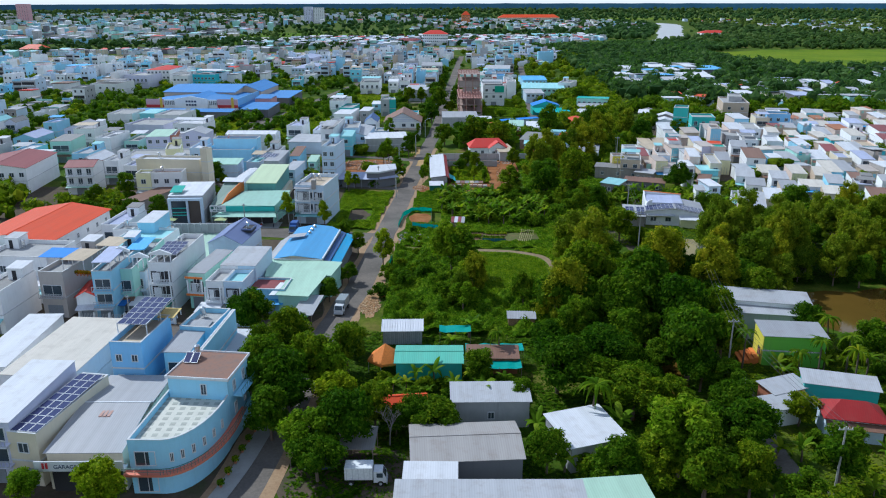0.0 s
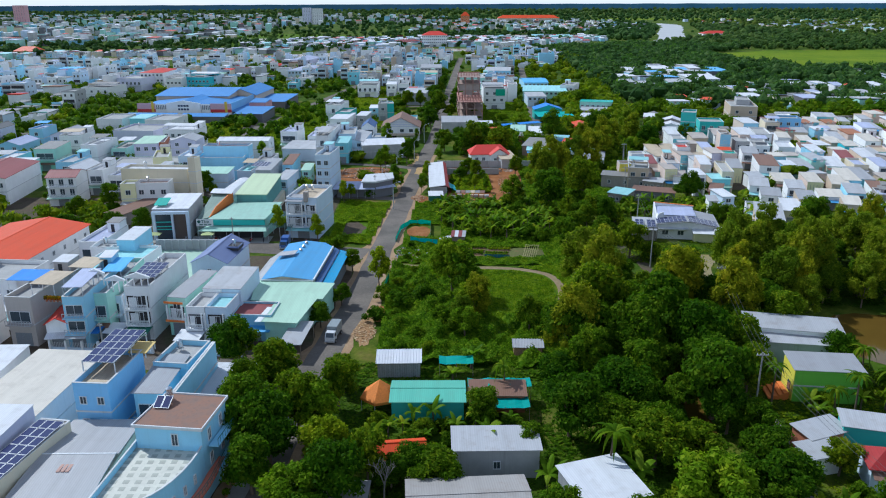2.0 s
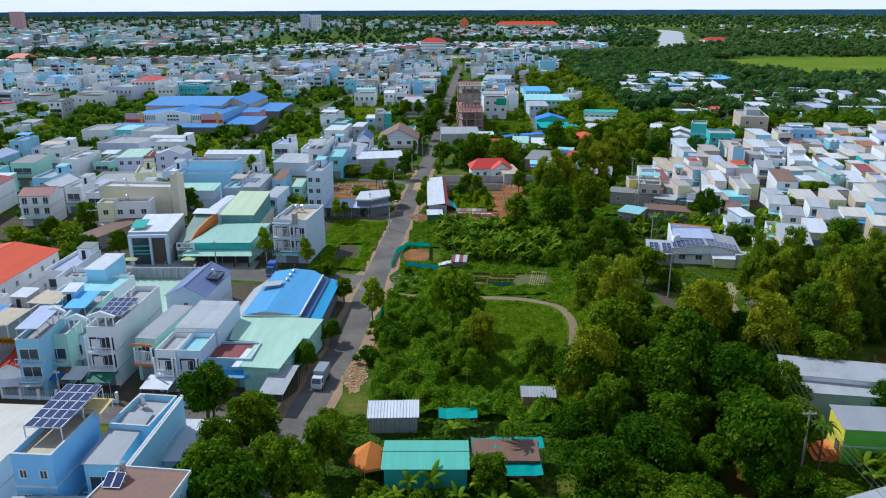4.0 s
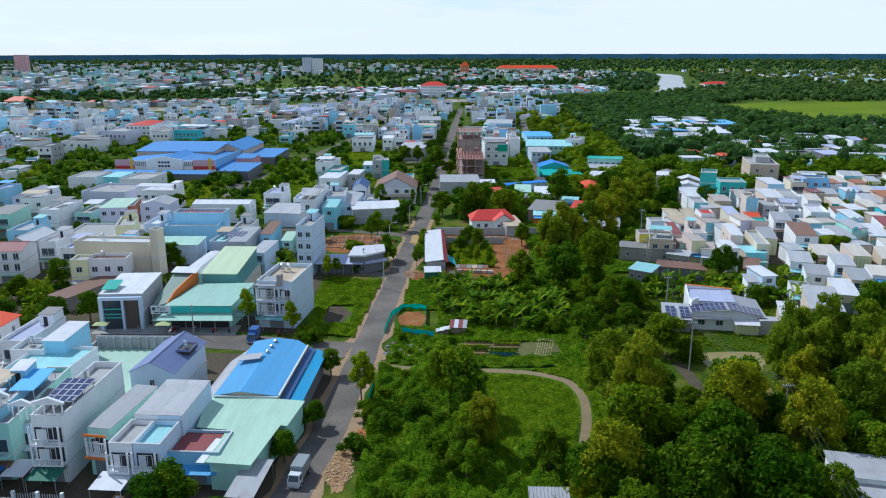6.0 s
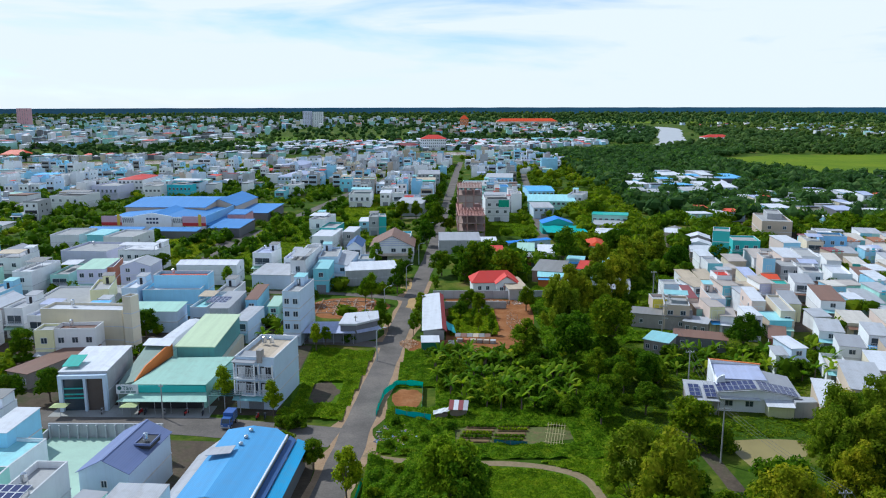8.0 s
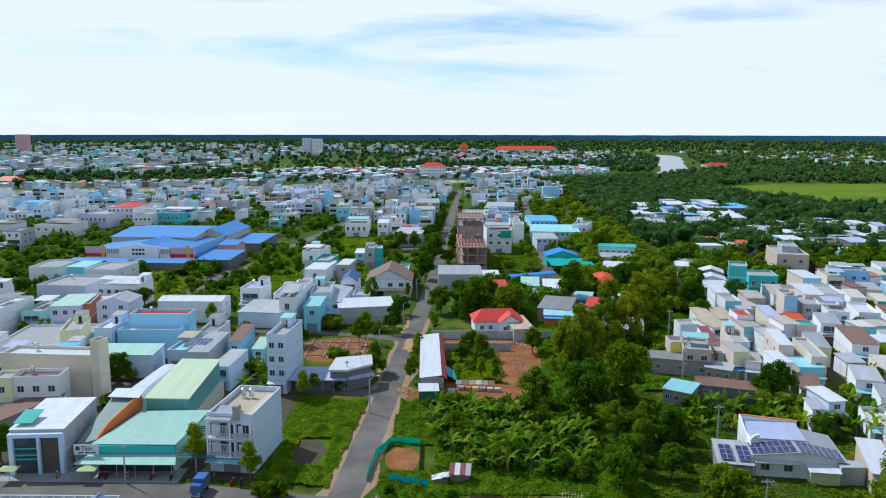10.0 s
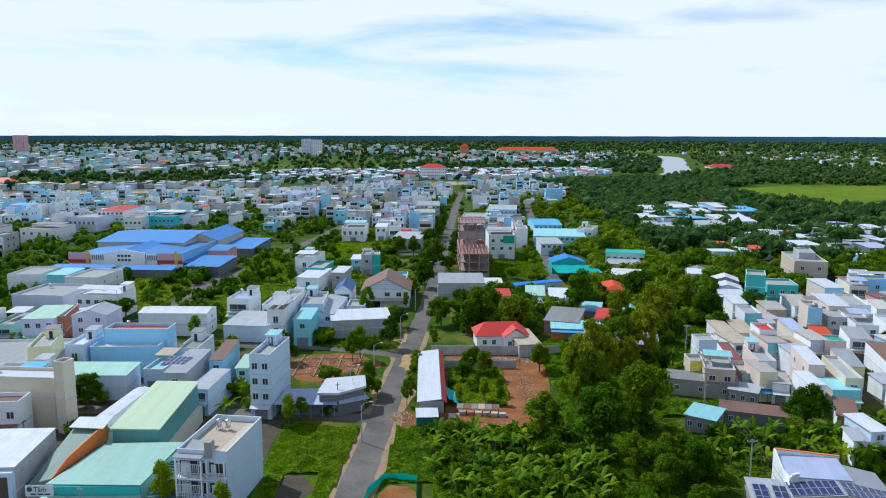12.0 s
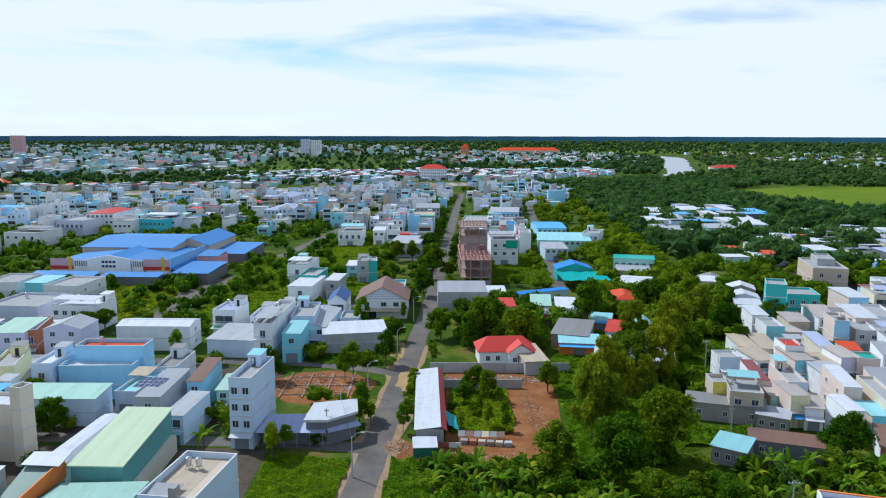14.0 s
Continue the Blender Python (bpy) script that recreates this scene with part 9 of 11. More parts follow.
def town_rows(name, label, poly, seed, walls, roofs, row=31.0, keep=0.8, tall=(0.3, 0.45), avoid=(), yaw=-3.3, wide=(4.2, 7.0), detail=2):
    """Rows of narrow houses along side streets, fronts and backs in turn, with gaps: bodies, parapets, stair heads, windows, balconies and awnings."""
    rng = random.Random(seed)
    mats = [wall_mat(k) for k in walls] + [roof_mat(k) for k in roofs] + [DARK, FRAME, STEEL, SLAB]
    nw, nr = len(walls), len(roofs)
    plain_walls = [i for i, k in enumerate(walls) if k in ("white", "pale", "grey", "cream", "sky", "tan")]
    dark, trim, steel, slab = (nw + nr + i for i in range(4))
    verts, faces, which = [], [], []

    def block(m, x0, y0, z0, x1, y1, z1, k, lift=0.0):
        i = len(verts)
        verts.extend((m[0] + m[2] * px - m[3] * py, m[1] + m[3] * px + m[2] * py, pz) for px, py, pz in
                     ((x0, y0, z0), (x1, y0, z0), (x1, y1, z0), (x0, y1, z0), (x0, y0, z1), (x1, y0, z1), (x1, y1, z1 + lift), (x0, y1, z1 + lift)))
        for f in ((4, 5, 6, 7), (0, 1, 5, 4), (1, 2, 6, 5), (2, 3, 7, 6), (3, 0, 4, 7)):
            faces.append(tuple(i + j for j in f))
            which.append(k)

    xs, ys = [p[0] for p in poly], [p[1] for p in poly]
    slope = math.tan(radians(yaw))
    y = min(ys) - 40
    back = False
    while y < max(ys) + 40:
        x = min(xs)
        while x < max(xs):
            w = rng.uniform(*wide) * (1.5 if rng.random() < 0.14 else 1.0)
            d = rng.uniform(9, 15)
            cx, cy = x + w / 2, y + (x - min(xs)) * slope + rng.uniform(-2.0, 2.0)
            x += w + (0.25 if rng.random() < 0.6 else rng.uniform(0.5, 4.0))
            if rng.random() > keep or not inside(cx, cy, poly) or any(near_line(cx, cy, l, g) for l, g in avoid) or not near_free(cx, cy, w / 2 + 0.1, d / 2 + 0.1):
                continue
            FOOT.append((cx, cy, w / 2, d / 2))
            turn = radians(yaw + rng.uniform(-1, 1) + (180 if back else 0))
            m = (cx, cy, math.cos(turn), math.sin(turn))
            k = rng.random()
            st = 1 if k < tall[0] else 2 if k < tall[0] + tall[1] else 3
            fh = rng.uniform(3.3, 3.7)
            h = st * fh + 0.7
            a, b = w / 2, d / 2
            fk, wk, rk = rng.randrange(nw), rng.choice(plain_walls), nw + rng.randrange(nr)
            if rng.random() < 0.55 and st < 3:
                block(m, -a, -b, 0, a, b, h - 0.8, wk, 0.5)
                block(m, -a - 0.25, -b - 0.3, h - 0.78, a + 0.25, b + 0.3, h - 0.68, rk, 0.5)
                block(m, -a, -b - 0.1, h - 0.9, a, -b + 0.1, h + rng.uniform(-0.5, 0.5), fk)
            else:
                block(m, -a, -b, 0, a, b, h - 0.75, wk)
                block(m, -a + 0.15, -b + 0.15, h - 0.76, a - 0.15, b - 0.15, h - 0.7, slab if rng.random() < 0.5 else rk)
                for q in ((-a, -b, -a + 0.15, b), (a - 0.15, -b, a, b), (-a, -b, a, -b + 0.15), (-a, b - 0.15, a, b)):
                    block(m, q[0], q[1], h - 0.8, q[2], q[3], h, wk)
                if rng.random() < 0.75:
                    s0 = rng.choice((-a + 0.2, a - 2.6))
                    s1 = rng.uniform(-b * 0.2, b * 0.5)
                    block(m, s0, s1, h - 0.7, s0 + 2.4, s1 + 3.0, h + 1.7, wk)
                    block(m, s0 - 0.2, s1 - 0.3, h + 1.7, s0 + 2.6, s1 + 3.2, h + 1.82, rk, 0.25)
                if rng.random() < 0.5:
                    s1 = rng.uniform(-b * 0.6, b * 0.3)
                    block(m, -0.5, s1, h - 0.1, 0.5, s1 + 1.0, h + 1.1, steel)
            block(m, -a - 0.02, -b - 0.07, 0, a + 0.02, -b + 0.02, h - 0.85, fk)
            for f in range(st if detail else 0):
                z = f * fh
                if f == 0:
                    # near-black block on the front: shade inside the doorway as colour
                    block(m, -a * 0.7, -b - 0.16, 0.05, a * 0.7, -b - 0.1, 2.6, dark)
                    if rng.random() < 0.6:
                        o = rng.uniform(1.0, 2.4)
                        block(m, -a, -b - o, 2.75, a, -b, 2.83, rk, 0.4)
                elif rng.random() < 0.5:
                    # near-black block stands for the shaded recess behind the balcony
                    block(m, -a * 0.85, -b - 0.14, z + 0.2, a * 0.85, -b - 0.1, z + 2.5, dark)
                    block(m, -a * 0.95, -b - 1.1, z - 0.1, a * 0.95, -b, z + 0.05, wk)
                    block(m, -a * 0.95, -b - 1.1, z + 0.05, a * 0.95, -b - 1.0, z + 0.85, trim if rng.random() < 0.5 else fk)
                else:
                    for u in (-0.48, 0.48):
                        block(m, u * a - 0.65, -b - 0.17, z + 0.8, u * a + 0.65, -b - 0.08, z + 2.35, trim)
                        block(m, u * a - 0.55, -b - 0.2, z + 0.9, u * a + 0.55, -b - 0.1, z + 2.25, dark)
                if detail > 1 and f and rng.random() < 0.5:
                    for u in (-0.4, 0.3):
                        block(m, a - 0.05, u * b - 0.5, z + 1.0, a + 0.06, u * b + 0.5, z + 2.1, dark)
        y += row * 0.44 if not back else row * 0.56
        back = not back
    me = bpy.data.meshes.new(name)
    me.from_pydata(verts, [], faces)
    for mt in mats:
        me.materials.append(mt)
    me.polygons.foreach_set("material_index", which)
    tagged(new(name, me), label, "houses", kind="stuff")


TOWN_WALLS = ["white", "white", "pale", "grey", "sky", "white", "grey", "pale", "white", "tan", "cream", "lilac", "block", "white", "sky", "white", "pale", "cyan", "mint", "grey"]
TOWN_ROOFS = ["tin", "white", "old", "lilac", "old", "aqua", "grey", "tin", "green", "red", "brown", "grey", "white"]
town_rows("town_houses", "pale narrow houses on both sides of the street", [(-62, 600), (-44, 520), (-2, 500), (8, 640), (-40, 660)], 215, TOWN_WALLS, TOWN_ROOFS, 30, 0.85, (0.2, 0.4), AV)
town_rows("town_houses", "narrow houses along the eastern street", [(22, 490), (48, 490), (66, 700), (30, 740)], 216, TOWN_WALLS, TOWN_ROOFS + ["teal", "blue"], 30, 0.8, (0.35, 0.4), AV)
town_rows("town_houses", "closely built pale narrow houses towards the river", [(-110, 590), (-60, 600), (-40, 662), (10, 645), (18, 820), (0, 900), (-60, 930), (-130, 850), (-150, 700)], 201, TOWN_WALLS, TOWN_ROOFS, 31, 0.6, (0.3, 0.4), AV)
town_rows("town_houses", "pale houses west of the market", [(-440, 300), (-235, 300), (-205, 400), (-210, 560), (-440, 600)], 202, TOWN_WALLS, TOWN_ROOFS, 36, 0.46, (0.45, 0.4), AV, -3.3, (5, 9))
town_rows("town_houses", "narrow town houses between market and river", [(-440, 590), (-150, 560), (-112, 600), (-150, 700), (-130, 850), (-440, 730)], 203, TOWN_WALLS, TOWN_ROOFS, 33, 0.5, (0.4, 0.4), AV)
town_rows("town_houses", "houses along the eastern street", [(26, 740), (80, 690), (130, 800), (120, 960), (30, 950)], 204, TOWN_WALLS, TOWN_ROOFS + ["teal", "blue"], 34, 0.55, (0.5, 0.35), AV, -3.3, (5, 10))
scatter_town("river_houses", "dense white-roofed houses on the far river bank", [(-170, 985), (-40, 1050), (80, 1065), (210, 1140), (260, 1210), (240, 1290), (60, 1260), (-200, 1230), (-260, 1060)], 850, 205, PALE_WALLS, [R_["white"], R_["white"], R_["tin"], R_["white"], R_["aqua"], R_["lilac"], R_["white"], R_["red"]], (5, 11), (3.5, 7), AV)
scatter_town("river_houses", "low houses strung along the river bank", [(-620, 800), (-400, 885), (-180, 945), (-190, 985), (-400, 925), (-630, 850)], 230, 206, PALE_WALLS, PALE_ROOFS + [R_["orange"]], (5, 10), (3.5, 6), AV)
scatter_town("hamlet_houses", "pale roofs of a hamlet among trees", [(130, 440), (330, 430), (360, 520), (230, 560), (150, 500)], 60, 207, PALE_WALLS, [R_["white"], R_["white"], R_["tin"], R_["white"], R_["lilac"], R_["orange"]], (6, 12), (3.5, 7), (), True)
scatter_town("hamlet_houses", "white-roofed works among trees", [(122, 535), (175, 535), (240, 660), (155, 675)], 46, 208, PALE_WALLS, [R_["white"], R_["white"], R_["white"], R_["tin"], R_["lightblue"]], (8, 17), (4, 7.5), (), True)
scatter_town("hamlet_houses", "scattered houses at the field's edge", [(300, 430), (520, 420), (560, 620), (330, 640)], 60, 209, PALE_WALLS, [R_["white"], R_["tin"], R_["red"], R_["tin"]], (6, 11), (3.5, 6), (), True)
scatter_town("distant_town", "distant town of pale apartment houses", [(-1100, 1150), (-520, 1180), (-520, 1500), (-340, 1500), (-340, 1900), (-1300, 1900)], 480, 210, PALE_WALLS, PALE_ROOFS, (5, 11), (5, 16), AV)
scatter_town("distant_town", "distant pale settlement", [(-1900, 1900), (-300, 1900), (200, 2300), (-300, 3300), (-2400, 3300)], 560, 211, PALE_WALLS, PALE_ROOFS, (7, 16), (5, 14))
scatter_town("distant_town", "distant settlement beyond the river", [(-60, 1500), (440, 1500), (500, 1900), (420, 2300), (-40, 2300)], 330, 212, PALE_WALLS, PALE_ROOFS + [R_["orange"]], (6, 13), (4, 10), AV)
scatter_town("distant_town", "distant settlement among trees", [(640, 1200), (1500, 1300), (1900, 2300), (700, 2300)], 320, 213, PALE_WALLS, PALE_ROOFS, (6, 13), (4, 8))


def block_flats(x, y, w, d, h, wall, label):
    house(x, y, w, d, h, wall=wall, roof="flat", label=label, wins=5, sides="")


block_flats(-346, 2100, 22, 18, 42, "lilac", "distant tall apartment block")
block_flats(-318, 2100, 26, 18, 40, "white", "distant tall apartment block")
block_flats(-1150, 2200, 32, 20, 50, "pink", "distant pale pink apartment block")
house(-6, 1075, 34, 22, 15, wall="white", roof="hip", rm="red", rise=5, label="white hall with a red hipped roof by the river")
house(-44, 1082, 40, 18, 6, wall="brick", roof="hip", rm="maroon", rise=3, label="long low hall with a dark red roof")
house(250, 2200, 170, 30, 12, wall="cream", roof="hip", rm="orange", rise=8, label="distant long building with an orange tile roof")
house(70, 2050, 22, 18, 22, wall="orange", roof="hip", rm="orange", rise=9, label="distant orange tower roof")
house(450, 1290, 44, 24, 7, wall="white", roof="hip", rm="red", rise=4, label="red-roofed hall beside the river")
house(-480, 930, 30, 16, 5, wall="brick", roof="hip", rm="orange", rise=5, label="orange-roofed riverside pavilion")


woods("town_trees", "trees between the town houses", [(-420, 300), (-100, 300), (-96, 480), (-60, 600), (16, 640), (16, 860), (-120, 780), (-420, 700)], 1100, 301, (1.5, 3.2), LEAF_MID, AV, 44)
woods("town_trees", "fresh green young trees between the town houses", [(-420, 300), (-100, 300), (-96, 480), (-60, 600), (16, 640), (16, 900), (-120, 840), (-420, 720)], 560, 310, (1.2, 2.4), LEAF_BRIGHT, AV, 40)
woods("street_trees", "trees along the eastern streets", [(24, 490), (130, 560), (150, 800), (120, 980), (26, 960)], 170, 302, (2.2, 4.5), LEAF_MID, AV)
woods("woodland", "dark woodland beside the hamlet", [(110, 440), (330, 420), (560, 420), (600, 600), (320, 680), (290, 760), (300, 900), (400, 1000), (250, 1080), (80, 980), (120, 760)], 1700, 303, (3.0, 5.5), LEAF_HAZE, AV, 50)
woods("woodland", "tree belt around the village", [(190, 250), (420, 240), (560, 420), (330, 430), (215, 420)], 330, 304, (3, 5.0), LEAF_MID, [], 60)
woods("woodland", "tree belt beyond the field", [(420, 960), (1100, 900), (1500, 1300), (640, 1300), (360, 1180), (300, 1100)], 1900, 305, (2.6, 5.4), LEAF_HAZE, [(REACH, 28)], 14)
woods("riverside_trees", "trees behind the river houses", [(-640, 800), (-180, 930), (260, 1210), (240, 1500), (-130, 1500), (-130, 1240), (-520, 1180), (-700, 1100)], 1000, 306, (2.4, 5), LEAF_HAZE, [(RIVER_LINE, 45)], 10)
woods("distant_woods", "distant woods", [(-2600, 1500), (-60, 1450), (520, 1500), (540, 2300), (2100, 2200), (2300, 3300), (-2800, 3300)], 5200, 307, (3.2, 6.5), LEAF_HAZE, [(REACH, 32)], 0)
woods("distant_woods", "distant woods", [(640, 1200), (1700, 1100), (2100, 2200), (680, 2200)], 2800, 308, (3.2, 6), LEAF_HAZE, [(REACH, 30)], 0)
woods("distant_woods", "woods near the horizon", [(-3300, 3300), (2900, 3300), (3300, 4700), (-3600, 4700)], 3000, 309, (6, 10), LEAF_HAZE, [], 0)

woods("riverside_trees", "trees on the banks of the wide reach", [(300, 1090), (460, 1040), (640, 1300), (680, 1900), (600, 1900), (500, 1500), (430, 1240)], 520, 342, (3, 6), LEAF_HAZE, [(REACH, 27)], 0)
woods("riverside_trees", "trees on the banks of the wide reach", [(255, 1215), (330, 1210), (400, 1450), (520, 1880), (430, 1900), (240, 1500)], 420, 343, (3, 6), LEAF_HAZE, [(REACH, 27)], 0)


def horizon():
    """The last dark line of land before the sky, blue haze put into its colour."""
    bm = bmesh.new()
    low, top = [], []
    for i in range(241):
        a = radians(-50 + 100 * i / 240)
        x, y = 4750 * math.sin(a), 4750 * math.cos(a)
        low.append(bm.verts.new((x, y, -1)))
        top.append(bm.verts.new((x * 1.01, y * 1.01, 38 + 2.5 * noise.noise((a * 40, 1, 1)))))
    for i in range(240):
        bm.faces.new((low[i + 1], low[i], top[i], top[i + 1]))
    loose("backdrop", bm, soil("hazy_land", [(0.022, 0.075, 0.12), (0.035, 0.10, 0.155)], 0.01, 0.05), "wooded horizon in painted blue-dark haze", "horizon", kind="structure")


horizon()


# trees squeezed between the houses
woods("yard_trees", "small trees between the village houses", [(70, 214), (150, 214), (205, 256), (260, 440), (150, 470), (96, 330)], 170, 331, (1.3, 2.8), LEAF_MID, [], 110)
woods("woodland", "leafy trees behind the village houses", [(96, 352), (122, 352), (176, 398), (240, 405), (270, 460), (150, 470), (104, 430)], 120, 341, (2.2, 4.2), LEAF_MID, [], 90)
woods("yard_trees", "small trees between the town houses", [(-120, 254), (-20, 252), (-14, 345), (-60, 380), (-130, 350)], 80, 332, (1.1, 2.4), LEAF_MID, AV, 110)
woods("yard_trees", "small trees behind the shops", [(-150, 140), (-60, 140), (-60, 198), (-36, 206), (-36, 246), (-150, 250)], 40, 333, (1.0, 2.0), LEAF_MID, AV, 120)
woods("yard_trees", "young trees on open plots", [(-80, 380), (-14, 376), (0, 500), (-10, 600), (-60, 600)], 46, 334, (1.2, 2.6), LEAF_MID, AV, 90)
woods("yard_trees", "garden trees along the streets", [(6, 400), (60, 392), (66, 500), (60, 560), (20, 560)], 26, 335, (1.2, 2.8), LEAF_MID, AV, 70)

# a row of young trees on both sides of the long street, and hedges of shrubs
rng_street = random.Random(5)
for i in range(26):
    yy = 300 + 11.5 * i
    for side in (-1, 1):
        if rng_street.random() < 0.75:
            xx = -7 + (yy - 318) * 9 / 152 + side * rng_street.uniform(5.0, 6.4)
            if all(abs(xx - fx) > fw + 0.4 or abs(yy - fy) > fd + 0.4 for fx, fy, fw, fd in FOOT):
                plant(rng_street.choice(["street", "street", "mid"]), xx, yy, rng_street.uniform(0.6, 0.95))
woods("street_shrubs", "shrubs and young trees along the long street", [(-16, 330), (-2, 330), (8, 470), (16, 620), (24, 800), (2, 800), (-8, 620), (-10, 470)], 150, 336, (0.8, 2.0), LEAF_MID, [(ROAD_LINE, 4.6)], 40)
woods("street_shrubs", "trees along the narrow eastern street", [(40, 395), (58, 395), (76, 600), (84, 720), (60, 720), (46, 500)], 110, 337, (1.0, 2.6), LEAF_MID, [(LANES[2], 4.0)], 40)
woods("street_shrubs", "trees along the market street", [(-106, 330), (-76, 330), (-52, 524), (-40, 640), (-62, 640), (-96, 452)], 70, 338, (1.2, 2.6), LEAF_MID, [(LANES[1], 4.4)], 80)
woods("street_shrubs", "trees before the market", [(-190, 385), (-92, 385), (-90, 420), (-190, 412)], 40, 339, (1.2, 2.6), LEAF_DARK, AV, 60)

woods("riverside_trees", "trees and shrubs on the flats beyond the river", [(-700, 1080), (-150, 1130), (-130, 1480), (-330, 1500), (-700, 1400)], 260, 340, (2.0, 5.0), LEAF_HAZE, [(RIVER_LINE, 50)], 6)
scatter_town("distant_town", "houses on the flats beyond the river", [(-700, 1080), (-420, 1120), (-330, 1180), (-340, 1500), (-700, 1480)], 120, 217, PALE_WALLS, PALE_ROOFS, (8, 18), (4, 10), AV)

# ---- vehicles, poles and yard things ----
def truck(x, y, yaw, box_col, label, length=3.6, cab_col=(0.7, 0.71, 0.73)):
    root = thing("truck", label, "truck", pose(x, y, 0, 0, 0, yaw), "parked trucks")
    bx = plain("truck_box_%d" % int(box_col[2] * 100), box_col, 0.45)
    bm = bmesh.new()
    box(bm, -0.95, -length / 2, 0.95, 0.95, length / 2, 2.75)
    bmesh.ops.bevel(bm, geom=bm.edges[:], offset=0.05, segments=1, affect="EDGES")
    cargo = part("cargo_box", bm, bx, root)
    bm = bmesh.new()
    for sx in (-0.97, 0.95):
        for i in range(5):
            box(bm, sx, -length / 2 + 0.3 + i * (length - 0.6) / 4, 1.0, sx + 0.03, -length / 2 + 0.36 + i * (length - 0.6) / 4, 2.7)
    part("rib", bm, GRID, cargo)
    f = -length / 2 - 0.1
    bm = bmesh.new()
    v0 = [(-0.9, f), (0.9, f), (0.9, f - 1.6), (-0.9, f - 1.6)]
    lo = [bm.verts.new((px, py, 0.55)) for px, py in v0]
    mid = [bm.verts.new((px, py, 1.25)) for px, py in v0]
    top = [bm.verts.new((px * 0.9, py if i < 2 else py + 0.45, 2.1)) for i, (px, py) in enumerate(v0)]
    for a_, b_ in ((lo, mid), (mid, top)):
        for i in range(4):
            bm.faces.new((a_[i], a_[(i + 1) % 4], b_[(i + 1) % 4], b_[i]))
    bm.faces.new(top)
    bm.faces.new(lo[::-1])
    bmesh.ops.recalc_face_normals(bm, faces=bm.faces[:])
    cab = part("cab", bm, plain("cab_%d" % int(cab_col[0] * 100), cab_col, 0.3), root)
    bm = bmesh.new()
    plate(bm, [(-0.76, f - 1.58, 1.3), (0.76, f - 1.58, 1.3), (0.7, f - 1.2, 2.02), (-0.7, f - 1.2, 2.02)], 0.04)
    part("windscreen", bm, GLASS, cab)
    for sx in (-1, 1):
        bm = bmesh.new()
        box(bm, sx * 0.88 - 0.03, f - 1.2, 1.3, sx * 0.88 + 0.03, f - 0.4, 1.9)
        part("side_window", bm, GLASS, cab)
        bm = bmesh.new()
        box(bm, sx * 0.65 - 0.15, f - 1.66, 0.75, sx * 0.65 + 0.15, f - 1.58, 0.95)
        part("headlight", bm, FRAME, cab)
    bm = bmesh.new()
    box(bm, -0.4, f - 0.2, 0.6, 0.4, length / 2, 0.95)
    part("chassis", bm, DARK, root)
    bm = bmesh.new()
    box(bm, -0.92, f - 1.75, 0.4, 0.92, f - 1.6, 0.62)
    part("bumper", bm, RAIL, root)
    for sx in (-0.85, 0.85):
        for wy in (f - 0.9, length / 2 - 0.8):
            bm = bmesh.new()
            tube(bm, (sx - 0.12, wy, 0.4), (sx + 0.12, wy, 0.4), 0.4, 0.4, 14)
            w_ = part("wheel", bm, plain("tyre", (0.02, 0.02, 0.02), 0.8), root)
            bm = bmesh.new()
            tube(bm, (sx - 0.14, wy, 0.4), (sx + 0.14, wy, 0.4), 0.2, 0.2, 10)
            part("rim", bm, RAIL, w_)


truck(-12.6, 88.0, 90, (0.78, 0.79, 0.8), "white box truck parked in an earth yard")
truck(-21.6, 145.2, -8, (0.26, 0.29, 0.30), "grey canvas-topped truck parked at the roadside")
truck(-41.0, 199.5, -4, (0.05, 0.12, 0.36), "small blue truck parked before a house", 2.6, (0.06, 0.14, 0.4))


def car(x, y, yaw, col, label):
    root = thing("car", label, "car", pose(x, y, 0, 0, 0, yaw), "parked cars")
    bm = bmesh.new()
    prof = [(-2.1, 0.35), (2.1, 0.35), (2.15, 0.75), (1.3, 0.95), (0.7, 1.42), (-1.0, 1.45), (-1.7, 1.0), (-2.15, 0.9)]
    a = [bm.verts.new((-0.82 if z < 1.2 else -0.66, yy, z)) for yy, z in prof]
    b = [bm.verts.new((0.82 if z < 1.2 else 0.66, yy, z)) for yy, z in prof]
    bm.faces.new(a)
    bm.faces.new(b[::-1])
    for i in range(len(prof)):
        j = (i + 1) % len(prof)
        bm.faces.new((a[j], a[i], b[i], b[j]))
    bmesh.ops.recalc_face_normals(bm, faces=bm.faces[:])
    body = part("body", bm, plain("car_%d" % int(col[0] * 100), col, 0.25), root)
    bm = bmesh.new()
    plate(bm, [(-0.7, 1.28, 1.0), (0.7, 1.28, 1.0), (0.6, 0.74, 1.41), (-0.6, 0.74, 1.41)], 0.03)
    part("windscreen", bm, GLASS, body)
    for sx in (-0.85, 0.85):
        for wy in (-1.35, 1.35):
            bm = bmesh.new()
            tube(bm, (sx - 0.09, wy, 0.32), (sx + 0.09, wy, 0.32), 0.32, 0.32, 12)
            part("wheel", bm, plain("tyre", (0.02, 0.02, 0.02), 0.8), root)


car(-17.6, 92.4, 10, (0.05, 0.07, 0.1), "dark car parked under a shed roof")
car(-19.9, 92.6, 10, (0.4, 0.42, 0.45), "silver car parked under a shed roof")


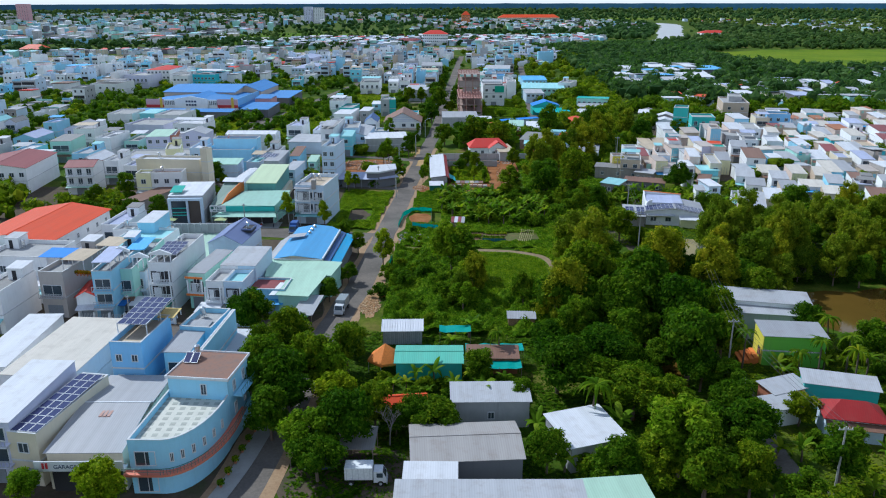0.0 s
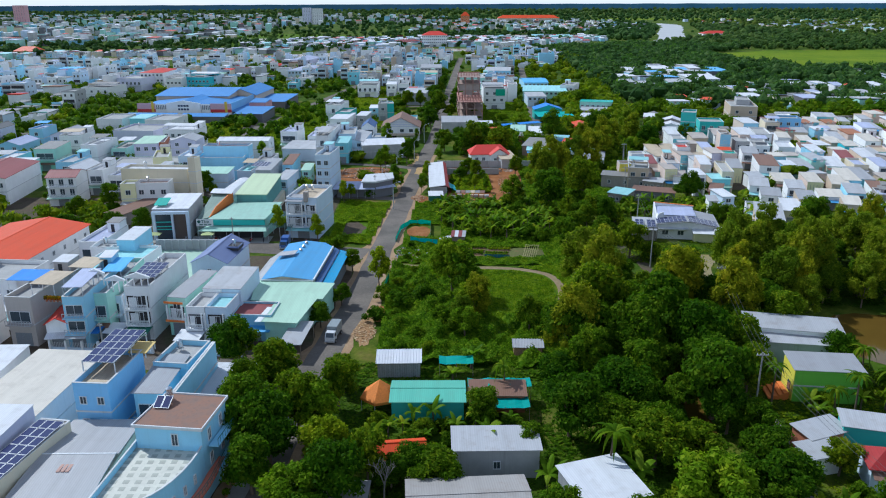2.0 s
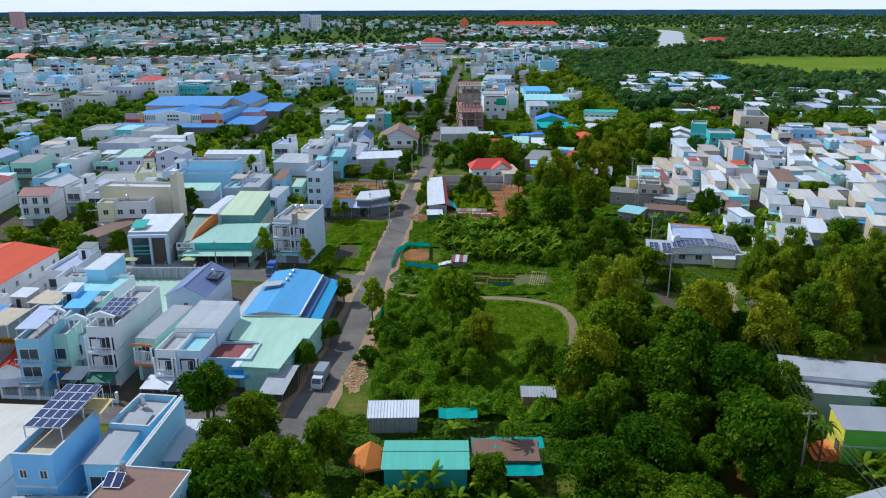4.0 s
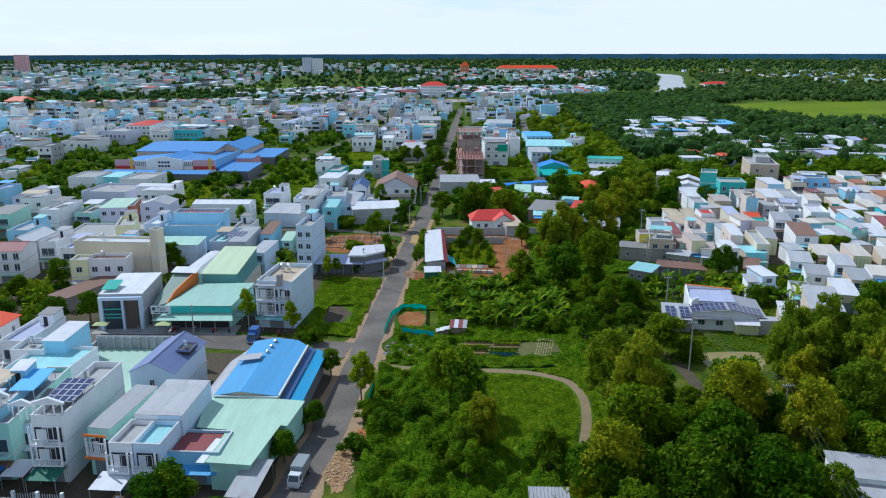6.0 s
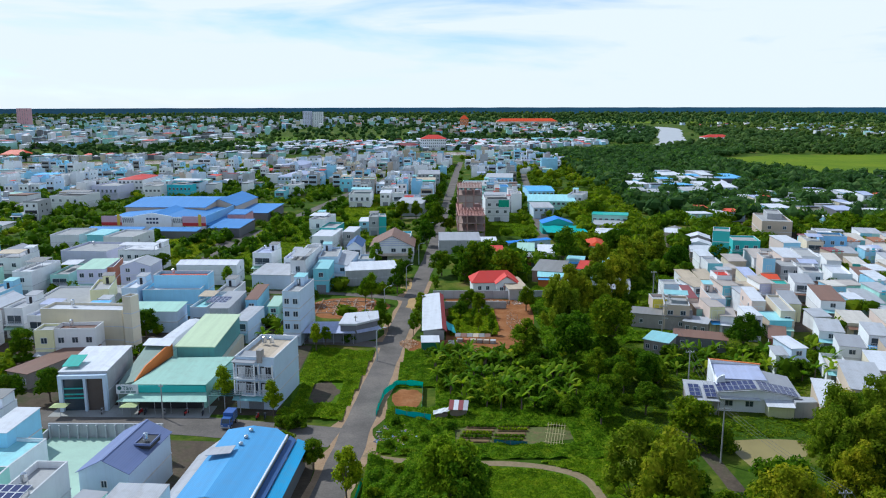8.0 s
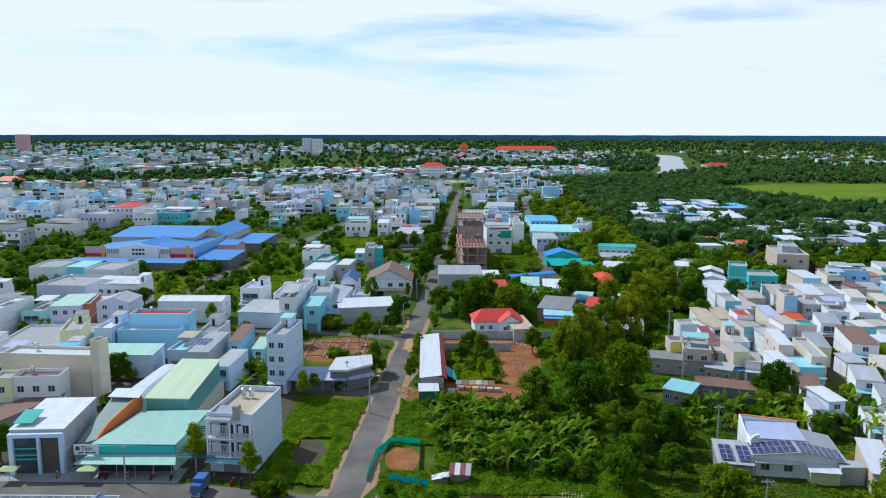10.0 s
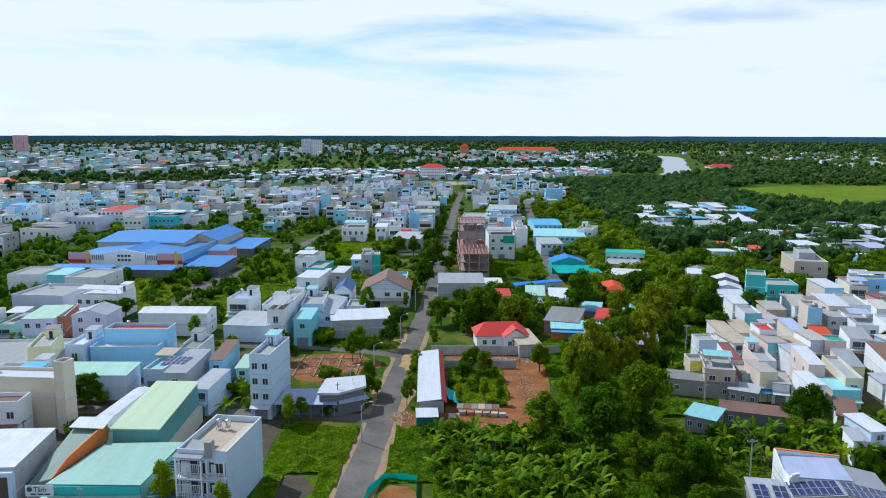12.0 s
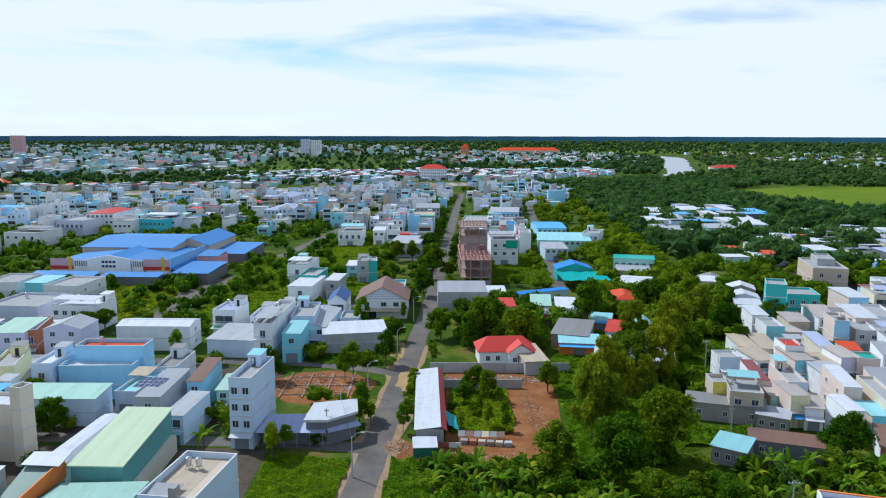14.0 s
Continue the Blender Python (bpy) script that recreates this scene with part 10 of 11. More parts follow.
def motorbike(x, y, yaw, col):
    """A parked light motorbike."""
    if ("bike", col) not in CACHE:
        root = thing("motorbike", "small parked motorbike on a shop forecourt", "motorbike", pose(x, y, 0, 0, 0, yaw), "parked motorbikes")
        bm = bmesh.new()
        prism(bm, [(-0.16, -0.55), (0.16, -0.55), (0.2, 0.1), (0.12, 0.5), (-0.12, 0.5), (-0.2, 0.1)], 0.32, [0.8, 0.8, 0.55, 0.95, 0.95, 0.55])
        part("body", bm, plain("bike_%d" % int(col[0] * 100), col, 0.3), root)
        bm = bmesh.new()
        box(bm, -0.13, -0.6, 0.8, 0.13, 0.05, 0.9)
        part("seat", bm, plain("tyre", (0.02, 0.02, 0.02), 0.8), root)
        bm = bmesh.new()
        tube(bm, (-0.33, 0.4, 1.05), (0.33, 0.4, 1.05), 0.03, 0.03, 6)
        tube(bm, (0, 0.62, 0.35), (0, 0.4, 1.05), 0.04, 0.04, 6)
        part("handlebar", bm, STEEL, root)
        for wy in (-0.62, 0.64):
            bm = bmesh.new()
            tube(bm, (-0.05, wy, 0.29), (0.05, wy, 0.29), 0.29, 0.29, 12)
            part("wheel", bm, plain("tyre", (0.02, 0.02, 0.02), 0.8), root)
        CACHE[("bike", col)] = root
        return root
    return copy_thing(CACHE[("bike", col)], pose(x, y, 0, 0, 0, yaw))


for i, (bx_, by_) in enumerate(((-60.2, 204.4), (-59.2, 204.3), (-55.4, 204.2), (-51.0, 203.9), (-47.6, 203.6), (-68.0, 204.6), (-36.4, 201.8), (-34.9, 201.6), (-57.5, 139.6), (-43.2, 138.6), (-62.6, 258.2))):
    motorbike(bx_, by_, 15 * (i % 3) - 10, ((0.45, 0.03, 0.03), (0.04, 0.05, 0.08), (0.5, 0.5, 0.52))[i % 3])


def carport(x, y, w, d, h, yaw, rm, label):
    root = thing("carport", label, "carport", pose(x, y, 0, 0, 0, yaw))
    bm = bmesh.new()
    plate(bm, [(-w / 2, -d / 2, h), (w / 2, -d / 2, h), (w / 2, d / 2, h + 0.5), (-w / 2, d / 2, h + 0.5)])
    part("roof", bm, roof_mat(rm), root)
    for px in (-w / 2 + 0.2, 0, w / 2 - 0.2):
        for py in (-d / 2 + 0.2, d / 2 - 0.2):
            bm = bmesh.new()
            tube(bm, (px, py, 0), (px, py, h + 0.1), 0.06, 0.06, 6)
            part("post", bm, TIMBER, root)


carport(-16.5, 93.6, 11.5, 5.0, 3.0, -3, "old", "low open carport with a rusty dark roof")
carport(-27.5, 139.5, 4.0, 9.0, 3.2, -6, "tin", "tin-roofed lean-to beside the street")


def pole(x, y, h, label, arm=1.8, lamp=False, yaw=0.0):
    root = thing("street_lamp" if lamp else "utility_pole", label, "street lamp" if lamp else "utility pole", pose(x, y, 0, 0, 0, yaw), "poles")
    bm = bmesh.new()
    tube(bm, (0, 0, -0.2), (0, 0, h), 0.17, 0.10, 8)
    part("shaft", bm, CONCRETE if not lamp else RAIL, root)
    if lamp:
        bm = bmesh.new()
        tube(bm, (0, 0, h - 0.1), (0.9, 0, h + 0.7), 0.05, 0.04, 6)
        tube(bm, (0.9, 0, h + 0.7), (1.8, 0, h + 0.85), 0.04, 0.04, 6)
        part("arm", bm, RAIL, root)
        bm = bmesh.new()
        box(bm, 1.6, -0.12, h + 0.78, 2.3, 0.12, h + 0.92)
        part("lamp_head", bm, FRAME, root)
        return
    bm = bmesh.new()
    box(bm, -arm / 2, -0.06, h - 0.5, arm / 2, 0.06, h - 0.36)
    part("crossarm", bm, CONCRETE, root)
    for i in range(4):
        px = -arm / 2 + 0.1 + (arm - 0.2) * i / 3
        bm = bmesh.new()
        tube(bm, (px, 0, h - 0.36), (px, 0, h - 0.12), 0.06, 0.04, 6)
        part("insulator", bm, FRAME, root)


POLES = [((47.1, 84.6), 10.0), ((46.0, 118.0), 9.5), ((52.8, 154.3), 10.2), ((47.2, 182.1), 10.2), ((52.0, 214.0), 9.5), ((57.0, 250.0), 9.5), ((66.0, 290.0), 9.5)]
for (px_, py_), ph_ in POLES:
    pole(px_, py_, ph_, "grey concrete power pole with a crossarm")


def cable(a, b, sag, label="black power cable sagging between poles", r=0.022):
    bm = bmesh.new()
    n = 10
    pts = [Vector(a).lerp(Vector(b), i / n) - Vector((0, 0, sag * 4 * (i / n) * (1 - i / n))) for i in range(n + 1)]
    rings = [[bm.verts.new(p + Vector((r * cx_, 0, r * cz_))) for cx_, cz_ in ((1, 0), (0, 1), (-1, 0), (0, -1))] for p in pts]
    for i in range(n):
        for j in range(4):
            bm.faces.new((rings[i][j], rings[i][(j + 1) % 4], rings[i + 1][(j + 1) % 4], rings[i + 1][j]))
    loose("cable", bm, plain("cable_black", (0.05, 0.05, 0.055), 0.6), label, "cable", group="power cables")


for ((xa, ya), ha), ((xb, yb), hb) in zip(POLES, POLES[1:]):
    for off in (-0.75, 0.0, 0.75):
        cable((xa + off, ya, ha - 0.1), (xb + off, yb, hb - 0.1), 0.7)
LAMPS = [(-15.6, 235.0), (-20.5, 258.5), (-16.6, 276.5), (-11.4, 306.5), (-8.2, 345.0), (-5.2, 395.0)]
for px_, py_ in LAMPS:
    pole(px_, py_, 7.5, "slim grey street lamp with a curved arm", lamp=True)
for (xa, ya), (xb, yb) in zip(LAMPS, LAMPS[1:]):
    cable((xa, ya, 7.2), (xb, yb, 7.2), 0.5)
for px_, py_ in ((-55.0, 202.2), (-22.2, 250.0), (-85.0, 138.0), (-60.5, 136.0)):
    pole(px_, py_, 7.0, "slim concrete pole at the roadside", arm=0.9)


def net_fence(points, h, label, col=(0.01, 0.68, 0.50)):
    root = thing("net_fence", label, "fence", Matrix(), "net fences")
    for (xa, ya), (xb, yb) in zip(points, points[1:]):
        n = max(2, int(math.hypot(xb - xa, yb - ya) / 1.0))
        bm = bmesh.new()
        lo, hi = [], []
        for i in range(n + 1):
            u = i / n
            qx, qy = xa + (xb - xa) * u, ya + (yb - ya) * u
            bend = 0.12 * noise.noise((qx, qy, 1))
            lo.append(bm.verts.new((qx + bend, qy + bend, 0.05)))
            hi.append(bm.verts.new((qx - bend, qy + bend, h * (0.88 + 0.2 * noise.noise((qx * 0.8, qy * 0.8, 5))))))
        for i in range(n):
            bm.faces.new((lo[i], lo[i + 1], hi[i + 1], hi[i]))
        part("net", bm, plain("fence_net_%d" % int(col[2] * 100), col, 0.8), root)
        for i in range(0, n + 1, 2):
            u = i / n
            bm = bmesh.new()
            tube(bm, (xa + (xb - xa) * u, ya + (yb - ya) * u, 0), (xa + (xb - xa) * u, ya + (yb - ya) * u, h + 0.15), 0.04, 0.03, 5)
            part("post", bm, TIMBER, root)


net_fence([(-13.3, 202.5), (-12.9, 208.0), (-12.4, 213.4), (-10.1, 218.6), (-7.0, 218.6), (-4.3, 217.7), (-4.3, 206.3)], 1.5, "bright green net fence round a garden bed")
net_fence([(-9.5, 202.8), (-6.0, 201.6), (-2.5, 200.4)], 1.6, "blue-green tarpaulin screen at a garden", (0.03, 0.52, 0.52))
net_fence([(9.0, 190.2), (12.0, 189.4), (15.0, 189.2)], 1.0, "low blue net at vegetable beds", (0.03, 0.16, 0.22))
net_fence([(-13.4, 176.0), (-13.9, 170.5), (-14.4, 165.5)], 1.4, "green net along the street edge")


def hut():
    root = thing("garden_hut", "small garden hut with red and white roof sheets", "hut", pose(3.0, 203.0, 0, 0, 0, -6))
    bm = bmesh.new()
    box(bm, -1.6, -1.2, 0, 1.6, 1.2, 1.7)
    part("wall", bm, TIMBER, root)
    for i, k in enumerate(("maroon", "white", "maroon", "tin")):
        bm = bmesh.new()
        x0 = -1.9 + 0.95 * i
        plate(bm, [(x0, -1.6, 1.75), (x0 + 0.93, -1.6, 1.75), (x0 + 0.93, 1.6, 2.5), (x0, 1.6, 2.5)])
        part("roof", bm, roof_mat(k), root)
    t = thing("tarpaulin", "crumpled white tarpaulin over garden goods", "tarpaulin", pose(-0.4, 202.2, 0))
    bm = bmesh.new()
    g = [[bm.verts.new((-1.6 + 0.53 * i, -1 + 0.5 * j, 0.9 + 0.7 * i / 6 + 0.3 * noise.noise((i * 0.9, j * 0.8, 2)))) for i in range(7)] for j in range(5)]
    for j in range(4):
        for i in range(6):
            bm.faces.new((g[j][i], g[j][i + 1], g[j + 1][i + 1], g[j + 1][i]))
    part("sheet", bm, plain("white_tarp", (0.66, 0.66, 0.64), 0.7), t)
    bm = bmesh.new()
    box(bm, -1.2, -0.7, 0, 1.2, 0.8, 0.8)
    part("goods", bm, TIMBER, t)


hut()


def rubble(cx, cy, rx, ry, n, seed, cols, size, label, name="rubble"):
    """Loose bricks, boards and stones, too many to count."""
    rng = random.Random(seed)
    bm = bmesh.new()
    for i in range(n):
        r, a = math.sqrt(rng.random()), rng.random() * 6.283
        s = size * rng.uniform(0.5, 1.5)
        q = pose(cx + rx * r * math.cos(a), cy + ry * r * math.sin(a), 0.06 + rng.random() * 0.25 * (1 - r), rng.uniform(-25, 25), rng.uniform(-25, 25), rng.uniform(0, 360))
        v = box(bm, -s, -s * 0.5, -s * 0.3, s, s * 0.5, s * 0.4)
        for w in v:
            w.co = q @ w.co
    m, nn, l, p = tree_of("rubble_%d" % seed)
    isl = nn.new("ShaderNodeNewGeometry").outputs["Random Per Island"]
    l.new(ramp_node(nn, l, isl, [(i / (len(cols) - 1), c) for i, c in enumerate(cols)]), p.inputs["Base Color"])
    p.inputs["Roughness"].default_value = 0.9
    loose(name, bm, m, label, "rubble", kind="stuff")


BRICKS = [(0.40, 0.17, 0.08), (0.30, 0.12, 0.07), (0.45, 0.36, 0.28), (0.5, 0.2, 0.1)]
STONES = [(0.5, 0.46, 0.42), (0.34, 0.22, 0.15), (0.25, 0.15, 0.1), (0.62, 0.6, 0.58)]
rubble(-14.2, 155.5, 1.1, 4.0, 420, 1, [(0.55, 0.22, 0.06), (0.42, 0.15, 0.05), (0.6, 0.32, 0.12), (0.5, 0.2, 0.08)], 0.17, "heap of orange bricks at the roadside")
rubble(-16.2, 147.0, 2.2, 5.0, 420, 2, [(0.55, 0.36, 0.18), (0.45, 0.26, 0.12), (0.62, 0.48, 0.3), (0.4, 0.2, 0.1)], 0.12, "tan sand and broken brick beside the street")
rubble(-8.5, 248.0, 2.4, 3.6, 320, 3, [(0.45, 0.2, 0.08), (0.36, 0.17, 0.07), (0.6, 0.45, 0.32), (0.5, 0.24, 0.1)], 0.13, "building rubble before a long shed")
rubble(4.0, 243.5, 11.0, 2.6, 360, 4, [(0.36, 0.17, 0.07), (0.5, 0.3, 0.16), (0.65, 0.58, 0.5), (0.28, 0.12, 0.05)], 0.11, "rubble along a red earth strip")
rubble(20.5, 265.0, 2.2, 14.0, 360, 5, [(0.36, 0.17, 0.07), (0.5, 0.3, 0.16), (0.6, 0.5, 0.4), (0.28, 0.12, 0.05)], 0.11, "stones along a cleared earth track")
rubble(-29.0, 284.0, 11.0, 9.0, 300, 6, STONES + BRICKS, 0.2, "loose bricks on a building plot")
rubble(14.0, 288.0, 16.0, 3.0, 260, 7, STONES, 0.22, "loose stones between two walls")
rubble(-9.0, 193.0, 4.0, 6.0, 160, 8, [(0.6, 0.6, 0.6), (0.2, 0.3, 0.5), (0.3, 0.2, 0.12), (0.5, 0.3, 0.2)], 0.22, "garden litter of pots and sacks")


def foundation():
    root = thing("foundation", "low concrete foundation beams on red earth", "foundation", Matrix())
    for i in range(4):
        bm = bmesh.new()
        box(bm, -37.0 + 5.2 * i, 275.0, 0, -36.7 + 5.2 * i, 293.0, 0.3)
        part("beam", bm, paint("muddy_concrete", (0.36, 0.22, 0.13), 0.95, 0.5), root)
    for j in range(3):
        bm = bmesh.new()
        box(bm, -37.0, 277.0 + 6.4 * j, 0, -21.0, 277.3 + 6.4 * j, 0.26)
        part("beam", bm, paint("muddy_concrete", (0.36, 0.22, 0.13), 0.95, 0.5), root)
    for i in range(6):
        s = thing("board_stack", "stack of roof tiles and boards on bare earth", "stack", pose(4.6 + 1.7 * i, 249.6 - 0.25 * i, 0, 0, 0, -4), "stacks of tiles")
        bm = bmesh.new()
        for k in range(4):
            box(bm, -0.7 + 0.05 * (k % 2), -0.6, 0.22 * k, 0.7 + 0.05 * (k % 2), 0.6, 0.22 * k + 0.2)
        part("tiles", bm, wall_mat(("block", "brick", "tan", "block", "tan", "grey")[i]), s)


foundation()


def bare_tree(x, y, h, seed):
    rng = random.Random(seed)
    root = thing("bare_tree", "leafless grey tree with fine twigs", "tree", pose(x, y, 0))
    bm = bmesh.new()

    def limb(p, d, length, r, depth):
        q = p + d * length
        tube(bm, p, q, r, r * 0.65, 5)
        if depth:
            for i in range(3):
                e = (d + Vector((rng.uniform(-0.8, 0.8), rng.uniform(-0.8, 0.8), rng.uniform(-0.1, 0.7)))).normalized()
                limb(p.lerp(q, rng.uniform(0.55, 1)), e, length * rng.uniform(0.55, 0.8), r * 0.55, depth - 1)
    limb(Vector((0, 0, 0)), Vector((0.05, 0, 1)), h * 0.35, 0.14, 4)
    part("trunk", bm, paint("grey_bark", (0.30, 0.27, 0.24), 0.95, 0.3, scale=2.0), root)


bare_tree(-9.2, 96.5, 8.0, 3)

# ---- roof terraces and panels of the near houses ----
solar_panels(pose(-53.4, 95.2, 7.9, 1.2, 0, -9.3), 3, 8, 1.18, 1.8)


def canopy_frame(x, y, w, d, z0, z1, yaw, label, cover_mat=None):
    root = thing("terrace_canopy", label, "canopy", pose(x, y, 0, 0, 0, yaw), "terrace canopies")
    for px in (-w / 2, w / 2):
        for py in (-d / 2, 0, d / 2):
            bm = bmesh.new()
            box(bm, px - 0.06, py - 0.06, z0, px + 0.06, py + 0.06, z1)
            part("post", bm, FRAME, root)
    if cover_mat:
        bm = bmesh.new()
        plate(bm, [(-w / 2 - 0.2, -d / 2 - 0.2, z1 + 0.02), (w / 2 + 0.2, -d / 2 - 0.2, z1 + 0.02), (w / 2 + 0.2, d / 2 + 0.2, z1 + 0.3), (-w / 2 - 0.2, d / 2 + 0.2, z1 + 0.3)], 0.06)
        part("cover", bm, cover_mat, root)
    else:
        bm = bmesh.new()
        for px in (-w / 2, w / 2):
            box(bm, px - 0.05, -d / 2, z1 - 0.1, px + 0.05, d / 2, z1)
        part("beam", bm, FRAME, root)


canopy_frame(-48.8, 115.6, 4.6, 9.6, 10.1, 12.4, -5, "steel frame carrying solar panels above a terrace")
solar_panels(pose(-48.8, 115.6, 12.45, 3, 0, -5), 4, 5, 1.15, 1.9)
canopy_frame(-56.6, 151.0, 4.0, 6.0, 9.5, 11.2, -3, "steel frame carrying solar panels above a terrace")
solar_panels(pose(-56.6, 151.0, 11.25, 4, 0, -3), 4, 4, 1.1, 1.7)
solar_panels(pose(-60.6, 262.0, 8.2, 4, 0, -6), 5, 3, 1.05, 1.7)
canopy_frame(-46.0, 118.0, 2.4, 3.0, 10.1, 10.9, -5, "yellow tarpaulin shelter on a roof terrace", plain("yellow_tarp", (0.66, 0.48, 0.16), 0.7))


def pediment(x, y, w, z, yaw, mat, label="white pillared roof gable above a balcony"):
    root = thing("roof_gable", label, "gable", pose(x, y, z, 0, 0, yaw), "roof gables")
    for px in (-w / 2 + 0.15, -w / 6, w / 6, w / 2 - 0.15):
        bm = bmesh.new()
        tube(bm, (px, 0, 0), (px, 0, 2.2), 0.13, 0.11, 8)
        part("pillar", bm, mat, root)
    bm = bmesh.new()
    v = [(-w / 2 - 0.2, 2.2), (w / 2 + 0.2, 2.2), (w / 2 + 0.2, 2.5), (0, 3.3), (-w / 2 - 0.2, 2.5)]
    a = [bm.verts.new((px, -0.2, pz)) for px, pz in v]
    b = [bm.verts.new((px, 0.25, pz)) for px, pz in v]
    bm.faces.new(a)
    bm.faces.new(b[::-1])
    for i in range(5):
        bm.faces.new((a[(i + 1) % 5], a[i], b[i], b[(i + 1) % 5]))
    part("gable", bm, mat, root)


WHITE = wall_mat("white")
pediment(-57.0, 145.4, 4.2, 9.5, -3, WHITE)
pediment(-66.0, 148.5, 3.2, 9.2, -4, WHITE)
pediment(-62.0, 147.5, 3.4, 8.2, -4, WHITE)


def flower_boxes(x, y, z, n, step, yaw, label, mat):
    """Potted plants along a parapet."""
    for i in range(n):
        q = pose(x, y, z, 0, 0, yaw) @ Vector((i * step, 0, 0))
        root = thing("potted_plant", label, "potted plant", pose(q.x, q.y, q.z), "potted plants")
        bm = bmesh.new()
        tube(bm, (0, 0, 0), (0, 0, 0.35), 0.16, 0.22, 8)
        part("pot", bm, wall_mat("brick"), root)
        key = ("pot", mat.name)
        if key not in CACHE:
            vv, ff = leaf_cloud([(0, 0, 0.75)], [0.42], 90, 0.22, 5)
            CACHE[key] = as_mesh("leaves", vv, ff, mat)
        shared("leaves", CACHE[key], root, Matrix())


flower_boxes(-72.0, 141.8, 8.7, 7, 0.7, -8, "potted orange-flowering plant on a balcony", foliage("leaf_flower", (0.35, 0.10, 0.01), (0.12, 0.16, 0.01), (0.6, 0.16, 0.02)))
flower_boxes(-58.2, 144.9, 7.2, 4, 0.7, -3, "potted green plant on a balcony", LEAF_BRIGHT)
flower_boxes(-30.2, 87.0, 0.14, 6, 2.6, 84, "potted palm-like plant on a pavement", LEAF_MID)
flower_boxes(-66.8, 147.6, 6.2, 4, 0.7, -4, "potted green plant on a balcony", LEAF_MID)
canopy_frame(-73.5, 147.5, 4.4, 6.0, 8.7, 11.0, -8, "cream awning over a roof terrace", roof_mat("tan"))
canopy_frame(-70.6, 156.0, 4.6, 5.0, 8.7, 11.0, -8, "cream awning over a roof terrace", roof_mat("tan"))
canopy_frame(-80.0, 152.0, 6.0, 5.0, 7.7, 9.9, -4, "blue sheet canopy over a roof terrace", roof_mat("blue"))


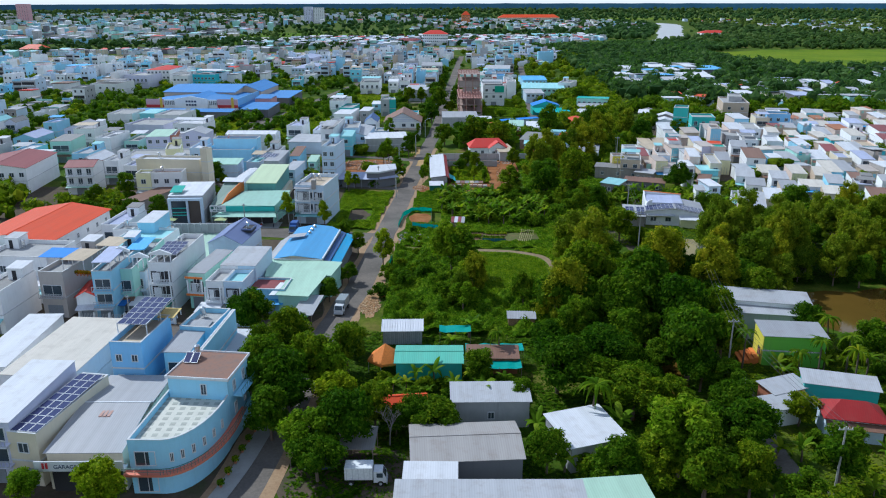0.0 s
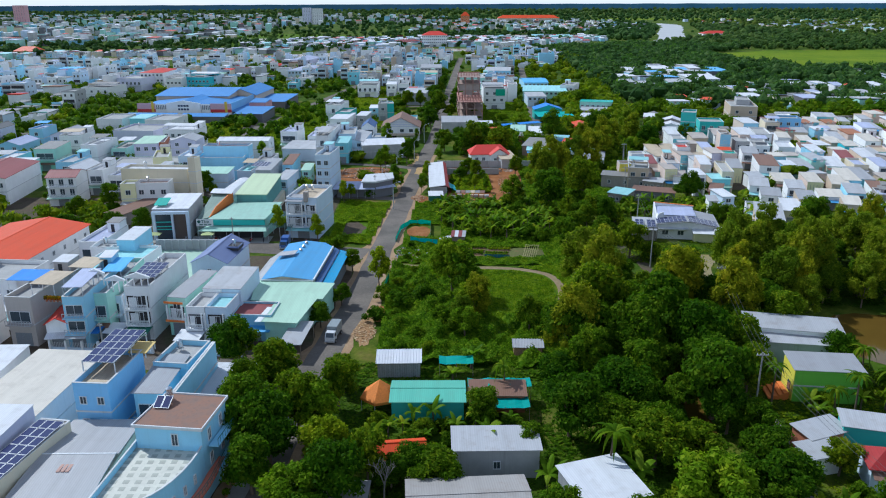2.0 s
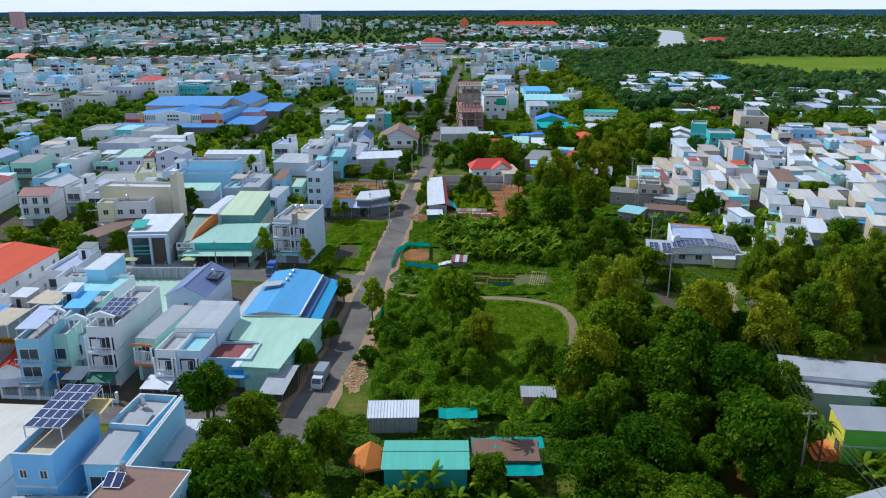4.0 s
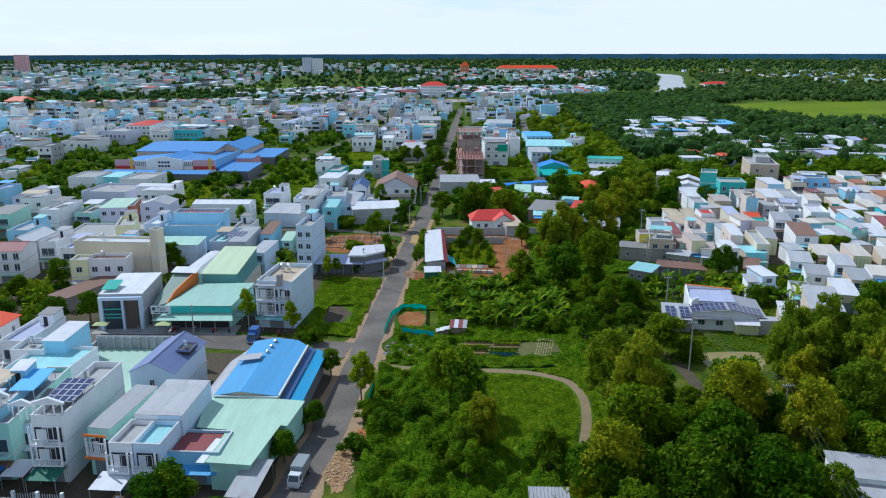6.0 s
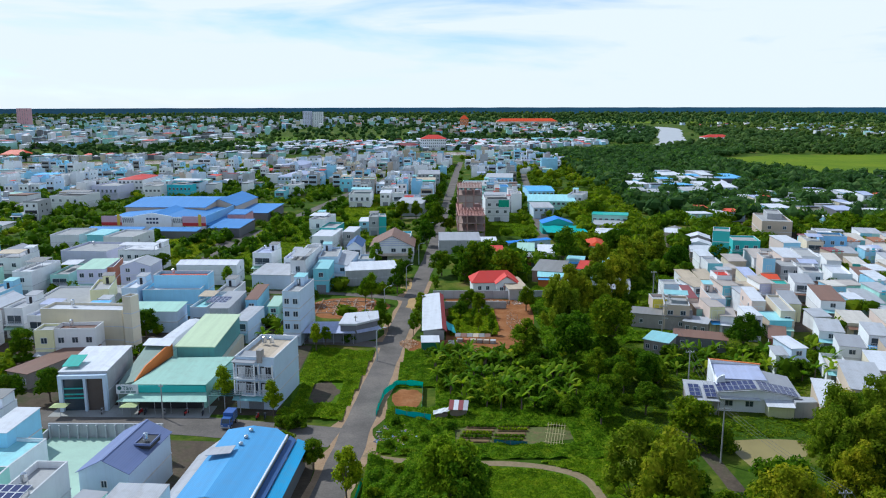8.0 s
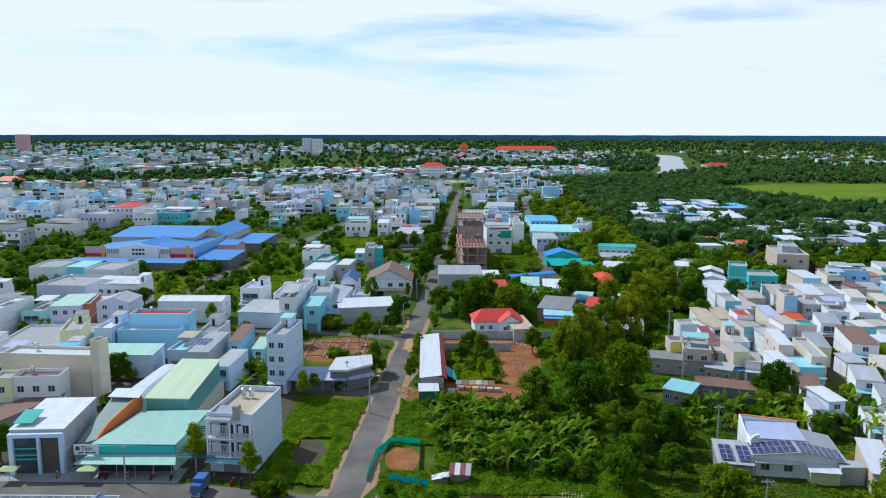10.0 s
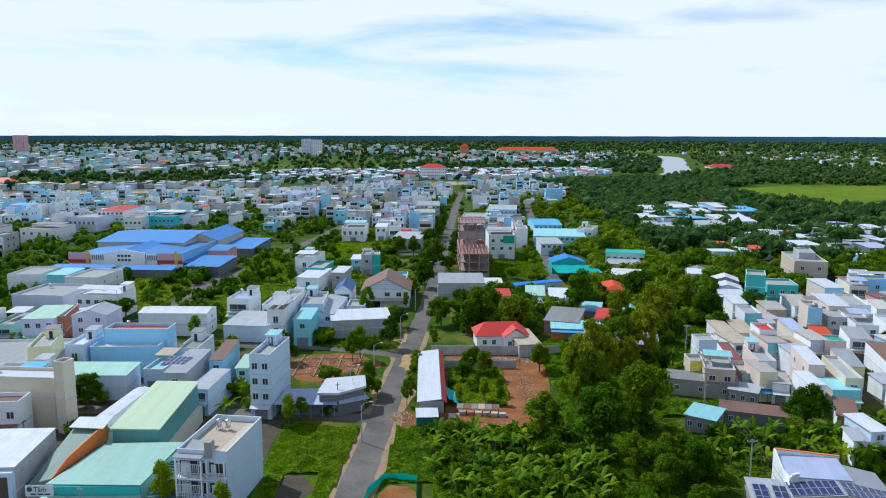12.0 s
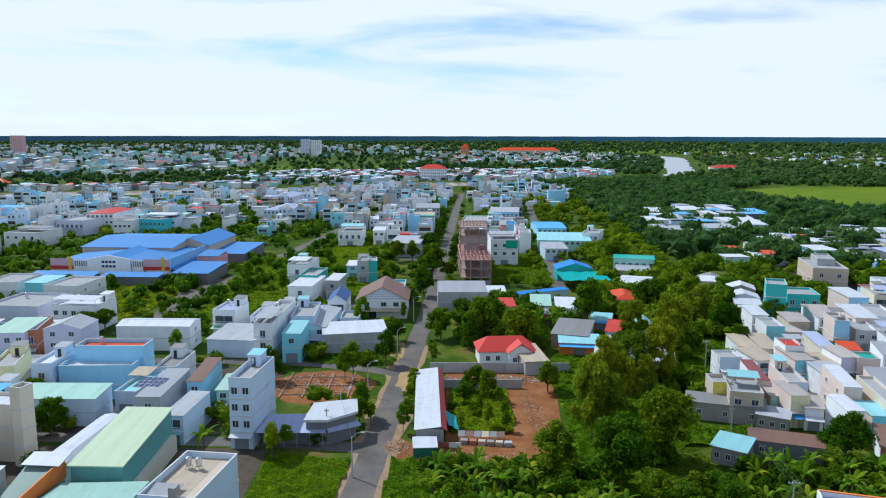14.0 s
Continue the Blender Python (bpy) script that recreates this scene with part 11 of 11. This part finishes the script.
def vegetable_beds():
    """Rows of raised beds, and a bamboo trellis beside them."""
    rng = random.Random(77)
    for i in range(5):
        for j in range(2):
            root = thing("vegetable_bed", "raised brown vegetable bed with leafy rows", "vegetable bed", pose(5.5 + 6.2 * j + 0.4 * i, 191.0 + 1.5 * i, 0, 0, 0, -3), "vegetable beds")
            bm = bmesh.new()
            box(bm, -2.8, -0.5, 0, 2.8, 0.5, 0.28)
            bmesh.ops.bevel(bm, geom=bm.edges[:], offset=0.15, segments=1, affect="EDGES")
            part("soil", bm, soil("bed_earth", [(0.18, 0.12, 0.06), (0.26, 0.17, 0.09)], 0.6, 3), root)
            if (i + j) % 3:
                cs = [(-2.5 + 0.62 * k, 0, 0.42) for k in range(9)]
                v, f = leaf_cloud(cs, [0.3 + 0.12 * rng.random() for _ in cs], 240, 0.22, 500 + 10 * i + j)
                o = new("leaves", as_mesh("leaves", v, f, LEAF_BRIGHT))
                o.parent = root
    t = thing("trellis", "bamboo trellis of leaning poles", "trellis", pose(20.5, 192.5, 0, 0, 0, -14))
    for i in range(7):
        bm = bmesh.new()
        tube(bm, (-1.5 + 0.5 * i, -3.2, 0.1), (-1.5 + 0.5 * i, 3.2, 1.5), 0.04, 0.03, 5)
        part("pole", bm, paint("bamboo", (0.55, 0.45, 0.22), 0.7, 0.3), t)
    for y0, z0 in ((-2.6, 0.22), (0.0, 0.8), (2.6, 1.36)):
        bm = bmesh.new()
        tube(bm, (-1.8, y0, z0), (1.8, y0, z0), 0.04, 0.04, 5)
        part("rung", bm, paint("bamboo", (0.55, 0.45, 0.22), 0.7, 0.3), t)
    for px in (-1.6, 1.6):
        bm = bmesh.new()
        tube(bm, (px, 2.8, 0), (px, 2.8, 1.42), 0.05, 0.05, 5)
        part("prop", bm, paint("bamboo", (0.55, 0.45, 0.22), 0.7, 0.3), t)


vegetable_beds()


def scrap_shelter():
    """Old roof sheets laid on low posts, and goods left about the shed."""
    for i, k in enumerate(("old", "brown", "old", "tan", "old", "brown")):
        root = thing("scrap_shelter", "low shelter of old rusty roof sheets on posts", "shelter", pose(4.2 + 1.55 * i, 251.6 - 0.12 * i, 0, 0, 0, -4), "scrap shelters")
        bm = bmesh.new()
        plate(bm, [(-0.72, -1.1, 1.1), (0.72, -1.1, 1.15), (0.72, 1.1, 1.45), (-0.72, 1.1, 1.4)], 0.05)
        part("sheet", bm, roof_mat(k), root)
        for px in (-0.6, 0.6):
            for py in (-0.95, 0.95):
                bm = bmesh.new()
                tube(bm, (px, py, 0), (px, py, 1.15), 0.05, 0.04, 5)
                part("post", bm, TIMBER, root)
    t = thing("tarpaulin", "turquoise tarpaulin slung beside a long shed", "tarpaulin", pose(2.4, 258.5, 0, 0, 0, 4))
    bm = bmesh.new()
    g = [[bm.verts.new((-1.1 + 0.45 * i, -4 + 1.0 * j, 1.9 - 0.25 * i + 0.25 * noise.noise((i * 0.8, j * 0.6, 4)))) for i in range(6)] for j in range(9)]
    for j in range(8):
        for i in range(5):
            bm.faces.new((g[j][i], g[j][i + 1], g[j + 1][i + 1], g[j + 1][i]))
    part("sheet", bm, plain("turquoise_tarp", (0.05, 0.45, 0.5), 0.6), t)
    for py in (-3.8, 0, 3.8):
        bm = bmesh.new()
        tube(bm, (1.0, py, 0), (1.0, py, 0.8), 0.05, 0.05, 5)
        part("post", bm, TIMBER, t)
    b = thing("board_fence", "red and white board barrier before a shed", "fence", pose(1.6, 247.6, 0, 0, 0, -4))
    for i, c in enumerate(("brick", "brick", "white", "white")):
        bm = bmesh.new()
        box(bm, -2.4 + 1.2 * i, -0.05, 0.05, -1.25 + 1.2 * i, 0.05, 1.1)
        part("board", bm, wall_mat(c), b)


scrap_shelter()
